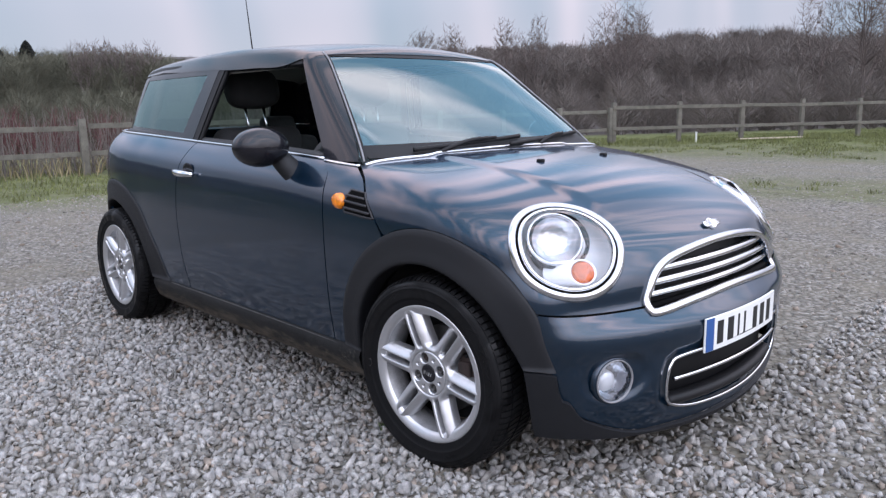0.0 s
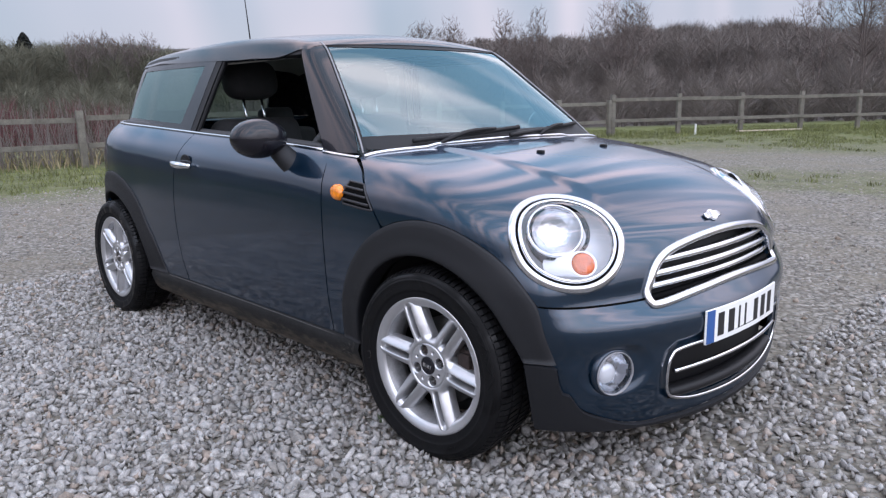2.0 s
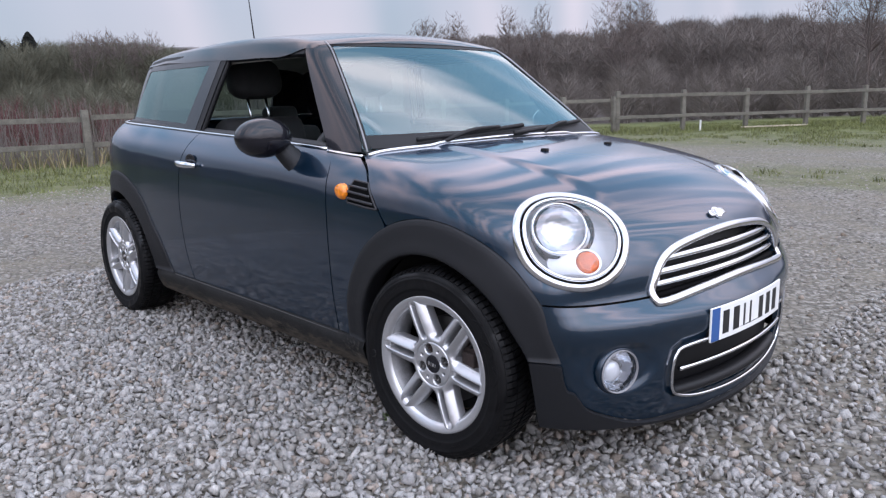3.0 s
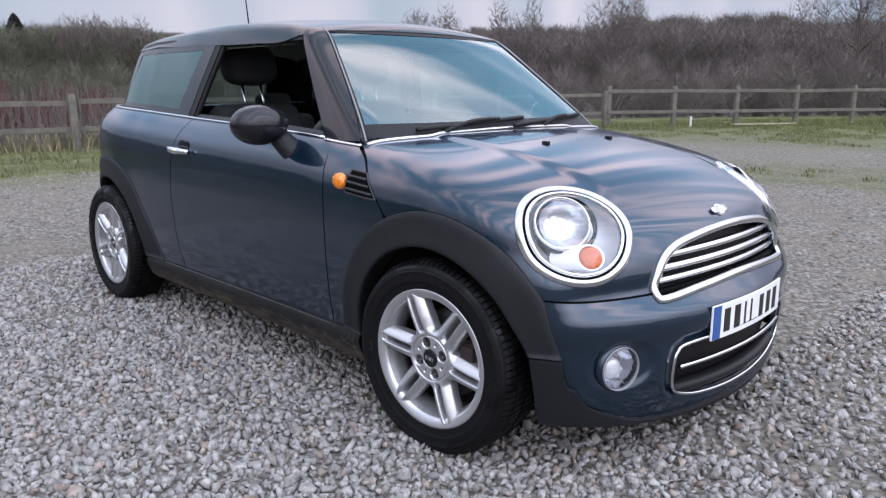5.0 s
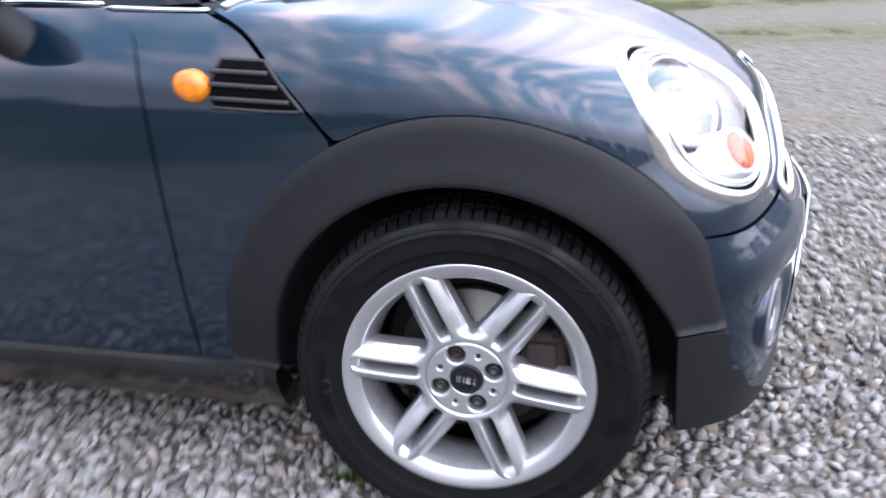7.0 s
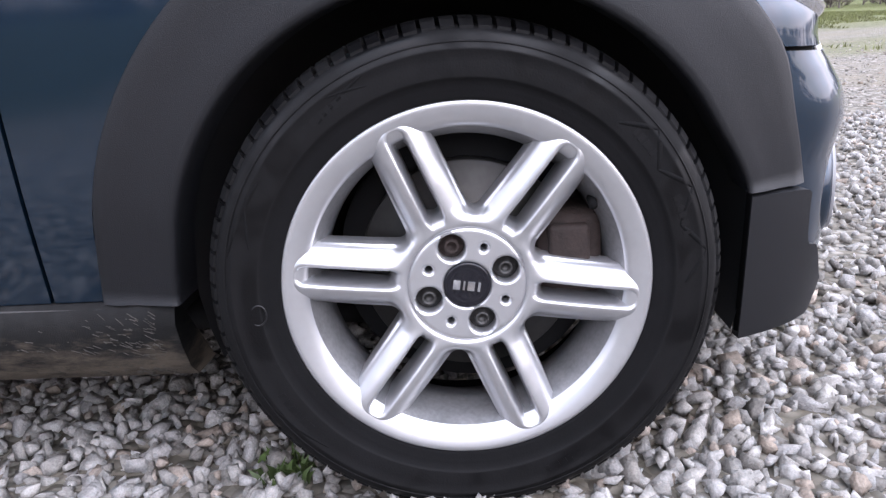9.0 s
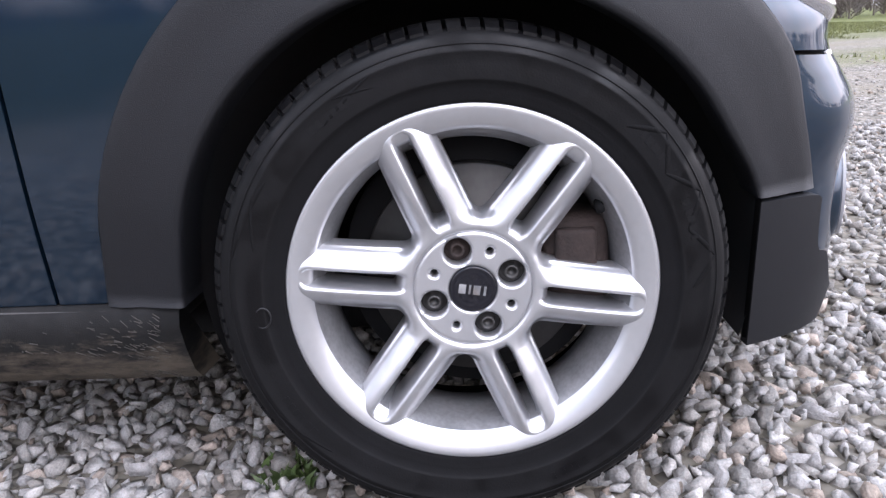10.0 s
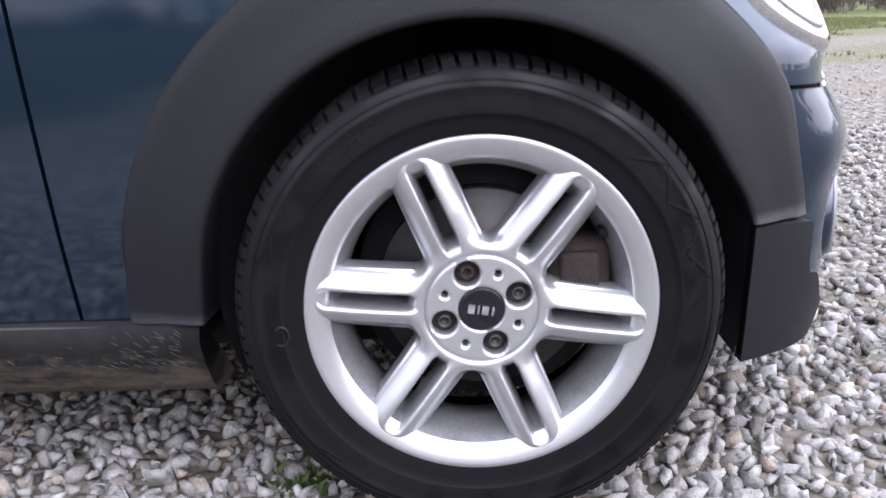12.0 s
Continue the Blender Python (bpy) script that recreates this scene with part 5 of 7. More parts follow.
for i, y0 in enumerate((-0.195, -0.132, -0.066, -0.022, 0.05, 0.112, 0.176)):
    wbar = (0.036, 0.038, 0.012, 0.012, 0.034, 0.037, 0.038)[i]
    part("bar", bent_box((0.6475, y0 * 0.94, 0.394), (0.6488, (y0 + wbar) * 0.94, 0.467)), CHAR, plate)


# bonnet badge: a plain winged disc
bc = on_top(np.array([0.508]), np.array([0.0]))[0]
bn = normal(lower, bc[None])[0]
bu = np.array([0, 1.0, 0])
bv = np.cross(bn, bu)
q = np.linspace(0, 2 * np.pi, 24, endpoint=False)
v = np.concatenate([[bc + bn * h + (bu * math.cos(a) + bv * math.sin(a)) * r for a in q] for r, h in ((0.021, 0.0), (0.021, 0.007), (0.018, 0.009), (0.016, 0.0075))])
f = [(i * 24 + j, i * 24 + (j + 1) % 24, (i + 1) * 24 + (j + 1) % 24, (i + 1) * 24 + j) for i in range(3) for j in range(24)] + [tuple(72 + j for j in range(24))]
badge = part("badge", mesh_of("badge", v, f), CHROME, car, "small chrome winged badge")
for s in (-1, 1):
    plume = []
    for k in range(4):
        off = (k - 1.5) * 0.0065
        pts = [bc + bn * 0.006 + bu * s * (0.016 + t * (0.036 - 0.004 * abs(k - 1.5))) + bv * (off * (1 - 0.3 * t)) for t in np.linspace(0, 1, 4)]
        plume.append(tube(pts, 0.0036, 6, False, 1.0, bn))
    part("wing", mesh_of("wing", *joined(*plume)), CHROME, badge)


# ---- headlamps ----
def lamp_ring(profile, n=72):
    """Rings round the lamp's axis: each (scale, lift) is laid on the body form and lifted along the axis."""
    rows = []
    c, s = math.cos(LAMP_LEAN), math.sin(LAMP_LEAN)
    a = np.linspace(0, 2 * np.pi, n, endpoint=False)
    for k, lift in profile:
        u0, v0 = LAMP_A * k * np.cos(a), LAMP_B * k * np.sin(a)
        u, w = u0 * c - v0 * s, u0 * s + v0 * c
        base = LAMP_C + u[:, None] * LAMP_U + w[:, None] * LAMP_V
        o = base - LAMP_N * 0.16
        p = meet(lower, o, np.broadcast_to(LAMP_N, o.shape).copy(), 0.6)
        rows.append(p + LAMP_N * lift)
    V = np.concatenate(rows)
    f = [(i * n + j, i * n + (j + 1) % n, (i + 1) * n + (j + 1) % n, (i + 1) * n + j) for i in range(len(profile) - 1) for j in range(n)]
    return V, f, n


def capped(V, f, n, rows):
    return V, f + [tuple((rows - 1) * n + j for j in range(n))]


ring_prof = [(1.0, -0.012), (1.0, 0.000), (0.990, 0.005), (0.965, 0.0095), (0.930, 0.0115), (0.895, 0.0095), (0.872, 0.004), (0.864, -0.003)]
V, f, n = lamp_ring(ring_prof)
rings = pair("headlamp", mesh_of("headlamp", V, f), CHROME, None, "round headlamp with a polished chrome ring")
V, f, n = lamp_ring([(0.863, -0.004), (0.85, -0.0045), (0.832, -0.005)])
lens_prof = [(0.795, 0.001), (0.74, 0.004), (0.6, 0.007), (0.4, 0.009), (0.2, 0.010), (0.02, 0.010)]
V2, f2, n2 = lamp_ring(lens_prof)
V2, f2 = capped(V2, f2, n2, len(lens_prof))
bezel = lamp_ring([(0.835, -0.002), (0.828, 0.005), (0.800, 0.008), (0.772, 0.003), (0.770, -0.02)])


def lamp_cup(cu, cv, r, prof, n=36):
    """A small round cup on the lamp's axis at (cu, cv)."""
    a = np.linspace(0, 2 * np.pi, n, endpoint=False)
    rows = [LAMP_C + (cu + r * k * np.cos(a))[:, None] * LAMP_U + (cv + r * k * np.sin(a))[:, None] * LAMP_V + LAMP_N * (d - 0.018) for k, d in prof]
    f = [(i * n + j, i * n + (j + 1) % n, (i + 1) * n + (j + 1) % n, (i + 1) * n + j) for i in range(len(prof) - 1) for j in range(n)]
    return np.concatenate(rows), f + [tuple((len(prof) - 1) * n + j for j in range(n))]


def lamp_tube(start, end, r0, r1, n=32):
    """A short tube inside the lamp between two (u, v, depth)."""
    a = np.linspace(0, 2 * np.pi, n, endpoint=False)
    rows = []
    for t, k in ((0, 1.0), (0.5, 1.0), (0.97, 1.0), (1.0, 0.96), (1.0, 0.86), (0.95, 0.84)):
        cu, cv, d = (start[i] + (end[i] - start[i]) * t for i in range(3))
        r = (r0 + (r1 - r0) * t) * k
        rows.append(LAMP_C + (cu + r * np.cos(a))[:, None] * LAMP_U + (cv + r * np.sin(a))[:, None] * LAMP_V + LAMP_N * (d - 0.012 + 0.002 * (1 - k)))
    return np.concatenate(rows), [(i * n + j, i * n + (j + 1) % n, (i + 1) * n + (j + 1) % n, (i + 1) * n + j) for i in range(5) for j in range(n)]


def open_cup(vf):
    """A cup without its bottom."""
    return vf[0], vf[1][:-1]


for sgn, head in zip((1, -1), rings):
    def lamp_part(name, vf, mat, label=""):
        me = mesh_of(name, *vf)
        return part(name, me if sgn > 0 else mirrored(me, name), mat, head, label)
    lamp_part("seal", (V, f), VENT_BLACK, "black rubber seal")
    lamp_part("bezel", bezel[:2], CHROME)
    lamp_part("reflector", capped(*lamp_ring([(0.80, -0.006), (0.77, -0.045), (0.66, -0.075), (0.45, -0.095), (0.05, -0.105)]), 5), LAMP_WHITE)
    lamp_part("main_beam", lamp_cup(-0.030, 0.026, 0.078, [(1.06, -0.014), (1.03, -0.008), (0.98, -0.007), (0.95, -0.016), (0.85, -0.04), (0.6, -0.057), (0.3, -0.067)]), REFLECTOR, "silver reflector bowl")
    lamp_part("beam_rim", open_cup(lamp_cup(-0.017, 0.024, 0.087, [(1.04, -0.067), (1.04, -0.021), (1.0, -0.017), (0.9, -0.019)])), VENT_BLACK, "black crescent beside the reflector")
    lamp_part("turn_signal", lamp_tube((-0.034, -0.070, -0.045), (0.034, -0.086, 0.002), 0.037, 0.040), LAMP_WHITE, "silver indicator tube")
    lamp_part("signal_bulb", lamp_cup(0.034, -0.086, 0.034, [(1.0, 0.002), (0.97, 0.007), (0.7, 0.012), (0.3, 0.014)]), AMBER_BULB, "orange indicator lens")
    lens = lamp_part("lens", (V2, f2), CLEAR, "clear domed plastic lens")
    lens.visible_shadow = False

# ---- fog lamps ----
fn = normal(lower, FOG_C[None])[0]
fn = np.array([0.93, fn[1] * 0.75, 0.0])
fn /= np.linalg.norm(fn)
fu = np.cross([0, 0, 1.0], fn)
fv = np.array([0, 0, 1.0])


def fog_rings(prof, n=40, cap=True, off=(0, 0)):
    a = np.linspace(0, 2 * np.pi, n, endpoint=False)
    rows = [FOG_C + fu * off[0] + fv * off[1] + r * (np.cos(a)[:, None] * fu + np.sin(a)[:, None] * fv) + fn * d for r, d in prof]
    f = [(i * n + j, i * n + (j + 1) % n, (i + 1) * n + (j + 1) % n, (i + 1) * n + j) for i in range(len(prof) - 1) for j in range(n)]
    return np.concatenate(rows), f + ([tuple((len(prof) - 1) * n + j for j in range(n))] if cap else [])


fogs = pair("fog_lamp", mesh_of("fog_lamp", *fog_rings([(0.076, -0.028), (0.072, -0.012), (0.068, -0.007), (0.0645, -0.004), (0.0635, -0.02)], cap=False)), PAINT, None, "round front fog lamp")
for sgn, fog in zip((1, -1), fogs):
    for name, vf, mat in (("fog_ring", fog_rings([(0.0645, -0.006), (0.0635, 0.000), (0.0610, 0.000), (0.0600, -0.006)], cap=False), SEAM_GREY),
                          ("fog_bowl", fog_rings([(0.0615, -0.004), (0.057, -0.036), (0.040, -0.060), (0.01, -0.068)]), REFLECTOR),
                          ("fog_bulb", fog_rings([(0.030, -0.062), (0.031, -0.028), (0.026, -0.020), (0.01, -0.017)], off=(-0.014, -0.004)), LAMP_WHITE),
                          ("fog_lens", fog_rings([(0.0600, -0.003), (0.042, 0.003), (0.018, 0.006), (0.004, 0.0065)]), CLEAR)):
        me = mesh_of(name, *vf)
        o = part(name, me if sgn > 0 else mirrored(me, name), mat, fog)
        if name == "fog_lens":
            o.visible_shadow = False

# ---- side vent with its indicator ----


def vent_sheet(lift, poly=VENT):
    xs, zs = np.meshgrid(np.linspace(-0.44, -0.22, 111), np.linspace(0.755, 0.865, 56), indexing="ij")
    ok = inside_polygon(xs, zs, poly) < 0.001
    p = on_side(xs, zs)
    p[..., 1] -= lift
    return mesh_of("vent", p.reshape(-1, 3), [(i * 56 + j, i * 56 + j + 1, (i + 1) * 56 + j + 1, (i + 1) * 56 + j) for i in range(110) for j in range(55) if ok[i, j]])


vents = pair("side_vent", vent_sheet(0.0022), VENT_BLACK, None, "black plastic side vent with an amber repeater")
VQ = np.array(VENT, float)
rim_path = np.concatenate([VQ[i] + (VQ[(i + 1) % len(VQ)] - VQ[i]) * np.linspace(0, 1, 14, endpoint=False)[:, None] for i in range(len(VQ))])
rp = on_side(rim_path[:, 0], rim_path[:, 1])
for sgn, ve in zip((1, -1), vents):
    def vent_part(name, vf, mat, label=""):
        me = mesh_of(name, *vf)
        return part(name, me if sgn > 0 else mirrored(me, name), mat, ve, label)
    vent_part("vent_rim", tube(rp, 0.0040, 6, True), VENT_GREY)
    for za, zb in ((0.832, 0.828), (0.812, 0.806), (0.790, 0.783)):
        xe = -0.272 - (0.8 - za) * -0.75
        q = on_side(np.linspace(-0.40, xe + (0.806 - za) * 0.1, 12), np.linspace(za + 0.003, zb, 12))
        q[:, 1] -= 0.003
        vent_part("slat", tube(q, 0.0052, 8, False, 0.9), VENT_GREY)
    ic = on_side(np.array([-0.434]), np.array([0.812]))[0]
    a = np.linspace(0, 2 * np.pi, 36, endpoint=False)
    rows = [ic + np.stack([r * 1.18 * np.cos(a), np.full(36, -d), r * np.sin(a) - 0.1 * r * np.cos(a)], -1) for r, d in ((0.0275, -0.012), (0.0275, 0.004), (0.0255, 0.010), (0.021, 0.016), (0.011, 0.0195), (0.002, 0.0205))]
    f = [(i * 36 + j, i * 36 + (j + 1) % 36, (i + 1) * 36 + (j + 1) % 36, (i + 1) * 36 + j) for i in range(5) for j in range(36)] + [tuple(180 + j for j in range(36))]
    vent_part("repeater", (np.concatenate(rows), f), AMBER, "amber indicator repeater")

# ---- chrome waist strip ----
xs = np.linspace(-2.72, -0.640, 60)
wp = on_side(xs, BELT(xs) - 0.001)
wp[:, 1] -= 0.001
pair("waist_strip", mesh_of("waist_strip", *tube(wp, 0.0085, 8, False, 0.7)), CHROME, None, "thin chrome waist strip")
xs = np.linspace(-0.625, -0.442, 14)
wp = on_side(xs, BELT(xs) - 0.006)
pair("waist_strip", mesh_of("waist_strip", *tube(wp, 0.0085, 8, False, 0.7)), CHROME, None, "thin chrome waist strip")

# ---- cabin: roof, pillars, glass ----
xs = np.linspace(0, 1, 60)
ROOF_FRONT = lambda y: -0.852 - 0.20 * y**2
ROOF_EDGE = curve([-2.75, -2.5, -2.2, -1.8, -1.3, -1.0, -0.9], [0.475, 0.540, 0.573, 0.588, 0.588, 0.577, 0.560])
ty = np.linspace(-1, 1, 49)
U, T = np.meshgrid(xs, ty, indexing="ij")
X = ROOF_FRONT(T * 0.53) * (1 - U) + -2.74 * U
roof_pts = on_top(X, T * ROOF_EDGE(X), upper)
part("roof", skin(roof_pts, upper, 0.02, 0.004), BLACK_PAINT, car, "glossy black roof")


def round_cabin(g):
    """Pushes rough points level outwards on to the cabin form."""
    return out_from(g, (-1.45, 0.0, None, False), upper)


zs = np.linspace(0.945, 1.352, 24)
ys = np.linspace(-1, 1, 48)
Y, Z = np.meshgrid(ys, zs, indexing="ij")
half_w = 0.676 - (Z - 0.945) * 0.45
g = np.stack([np.full_like(Y, -0.3), Y * half_w, Z], -1)


def on_screen(y, z):
    y, z = np.broadcast_arrays(np.asarray(y, float), np.asarray(z, float))
    o = np.stack([np.full_like(y, -1.6), y, z], -1)
    w = np.zeros_like(o)
    w[..., 0] = 1
    return meet(upper, o, w, 2.0)


screen = part("windscreen", skin(on_screen(Y * half_w, Z), upper, 0.005, 0, None, 0.001), WINDSCREEN, car, "windscreen reflecting a cloudy sky")
screen.visible_shadow = False
# dark band round the screen
zs2 = np.linspace(0.945, 1.348, 30)
hw = 0.676 - (zs2 - 0.945) * 0.45
for s in (-1, 1):
    q = np.stack([on_screen(s * (hw - d), zs2) + np.array([0.0015, 0, 0.001]) for d in (0.0, 0.008, 0.016)], 1)
    part("screen_edge", mesh_of("screen_edge", q.reshape(-1, 3), [(i * 3 + j, (i + 1) * 3 + j, (i + 1) * 3 + j + 1, i * 3 + j + 1) for i in range(29) for j in range(2)]), TRIM, screen)
yy = np.linspace(-0.655, 0.655, 40)
q = np.stack([on_screen(yy, np.full(40, z)) + np.array([0.0015, 0, 0.001]) for z in (0.946, 0.965, 0.990)], 1)
part("screen_edge", mesh_of("screen_edge", q.reshape(-1, 3), [(i * 3 + j, (i + 1) * 3 + j, (i + 1) * 3 + j + 1, i * 3 + j + 1) for i in range(39) for j in range(2)]), TRIM, screen)
yy = np.linspace(-0.49, 0.49, 40)
q = np.stack([on_screen(yy, np.full(40, z)) + np.array([0.0015, 0, 0.001]) for z in (1.352, 1.34, 1.328)], 1)
part("screen_edge", mesh_of("screen_edge", q.reshape(-1, 3), [(i * 3 + j, (i + 1) * 3 + j, (i + 1) * 3 + j + 1, i * 3 + j + 1) for i in range(39) for j in range(2)]), TRIM, screen)

# front pillars: from the screen's edge to the door window
zs2 = np.linspace(0.935, 1.345, 30)
hw = 0.676 - (zs2 - 0.945) * 0.45
scr = on_screen(-(hw + 0.002), zs2)
win_x = -0.640 - (zs2 - 0.935) * 0.80
ww = on_side(win_x, zs2, upper)
t = np.linspace(0, 1, 9)[None, :, None]
pil = round_cabin(scr[:, None] * (1 - t) + ww[:, None] * t)
pair("front_pillar", skin(pil, upper, 0.03, 0.003), BLACK_PAINT, None, "gloss black windscreen pillar")
lineq = np.stack([on_screen(-(hw - 0.006), zs2)], 0)[0] + np.array([0.004, -0.002, 0.002])
pair("pillar_trim", mesh_of("pillar_trim", *tube(lineq, 0.0035, 6)), SEAM_GREY, None, "thin bright seam beside the windscreen")

# side window frame above the door, rear pillar and quarter glass


def side_sheet(x0b, x0t, x1b, x1t, zb, zt, nu, nv, thick, lift=0.0):
    u, v = np.meshgrid(np.linspace(0, 1, nu), np.linspace(0, 1, nv), indexing="ij")
    zbot = zb(x0b * (1 - u) + x1b * u) if callable(zb) else np.full_like(u, zb)
    ztop = zt(x0t * (1 - u) + x1t * u) if callable(zt) else np.full_like(u, zt)
    z = zbot * (1 - v) + ztop * v
    x = (x0b * (1 - u) + x1b * u) * (1 - v) + (x0t * (1 - u) + x1t * u) * v
    return skin(on_side(x, z, upper), upper, thick, lift, None, 0.001)


belt_in = lambda x: BELT(x) - 0.004
pair("window_frame", side_sheet(-0.948, -0.96, -1.62, -1.60, 1.300, 1.340, 30, 5, 0.03, -0.001), TRIM, None, "black window frame under the roof")
pair("centre_pillar", side_sheet(-1.655, -1.545, -1.705, -1.605, belt_in, 1.345, 6, 16, 0.03, 0.001), TRIM, None, "black centre pillar")
pair("quarter_frame", side_sheet(-1.60, -1.60, -2.60, -2.45, 1.306, 1.345, 30, 5, 0.03, 0.002), TRIM)
quarter = pair("quarter_window", side_sheet(-1.70, -1.605, -2.62, -2.46, belt_in, 1.309, 40, 16, 0.005), TINTED, None, "green-tinted fixed rear side window")
for q in quarter:
    q.visible_shadow = False
pair("quarter_edge", side_sheet(-1.702, -1.606, -1.83, -1.70, belt_in, 1.309, 8, 14, 0.004, 0.0025), BLACK_PAINT)
pair("quarter_edge", side_sheet(-1.80, -1.79, -2.62, -2.60, belt_in, lambda x: BELT(x) + 0.026, 20, 3, 0.003, 0.0025), BLACK_PAINT)
pair("quarter_edge", side_sheet(-1.69, -1.69, -2.48, -2.46, 1.285, 1.309, 20, 3, 0.003, 0.0025), BLACK_PAINT)
pair("rear_pillar", skin(round_cabin(coons([(-2.62, -0.64, 1.0), (-2.8, -0.56, 1.0), (-2.88, -0.4, 1.0)], [(-2.46, -0.53, 1.34), (-2.6, -0.48, 1.34), (-2.7, -0.35, 1.34)],
     [(-2.62, -0.64, 1.0), (-2.46, -0.53, 1.34)], [(-2.88, -0.4, 1.0), (-2.7, -0.35, 1.34)], 12, 12)), upper, 0.03), BLACK_PAINT)
rear_g = np.stack(np.meshgrid([-2.8], np.linspace(-0.42, 0.42, 20), np.linspace(1.0, 1.34, 10), indexing="ij"), -1)[0]
rw = part("rear_window", skin(round_cabin(rear_g), upper, 0.005), TINTED, car, "tinted tailgate window")
rw.visible_shadow = False
# raised glass in the far door; the near one is wound down
fg = part("door_window", mirrored(side_sheet(-0.655, -0.93, -1.68, -1.58, belt_in, 1.305, 24, 10, 0.004), "door_window"), WINDSCREEN, car, "clear door window")
fg.visible_shadow = False
# rubber line and inner edge of the open window
zs3 = np.linspace(0.95, 1.30, 14)
seal = np.concatenate([on_side(-0.640 - (zs3 - 0.935) * 0.80 - 0.006, zs3, upper), on_side(np.linspace(-0.955, -1.54, 14), np.full(14, 1.302), upper), on_side(-1.548 - (1.30 - zs3[::-1]) * 0.30, zs3[::-1], upper)])
seal[:, 1] += 0.012
pair("window_seal", mesh_of("window_seal", *tube(seal, 0.010, 6)), TRIM)
# inner lip of the doors, just under the glass
xs6 = np.linspace(-0.68, -2.55, 30)
lip_line = on_side(xs6, BELT(xs6) - 0.004)
lip_line[:, 1] += 0.040
pair("door_lip", mesh_of("door_lip", *tube(lip_line, 0.020, 8)), INNER)
# cowl under the wipers
yy = np.linspace(-0.66, 0.66, 40)
r0 = np.stack([-0.368 - 0.10 * np.abs(yy)**2, yy, 0.926 - 0.02 * yy**2], -1)
r1 = on_screen(yy * 0.99, np.full(40, 0.955))
r2 = r1 * 0.5 + r0 * 0.5 + np.array([0, 0, -0.006])
q = np.stack([r0 + np.array([0.02, 0, -0.012]), r2, r1], 1)
part("cowl", mesh_of("cowl", q.reshape(-1, 3), [(i * 3 + j, (i + 1) * 3 + j, (i + 1) * 3 + j + 1, i * 3 + j + 1) for i in range(39) for j in range(2)]), TRIM, car, "matt black scuttle panel below the windscreen")
# bright strip along the rear edge of the bonnet
yy = np.linspace(-0.69, 0.69, 60)
ex = np.interp(np.abs(yy), [0, 0.2, 0.4, 0.56, 0.65, 0.70], [-0.370, -0.372, -0.384, -0.400, -0.410, -0.418])
st = on_top(ex, yy)
st[:, 2] += 0.003
part("bonnet_strip", mesh_of("bonnet_strip", *tube(st, 0.007, 8)), CHROME, car, "chrome strip along the rear of the bonnet")


# wipers
def wiper(y0, y1, lift):
    base = np.array([-0.385 - 0.1 * y0 * y0, y0, 0.935])
    tip = on_screen(np.array([y1]), np.array([0.985]))[0] + np.array([0.02, 0, 0.014])
    mid = (base + tip) / 2 + np.array([0.03, 0, 0.025])
    arm = smooth_line([base, mid, tip], 16)
    w = part("wiper", mesh_of("wiper", *tube(arm, np.linspace(0.011, 0.006, 16), 8)), TRIM, car, "black windscreen wiper")
    ys = np.linspace(y1 - 0.42 * np.sign(y1 - y0), y1 + 0.16 * np.sign(y1 - y0), 24)
    b = on_screen(ys, np.linspace(0.962, 0.990, 24)) + np.array([0.014, 0, 0.008])
    part("blade", mesh_of("blade", *tube(b, 0.0065, 6, False, 1.5)), TRIM, w)


wiper(-0.42, -0.06, 0)
wiper(0.16, 0.42, 0)
# washer jets
for y in (-0.195, 0.195):
    c = on_top(np.array([-0.04]), np.array([y]))[0]
    part("washer_jet", box(c + np.array([-0.014, -0.010, -0.004]), c + np.array([0.012, 0.010, 0.009]), 0.004), TRIM, car, "black washer jet")

# aerial
c = on_top(np.array([-2.30]), np.array([0.0]), upper)[0]
aer = part("aerial", mesh_of("aerial", *tube([c + np.array([0, 0, -0.004]), c + np.array([-0.006, 0, 0.012]), c + np.array([-0.018, 0, 0.03])], [0.024, 0.016, 0.008], 10)), TRIM, car, "thin black roof aerial")
part("rod", mesh_of("rod", *tube([c + np.array([-0.018, 0, 0.03]), c + np.array([-0.07, 0, 0.40])], [0.0045, 0.0025], 6)), TRIM, aer)

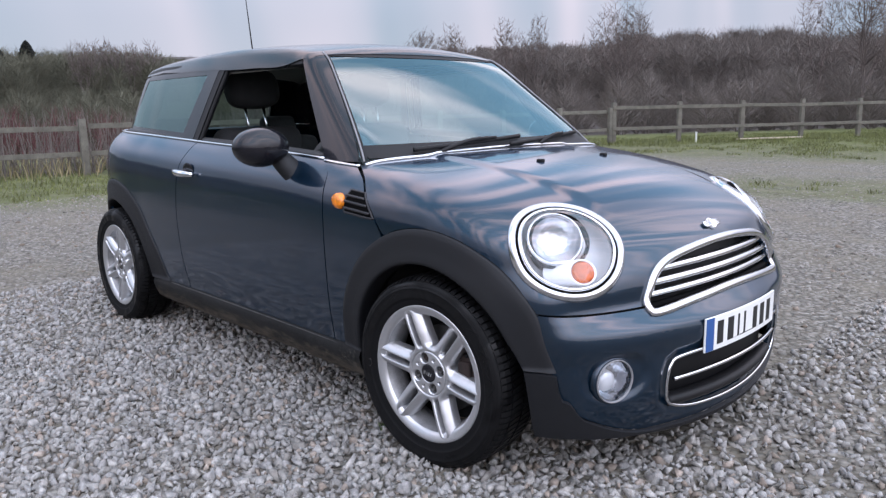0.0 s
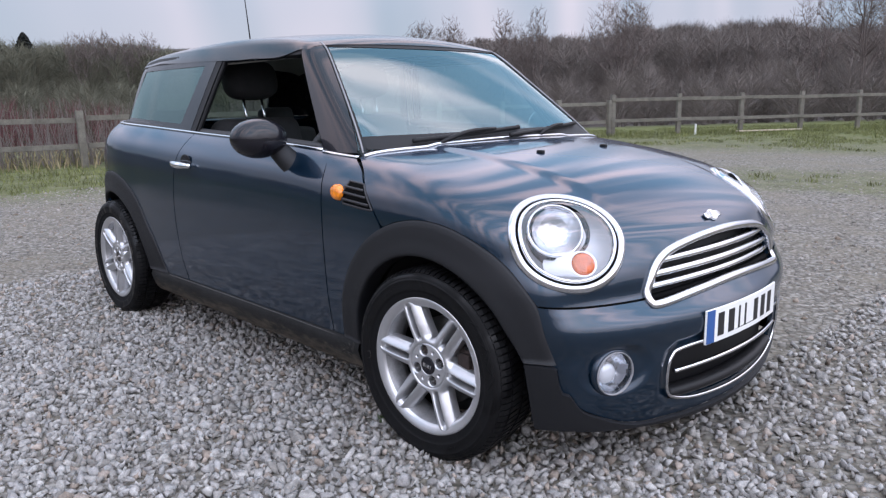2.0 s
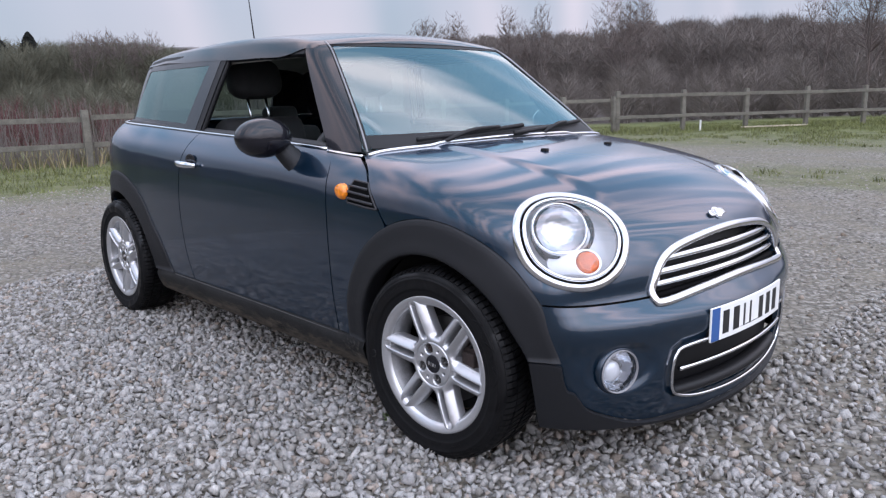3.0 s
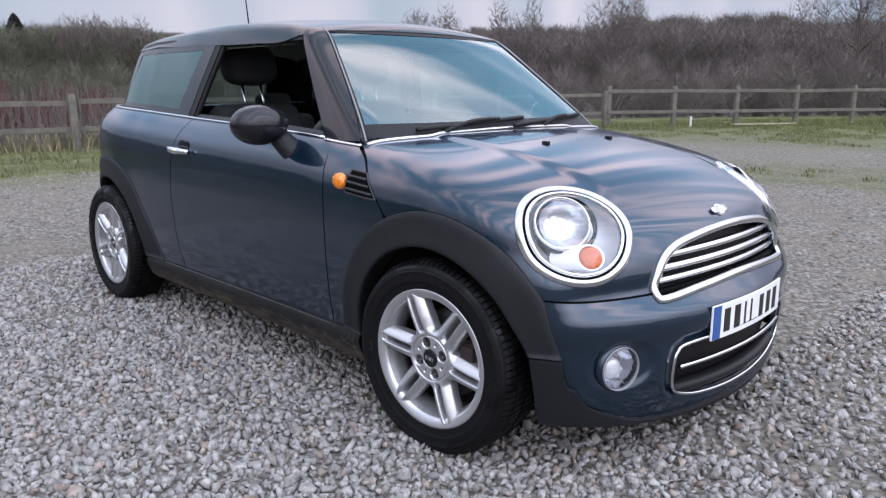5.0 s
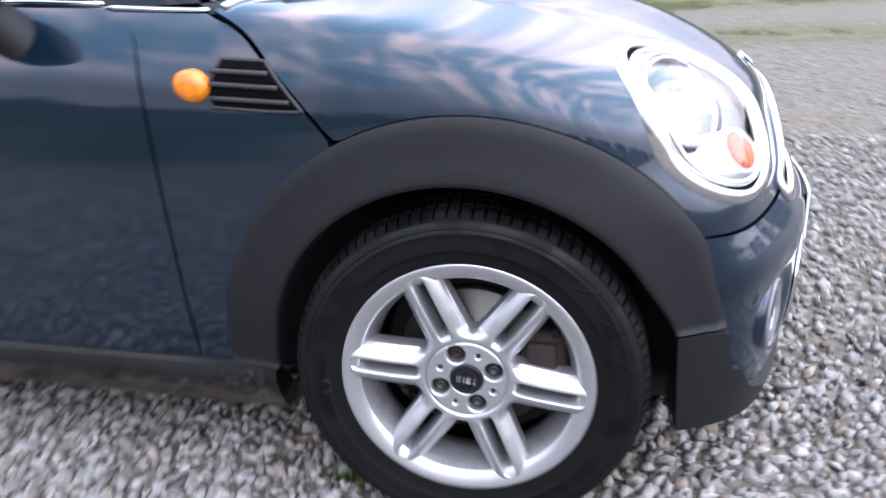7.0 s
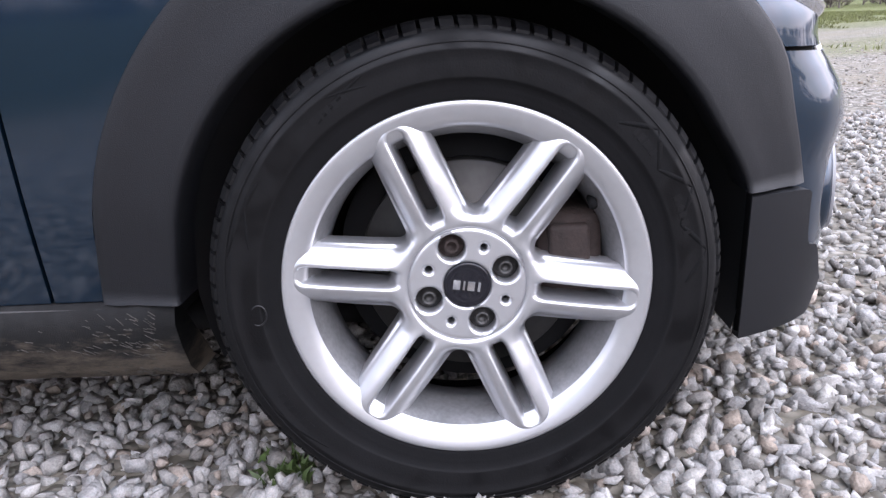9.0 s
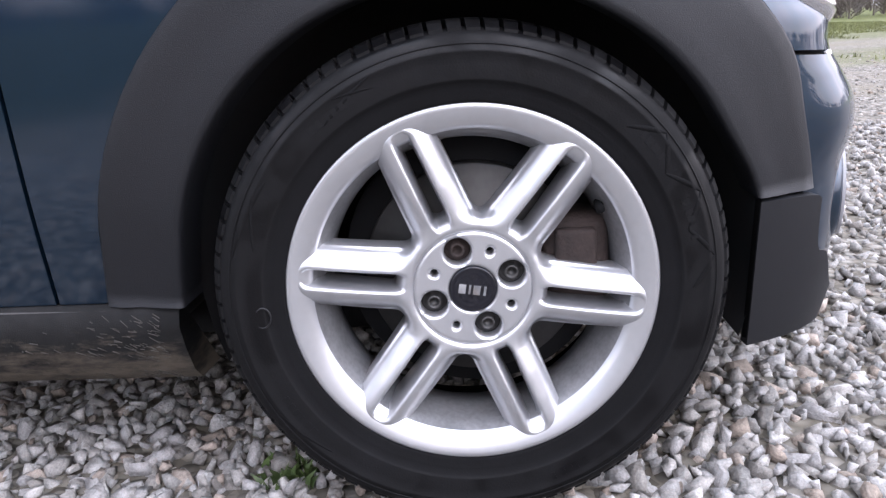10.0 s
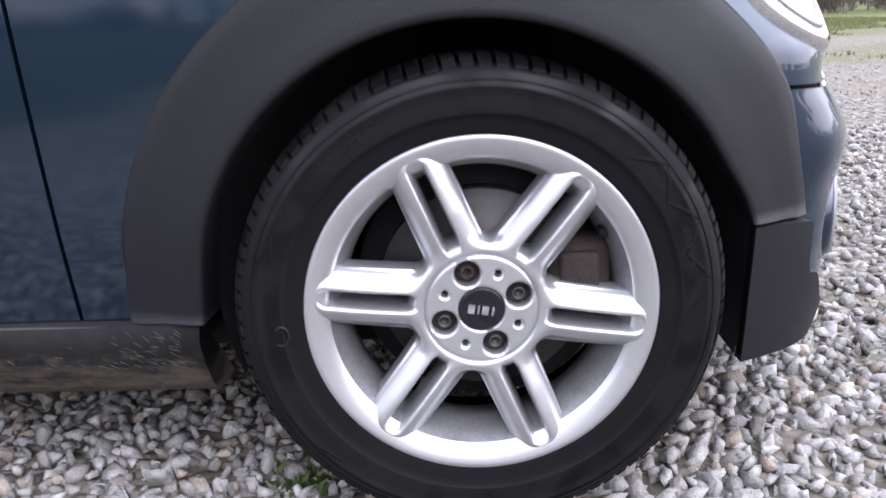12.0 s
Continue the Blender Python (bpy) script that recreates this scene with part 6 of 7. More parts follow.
# door handles
for me, sgn in ((0, 1), (0, -1)):
    hx = np.linspace(-1.690, -1.500, 14)
    hz = np.linspace(0.853, 0.845, 14)
    hp = on_side(hx, hz)
    hp[:, 1] -= 0.012 + 0.026 * np.sin(np.linspace(0.15, math.pi - 0.15, 14))
    dr = doors[0] if sgn > 0 else doors[1]
    m1 = mesh_of("door_handle", *tube(hp, 0.0085 + 0.0045 * np.sin(np.linspace(0, math.pi, 14)), 8, False, 1.2))
    part("door_handle", m1 if sgn > 0 else mirrored(m1, "door_handle"), CHROME, dr, "chrome door handle")
    cc = on_side(np.array([-1.575]), np.array([0.858]))[0]
    a = np.linspace(0, 2 * np.pi, 24, endpoint=False)
    rows = [np.stack([cc[0] + 0.052 * k * np.cos(a), np.full(24, cc[1] - d), cc[2] + 0.036 * k * np.sin(a)], -1) for k, d in ((1.0, 0.0012), (0.9, 0.0022), (0.3, 0.0022))]
    v = np.concatenate(rows)
    m2 = mesh_of("handle_cup", v, [(i * 24 + j, i * 24 + (j + 1) % 24, (i + 1) * 24 + (j + 1) % 24, (i + 1) * 24 + j) for i in range(2) for j in range(24)] + [tuple(48 + j for j in range(24))])
    part("handle_cup", m2 if sgn > 0 else mirrored(m2, "handle_cup"), BLACK_PAINT, dr)

# ---- mirrors ----
n1, n2 = 28, 20
a, b = np.meshgrid(np.linspace(0, 2 * np.pi, n1, endpoint=False), np.linspace(-math.pi / 2, math.pi / 2, n2), indexing="ij")
ex = 0.7
mx = np.sign(np.cos(b)) * np.abs(np.cos(b))**ex
mv = np.stack([0.085 * np.sin(b), 0.108 * mx * np.cos(a), 0.074 * mx * np.sin(a)], -1)
mv[..., 0] = np.where(mv[..., 0] < 0, mv[..., 0] * 0.30, mv[..., 0])
R = np.array(Euler((0, radians(-4), radians(-10))).to_matrix())
mv = mv @ R.T + np.array([-0.850, -0.845, 0.985])
mfaces = [(i * n2 + j, ((i + 1) % n1) * n2 + j, ((i + 1) % n1) * n2 + j + 1, i * n2 + j + 1) for i in range(n1) for j in range(n2 - 1)]
mirrors = pair("door_mirror", mesh_of("door_mirror", mv.reshape(-1, 3), mfaces), BLACK_PAINT, None, "glossy black door mirror housing")
stalk = tube(smooth_line([(-0.835, -0.790, 0.955), (-0.805, -0.765, 0.915), (-0.785, -0.745, 0.885), (-0.775, -0.735, 0.862)], 14), np.linspace(0.036, 0.050, 14), 12, False, 0.9, (1, 0, 0))
for sgn, mi in zip((1, -1), mirrors):
    me = mesh_of("stalk", *stalk)
    part("stalk", me if sgn > 0 else mirrored(me, "stalk"), CLAD, mi, "matt black mirror foot")
    q = np.linspace(0, 2 * np.pi, 28, endpoint=False)
    gl = np.stack([np.full(28, -0.872), -0.845 + 0.094 * np.cos(q), 0.985 + 0.062 * np.sin(q)], -1)
    me = mesh_of("mirror_glass", np.concatenate([gl, gl - np.array([0.004, 0, 0])]), [tuple(range(28)), tuple(range(28, 56))[::-1]] + [(i, (i + 1) % 28, 28 + (i + 1) % 28, 28 + i) for i in range(28)])
    part("mirror_glass", me if sgn > 0 else mirrored(me, "mirror_glass"), CHROME, mi)

# ---- inside ----
tub = bmesh.new()
for a, b in (((-2.75, -0.70, 0.22), (-0.42, 0.70, 0.30)), ((-0.52, -0.66, 0.30), (-0.42, 0.66, 0.90)), ((-2.78, -0.62, 0.30), (-2.70, 0.62, 0.95)),
             ((-2.6, -0.715, 0.25), (-0.62, -0.69, 0.90)), ((-2.6, 0.69, 0.25), (-0.62, 0.715, 0.90))):
    m = bpy.data.meshes.new("t")
    bx = box(a, b, 0.01)
    bx.to_mesh(m)
    bx.free()
    tub.from_mesh(m)
    bpy.data.meshes.remove(m)
part("cabin_floor", tub, INNER, car, "dark cabin lining")
part("engine_bay", box((-0.42, -0.42, 0.16), (0.50, 0.42, 0.66), 0.03), DARK, car)
part("underbody", box((-2.9, -0.60, 0.17), (0.45, 0.60, 0.22), 0.02), DARK, car)
zz = on_top(np.linspace(-1.0, -2.6, 20)[:, None], np.linspace(-0.50, 0.50, 20)[None], upper) - np.array([0, 0, 0.045])
part("headlining", mesh_of("headlining", zz.reshape(-1, 3), [(i * 20 + j, (i + 1) * 20 + j, (i + 1) * 20 + j + 1, i * 20 + j + 1) for i in range(19) for j in range(19)]), LIGHT_TRIM, car, "pale grey headlining")
dash = smooth_line([(-0.46, 0.945), (-0.60, 0.935), (-0.78, 0.92), (-0.85, 0.88), (-0.86, 0.75), (-0.80, 0.60), (-0.6, 0.5)], 20)
yy = np.linspace(-0.64, 0.64, 16)
dv = np.array([[(x, y, z - 0.03 * (y / 0.64)**2) for y in yy] for x, z in dash])
part("dashboard", mesh_of("dashboard", dv.reshape(-1, 3), [(i * 16 + j, (i + 1) * 16 + j, (i + 1) * 16 + j + 1, i * 16 + j + 1) for i in range(19) for j in range(15)]), INNER, car, "black moulded dashboard")


def rounded(a, b, r, seg=4):
    bm = bmesh.new()
    bmesh.ops.create_cube(bm, size=1)
    a, b = Vector(a), Vector(b)
    for v in bm.verts:
        v.co = Vector(((a[i] + b[i]) / 2 + v.co[i] * (b[i] - a[i]) for i in range(3)))
    bmesh.ops.bevel(bm, geom=bm.edges[:], offset=r, segments=seg, affect="EDGES", profile=0.5)
    for f in bm.faces:
        f.smooth = True
    return bm


def cushion(c, half, e=0.62, n=28, m=18):
    """A plump rounded pad."""
    bm = bmesh.new()
    a, b = np.meshgrid(np.linspace(0, 2 * np.pi, n, endpoint=False), np.linspace(-math.pi / 2, math.pi / 2, m), indexing="ij")
    pw = lambda v: np.sign(v) * np.abs(v)**e
    P = np.stack([c[0] + half[0] * pw(np.cos(b)) * pw(np.cos(a)), c[1] + half[1] * pw(np.cos(b)) * pw(np.sin(a)), c[2] + half[2] * pw(np.sin(b))], -1).reshape(-1, 3)
    me = mesh_of("pad", P, [(i * m + j, ((i + 1) % n) * m + j, ((i + 1) % n) * m + j + 1, i * m + j + 1) for i in range(n) for j in range(m - 1)])
    bm.from_mesh(me)
    bmesh.ops.remove_doubles(bm, verts=bm.verts[:], dist=1e-5)
    return bm


def tilt(bm, cx, cz, deg):
    bmesh.ops.rotate(bm, verts=bm.verts[:], cent=(cx, 0, cz), matrix=Matrix.Rotation(radians(deg), 3, "Y"))
    return bm


for y in (-0.36, 0.36):
    seat = part("seat", rounded((-1.55, y - 0.24, 0.32), (-1.05, y + 0.24, 0.52), 0.06), CLOTH, car, "black cloth front seat")
    part("backrest", tilt(rounded((-1.63, y - 0.235, 0.45), (-1.49, y + 0.235, 1.06), 0.06), -1.55, 0.5, -16), CLOTH, seat)
    part("headrest", tilt(cushion((-1.525, y, 1.245), (0.065, 0.14, 0.095)), -1.55, 0.5, -16), CLOTH, seat)
    for d in (-0.05, 0.05):
        rod, rf = tube([(-1.545, y + d, 1.0), (-1.535, y + d, 1.18)], 0.007, 8)
        bm = bmesh.new()
        m = mesh_of("rod", rod, rf)
        bm.from_mesh(m)
        part("headrest_rod", tilt(bm, -1.55, 0.5, -16), CHROME, seat)
bench = part("rear_seat", rounded((-2.45, -0.6, 0.35), (-2.0, 0.6, 0.52), 0.05), CLOTH, car, "black cloth rear seat")
part("backrest", tilt(rounded((-2.55, -0.6, 0.45), (-2.42, 0.6, 0.98), 0.05), -2.45, 0.5, -18), CLOTH, bench)
for y in (-0.35, 0.35):
    part("headrest", tilt(rounded((-2.54, y - 0.12, 0.99), (-2.45, y + 0.12, 1.12), 0.035), -2.45, 0.5, -18), CLOTH, bench)
q = np.linspace(0, 2 * np.pi, 40, endpoint=False)
sw = np.stack([0.065 * np.sin(q) - 0.99, -0.36 + 0.185 * np.cos(q), 0.86 + 0.172 * np.sin(q)], -1)
wheel_in = part("steering_wheel", mesh_of("steering_wheel", *tube(sw, 0.016, 8, True, 1.0, (1, 0, 0.3))), INNER, car, "black padded steering wheel")
part("boss", rounded((-0.99, -0.44, 0.80), (-0.90, -0.28, 0.92), 0.03), INNER, wheel_in)
# pale inner trims of the pillars
for s in (-1, 1):
    z4 = np.linspace(0.97, 1.275, 12)
    x5 = np.linspace(-1.57, -1.02, 16)
    pt = np.concatenate([on_side(-1.605 + (z4 - 1.3) * 0.29, z4, upper), on_side(x5, np.full(16, 1.292), upper)])
    pt[:, 1] += 0.034
    me = mesh_of("pillar_lining", *tube(pt, np.r_[np.linspace(0.017, 0.014, 12), np.linspace(0.010, 0.006, 16)], 8, False, 0.7))
    part("pillar_lining", me if s < 0 else mirrored(me, "pillar_lining"), LIGHT_TRIM, car)

# ---- wheels ----
def smooth_min(a, b, k):
    h = np.clip(0.5 + 0.5 * (b - a) / k, 0, 1)
    return b * (1 - h) + a * h - k * h * (1 - h)


def seg_dist(u, v, a, b):
    a, b = np.array(a), np.array(b)
    e = b - a
    t = np.clip(((u - a[0]) * e[0] + (v - a[1]) * e[1]) / (e @ e), 0, 1)
    return np.hypot(u - a[0] - t * e[0], v - a[1] - t * e[1])


BOLT_ANG = [radians(19 + 8.5 + 90 * k) for k in range(4)]     # against the first spoke


def alloy_dist(u, v):
    """Below zero on the metal of the wheel's face; spokes every 60 degrees from the u axis."""
    r, t = np.hypot(u, v), np.arctan2(v, u)
    d = r - 0.0905
    ts = (t + math.pi / 6) % (math.pi / 3) - math.pi / 6
    a, b = r * np.cos(ts), r * np.sin(ts)
    bb = np.abs(b)
    prong = seg_dist(a, bb, (0.070, 0.0245), (0.188, 0.0220)) - (0.0156 - 0.0002 * np.clip((a - 0.08) / 0.11, 0, 1))
    tip = seg_dist(a, bb, (0.2065, 0.0), (0.2015, 0.0125)) - 0.0104
    web = seg_dist(a, bb, (0.060, 0.0), (0.070, 0.0)) - 0.018
    d = smooth_min(smooth_min(smooth_min(d, prong, 0.009), tip, 0.014), web, 0.010)
    for q in BOLT_ANG:
        d = np.maximum(d, 0.0160 - np.hypot(u - 0.05 * math.cos(q), v - 0.05 * math.sin(q)))
        q2 = q + math.pi / 4
        d = np.maximum(d, 0.0043 - np.hypot(u - 0.0505 * math.cos(q2), v - 0.0505 * math.sin(q2)))
    return np.maximum(d, 0.0275 - r)


def alloy_height(u, v, d):
    """How far the face stands out from the rim's lip."""
    r, t = np.hypot(u, v), np.arctan2(v, u)
    ts = (t + math.pi / 6) % (math.pi / 3) - math.pi / 6
    a, b = r * np.cos(ts), np.abs(r * np.sin(ts))
    arch = np.interp(r, [0, 0.06, 0.072, 0.082, 0.10, 0.13, 0.165, 0.185, 0.200, 0.2085, 0.217], [-0.0115, -0.0115, -0.0112, -0.0100, -0.0070, -0.0035, -0.0015, -0.0012, -0.0014, -0.0022, -0.0060])
    groove = -0.0035 * np.exp(-((r - 0.0715) / 0.0016)**2)
    small = np.clip(1 + d / 0.004, 0, 1)                 # one at the rim of the metal, zero well inside
    # each twin spoke is a loop: a crest round its slot, steep towards the slot and sloping gently away on the outer side
    dx, dy = a - 0.1945, b - 0.0020
    loop = np.minimum(np.maximum(dx, dy), 0) + np.hypot(np.maximum(dx, 0), np.maximum(dy, 0)) - 0.0115
    slope = np.where(loop > 0, 0.0150 * np.clip(loop / 0.0205, 0, 1.1)**1.7, 0.0110 * np.clip(-loop / 0.0075, 0, 1)**1.5 + 0.010 * np.clip((-loop - 0.003) / 0.004, 0, 1) * np.clip((0.203 - a) / 0.03, 0, 1))
    root = np.clip((r - 0.078) / 0.022, 0, 1)
    root = root * root * (3 - 2 * root)
    edge = np.clip(1 + d / 0.006, 0, 1)
    h = arch + groove - slope * root - np.where(r > 0.078, (0.0035 + 0.006 * (1 - root)) * edge**2.2, 0.0045 * small**2.2)
    return h


NR, NT = 92, 112                                       # one sixth of the face
rr = np.linspace(0.0280, 0.2165, NR)
tt = np.linspace(-math.pi / 6, math.pi / 6, NT)


def face_mesh():
    verts, faces, off = [], [], 0
    for k in range(6):
        Rg, Tg = np.meshgrid(rr, tt + k * math.pi / 3, indexing="ij")
        u, v = (Rg * np.cos(Tg)).ravel(), (Rg * np.sin(Tg)).ravel()
        d0 = alloy_dist(u, v)
        solid = d0 < -1e-4
        idx = np.arange(NR * NT).reshape(NR, NT)
        quads = np.stack([idx[:-1, :-1], idx[1:, :-1], idx[1:, 1:], idx[:-1, 1:]], -1).reshape(-1, 4)
        quads = quads[solid[quads].any(1)]
        out = np.zeros(len(u), bool)
        out[quads.ravel()] = True
        out &= ~solid
        for _ in range(4):                               # draw loose corners on to the metal's edge
            e = 2e-4
            d = alloy_dist(u, v)
            gu, gv = (alloy_dist(u + e, v) - alloy_dist(u - e, v)) / (2 * e), (alloy_dist(u, v + e) - alloy_dist(u, v - e)) / (2 * e)
            gg = gu * gu + gv * gv + 1e-6
            u, v = np.where(out, u - d * gu / gg, u), np.where(out, v - d * gv / gg, v)
        d = np.minimum(alloy_dist(u, v), 0)
        h = alloy_height(u, v, d)
        verts.append(np.stack([u, -h, v], -1))
        faces += [tuple(q + off) for q in quads]
        off += NR * NT
    V = np.concatenate(verts)
    bm = bmesh.new()
    bm.from_mesh(mesh_of("face", V, faces))
    bmesh.ops.delete(bm, geom=[x for x in bm.verts if not x.link_faces], context="VERTS")
    bmesh.ops.remove_doubles(bm, verts=bm.verts[:], dist=6e-5)
    rim_edges = [e for e in bm.edges if len(e.link_faces) == 1]
    r = bmesh.ops.extrude_edge_only(bm, edges=rim_edges)
    nv = [x for x in r["geom"] if isinstance(x, bmesh.types.BMVert)]
    for x in nv:
        rad = math.hypot(x.co.x, x.co.z)
        x.co.y += 0.030 if rad > 0.078 else 0.016
    bmesh.ops.recalc_face_normals(bm, faces=bm.faces[:])
    for f in bm.faces:
        f.smooth = True
    for e in bm.edges:
        e.smooth = not (len(e.link_faces) == 2 and e.calc_face_angle(0) > radians(50))
    return bm


def make_wheel():
    """A wheel about its own axis: the rim's lip at y = 0, outwards to -y."""
    bm = face_mesh()
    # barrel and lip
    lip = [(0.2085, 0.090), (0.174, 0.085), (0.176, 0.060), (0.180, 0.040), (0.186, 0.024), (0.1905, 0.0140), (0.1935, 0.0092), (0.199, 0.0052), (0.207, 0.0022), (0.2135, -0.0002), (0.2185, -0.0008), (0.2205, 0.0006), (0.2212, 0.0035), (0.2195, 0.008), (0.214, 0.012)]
    barrel = part("wheel", bm, ALLOY, car, "silver alloy wheel with six twin spokes")
    part("rim", mesh_of("rim", *lathe(lip[5:], 144)), ALLOY, barrel, "silver rim")
    # dusty inner barrel; the shade behind the spokes is also put into its colour
    part("rim_well", mesh_of("rim_well", *lathe(lip[:6], 144)), DUSTY_SHADE_ALLOY, barrel, "dusty inner side of the rim, coloured darker as if shaded")
    # tyre
    prof = [(0.214, 0.016), (0.2165, 0.008), (0.2200, 0.0015), (0.2245, -0.0015), (0.2265, -0.0012), (0.232, -0.0040), (0.2345, -0.0040), (0.2440, -0.0068), (0.2450, -0.0086), (0.247, -0.0088), (0.262, -0.0105), (0.273, -0.0102), (0.2745, -0.0110), (0.277, -0.0110), (0.2785, -0.0098), (0.284, -0.0080), (0.2905, -0.0052), (0.2955, -0.0004)]
    prof += [(0.2985, 0.0075), (0.3000, 0.018), (0.3010, 0.030), (0.3010, 0.165), (0.2955, 0.186), (0.28, 0.196), (0.25, 0.198), (0.215, 0.185)]
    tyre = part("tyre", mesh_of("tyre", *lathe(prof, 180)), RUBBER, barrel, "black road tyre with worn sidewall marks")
    # tread blocks: shoulder lugs and two ribs, set off by grooves
    pieces = []
    n = 92
    for k in range(n):
        a0, a1 = 2 * math.pi * (k + 0.13) / n, 2 * math.pi * (k + 0.87) / n
        for (y0, r0, y1, r1, sk) in ((0.0015, 0.2995, 0.015, 0.3070, 0.006), (0.015, 0.3070, 0.036, 0.3100, 0.006), (0.041, 0.3103, 0.088, 0.3108, 0.016), (0.096, 0.3108, 0.142, 0.3103, 0.016), (0.148, 0.3095, 0.180, 0.303, 0.006)):
            v = []
            for (y, r) in ((y0, r0), (y1, r1)):
                s = sk * (y - y0) / 0.03
                for a in (a0 + s, a1 + s):
                    for base in (0.0, 0.016):
                        q = r - base
                        v.append((q * math.cos(a), y, q * math.sin(a)))
            pieces.append((v, [(0, 2, 6, 4), (1, 5, 7, 3), (0, 1, 3, 2), (4, 6, 7, 5), (0, 4, 5, 1), (2, 3, 7, 6)]))
    part("tread", mesh_of("tread", *joined(*pieces), smooth=False), RUBBER, tyre)
    # moulded ridges and a small oval stamp on the sidewall
    for r, y, w in ((0.2835, -0.0081, 0.0012),):
        q = np.linspace(0, 2 * np.pi, 120, endpoint=False)
        part("sidewall_ridge", mesh_of("sidewall_ridge", *tube(np.stack([r * np.cos(q), np.full(120, y), r * np.sin(q)], -1), w, 6, True, 1.0, (0, 1, 0))), RUBBER, tyre)
    # worn raised characters, too shallow to make out
    marks = []
    for a0, count in ((0.35, 5), (0.75, 4), (2.2, 6), (3.75, 6), (5.2, 5)):
        for k in range(count):
            a, w = a0 + k * 0.040, 0.026 if k % 3 else 0.016
            v = [(r * math.cos(t), y, r * math.sin(t)) for y in (-0.0107, -0.004) for r, t in ((0.2575, a), (0.2575, a + w), (0.2665, a + w), (0.2665, a))]
            marks.append((v, [(3, 2, 1, 0), (0, 1, 5, 4), (1, 2, 6, 5), (2, 3, 7, 6), (3, 0, 4, 7)]))
    tagged(part("sidewall_relief", mesh_of("sidewall_relief", *joined(*marks), smooth=False), RUBBER, tyre), kind="stuff")
    # slanting scuffs and a row of chevrons pressed into the sidewall
    strokes = [((0.257, 2.36), (0.2745, 2.10), 0.0022), ((0.262, 2.10), (0.2735, 2.27), 0.0016), ((0.282, 3.07), (0.270, 2.71), 0.0032), ((0.258, 3.02), (0.276, 2.80), 0.0018), ((0.268, 4.1), (0.280, 3.8), 0.002)]
    strokes += [((0.256 + 0.026 * (k % 2), 0.96 - 0.14 * k), (0.282 - 0.026 * (k % 2), 0.82 - 0.14 * k), 0.0030) for k in range(6)]
    sheets = []
    for (r0, b0), (r1, b1), w in strokes:
        s = np.linspace(0, 1, 14)
        rs, bs = r0 + (r1 - r0) * s, b0 + (b1 - b0) * s
        c = np.stack([rs * np.cos(bs), rs * np.sin(bs)], -1)
        d = np.gradient(c, axis=0)
        d = np.stack([-d[:, 1], d[:, 0]], -1) / np.linalg.norm(d, axis=1)[:, None]
        w = w * np.sin(np.pi * np.clip(0.08 + 0.84 * s, 0, 1))**0.7
        v = []
        for side in (-1, 1):
            q = c + side * w[:, None] * d
            y = np.interp(np.hypot(q[:, 0], q[:, 1]), [a for a, _ in prof[:18]], [b for _, b in prof[:18]])
            for lift in (0.0002, -0.0015):
                v.append(np.stack([q[:, 0], y - lift, q[:, 1]], -1))
        n = len(s)
        f = [(a * n + i, a * n + i + 1, b * n + i + 1, b * n + i) for a, b in ((2, 0), (0, 1), (3, 2)) for i in range(n - 1)]
        sheets.append((np.concatenate(v), f))
    tagged(part("sidewall_scuff", mesh_of("sidewall_scuff", *joined(*sheets)), RUBBER_DULL, tyre, "dull slanting scuffs on the sidewall"), kind="stuff")
    sc = np.array([0.249 * math.cos(math.pi + 0.20), -0.0088, 0.249 * math.sin(math.pi + 0.20)])
    q = np.linspace(0, 2 * np.pi, 24, endpoint=False)
    part("sidewall_stamp", mesh_of("sidewall_stamp", *tube(sc + np.stack([0.0095 * np.cos(q), 0 * q, 0.0125 * np.sin(q)], -1), 0.0011, 6, True, 1.0, (0, 1, 0))), RUBBER_MARK, tyre)
    # bolts and cap
    for q in BOLT_ANG:
        c = np.array([0.05 * math.cos(q), 0, 0.05 * math.sin(q)])
        v, f = lathe([(0.0158, 0.029), (0.0135, 0.0275), (0.0105, 0.027), (0.0092, 0.019), (0.0078, 0.0175), (0.0060, 0.0175), (0.0055, 0.023), (0.0005, 0.024)], 18)
        part("wheel_bolt", mesh_of("wheel_bolt", v + c, f), RUST if q == BOLT_ANG[1] else DULL_STEEL, barrel, "worn steel wheel bolt")
    # disc behind the bolt holes; its dark colour stands in for their shade
    part("bolt_seat", mesh_of("bolt_seat", *lathe([(0.030, 0.030), (0.078, 0.029)], 48)), DARK, barrel)
    cap = part("centre_cap", mesh_of("centre_cap", *lathe([(0.0290, 0.020), (0.0285, 0.0125), (0.0270, 0.0108), (0.0255, 0.0110), (0.014, 0.0102), (0.0005, 0.0100)], 48)), BLACK_PAINT, barrel, "black centre cap with silver marks")
    for k, (x0, wb) in enumerate(((-0.0175, 0.0085), (-0.0055, 0.0025), (0.0, 0.0085), (0.0125, 0.0030))):
        m = box((x0, 0.0085, -0.0058), (x0 + wb, 0.0105, 0.0058))
        bmesh.ops.rotate(m, verts=m.verts[:], cent=(0, 0, 0), matrix=Matrix.Rotation(radians(10 - 8.5), 3, "Y"))
        part("cap_mark", m, CHROME, cap)
    # valve
    vp = np.array([(0.180 * math.cos(0.52 + 0.148), 0.045, 0.180 * math.sin(0.52 + 0.148)), (0.176 * math.cos(0.52 + 0.148), 0.016, 0.176 * math.sin(0.52 + 0.148))])
    part("valve", mesh_of("valve", *tube(vp, 0.0055, 10, False, 1.0, (1, 0, 0))), RUBBER, barrel)
    return barrel


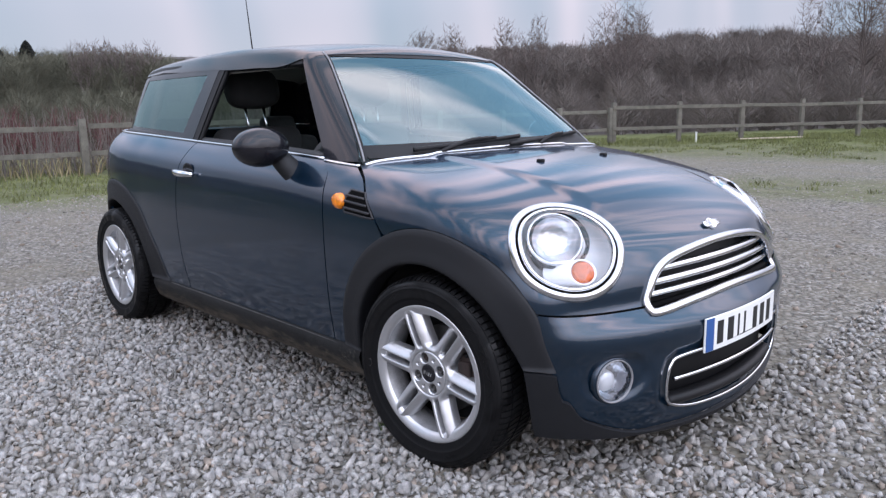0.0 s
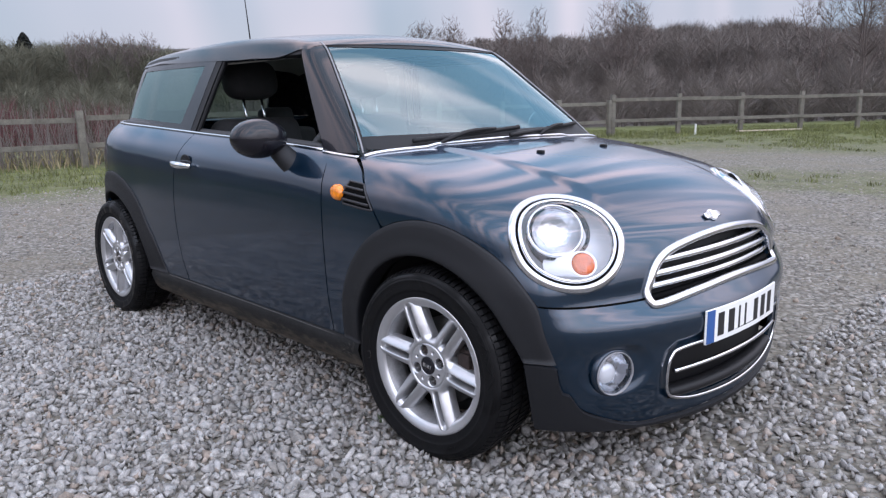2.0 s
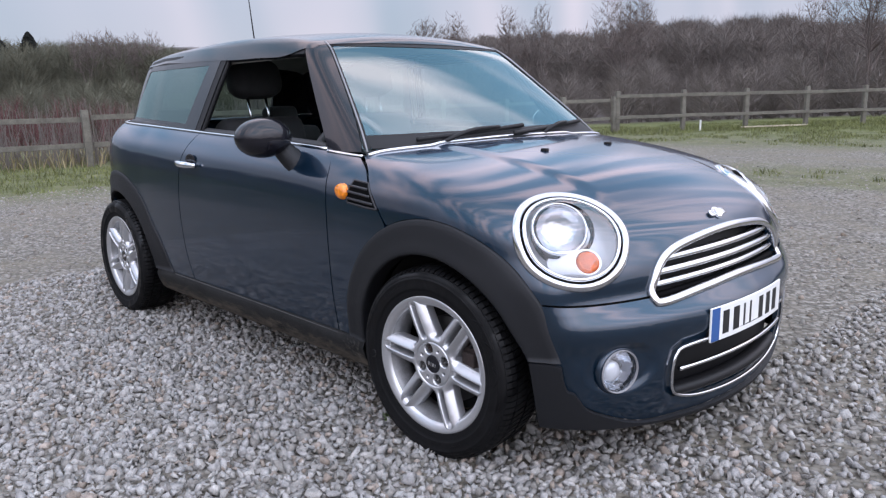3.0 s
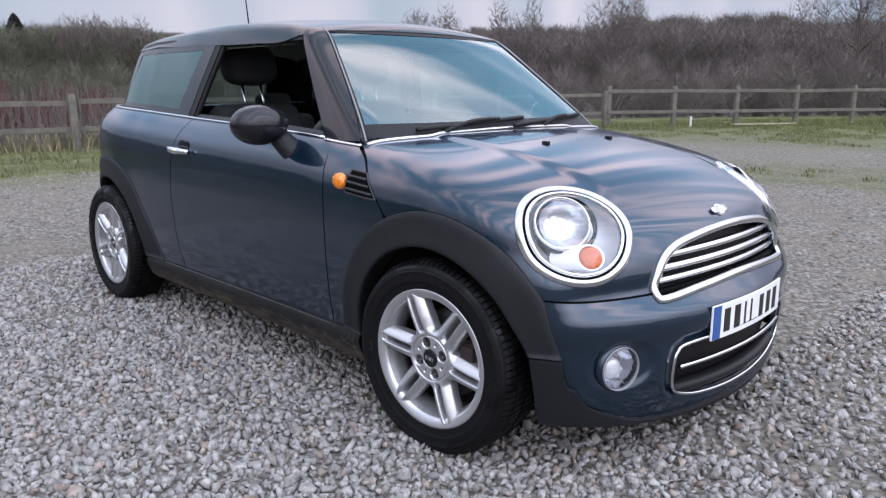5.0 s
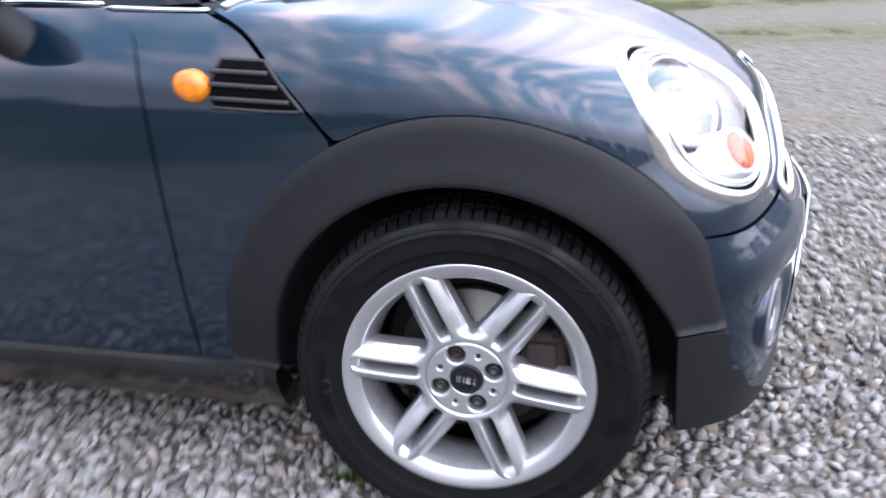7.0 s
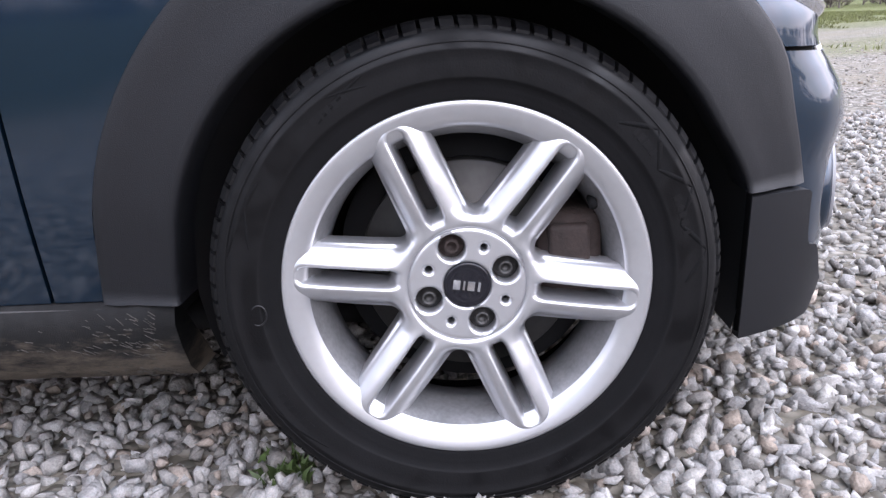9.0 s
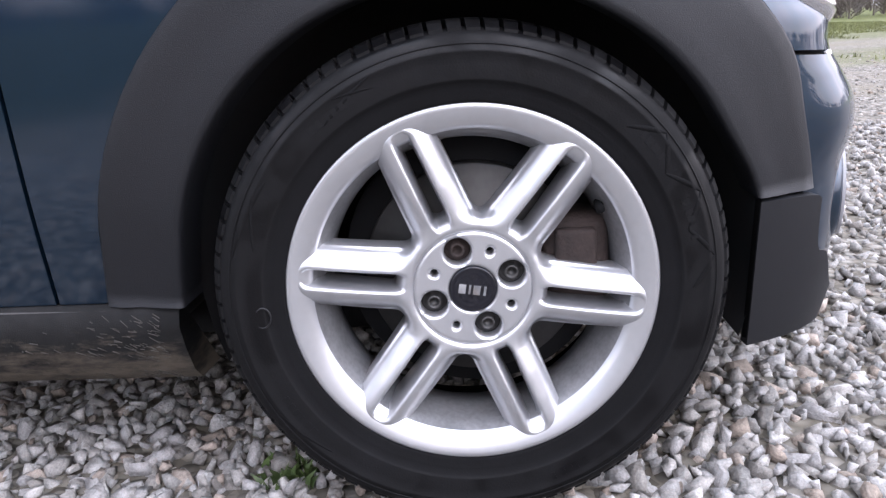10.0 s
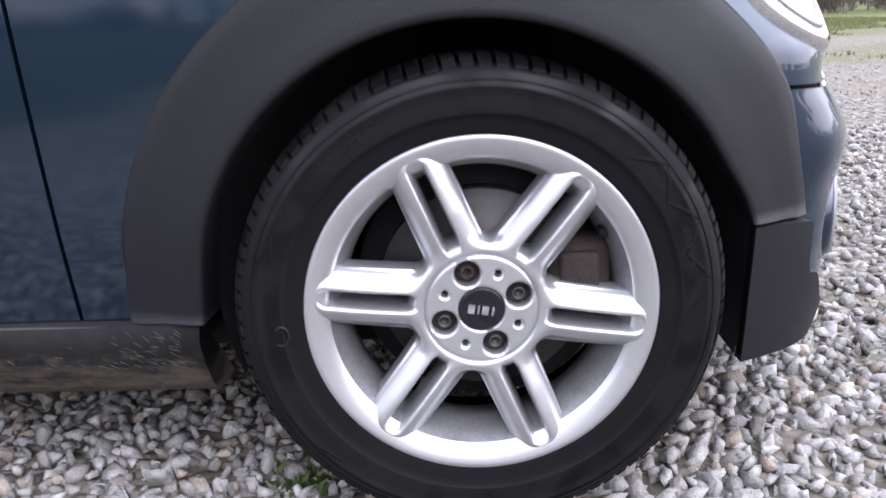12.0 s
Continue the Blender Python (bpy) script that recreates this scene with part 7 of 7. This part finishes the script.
def brakes(x, y, sign):
    """Disc, hub and caliper behind a wheel; they don't turn with it."""
    v, f = lathe([(0.05, 0.072), (0.072, 0.070), (0.073, 0.085), (0.138, 0.086), (0.140, 0.090), (0.140, 0.108), (0.06, 0.11)], 72)
    d = part("brake_disc", mesh_of("brake_disc", v, f), STEEL, car, "worn steel brake disc")
    c = part("caliper", rounded((0.085, 0.055, -0.06), (0.168, 0.13, 0.075), 0.018), RUST, d, "rusty brake caliper")
    part("dust_shield", mesh_of("dust_shield", *lathe([(0.02, 0.125), (0.172, 0.12), (0.174, 0.135)], 40)), DARK, d)
    part("caliper_body", rounded((0.100, 0.04, 0.010), (0.150, 0.06, 0.060), 0.006), RUST, c)
    d.matrix_basis = pose(x, y, 0.302, 0, 0, 0 if sign > 0 else 180)
    return d


LIP_Y, STEER = -0.809, 4.0
wheel = make_wheel()
wheel.matrix_basis = pose(0, LIP_Y, 0.302, 0, 8.5, STEER)


def copy_part(ob, m):
    """A copy of a part with its own parts, under the same thing."""
    made = {}
    for o in (ob, *ob.children_recursive):
        made[o] = o.copy()
        scene.collection.objects.link(made[o])
        made[o].parent = made.get(o.parent, o.parent)
    made[ob].matrix_basis = m
    return made[ob]


copy_part(wheel, pose(-2.467, -0.824, 0.302, 0, -22, 0))
copy_part(wheel, pose(0, -LIP_Y, 0.302, 0, 8.5, 180 + STEER))
copy_part(wheel, pose(-2.467, 0.824, 0.302, 0, 20, 180))
for x, y, s in ((0, LIP_Y, 1), (-2.467, -0.824, 1), (0, -LIP_Y, -1), (-2.467, 0.824, -1)):
    brakes(x, y, s)
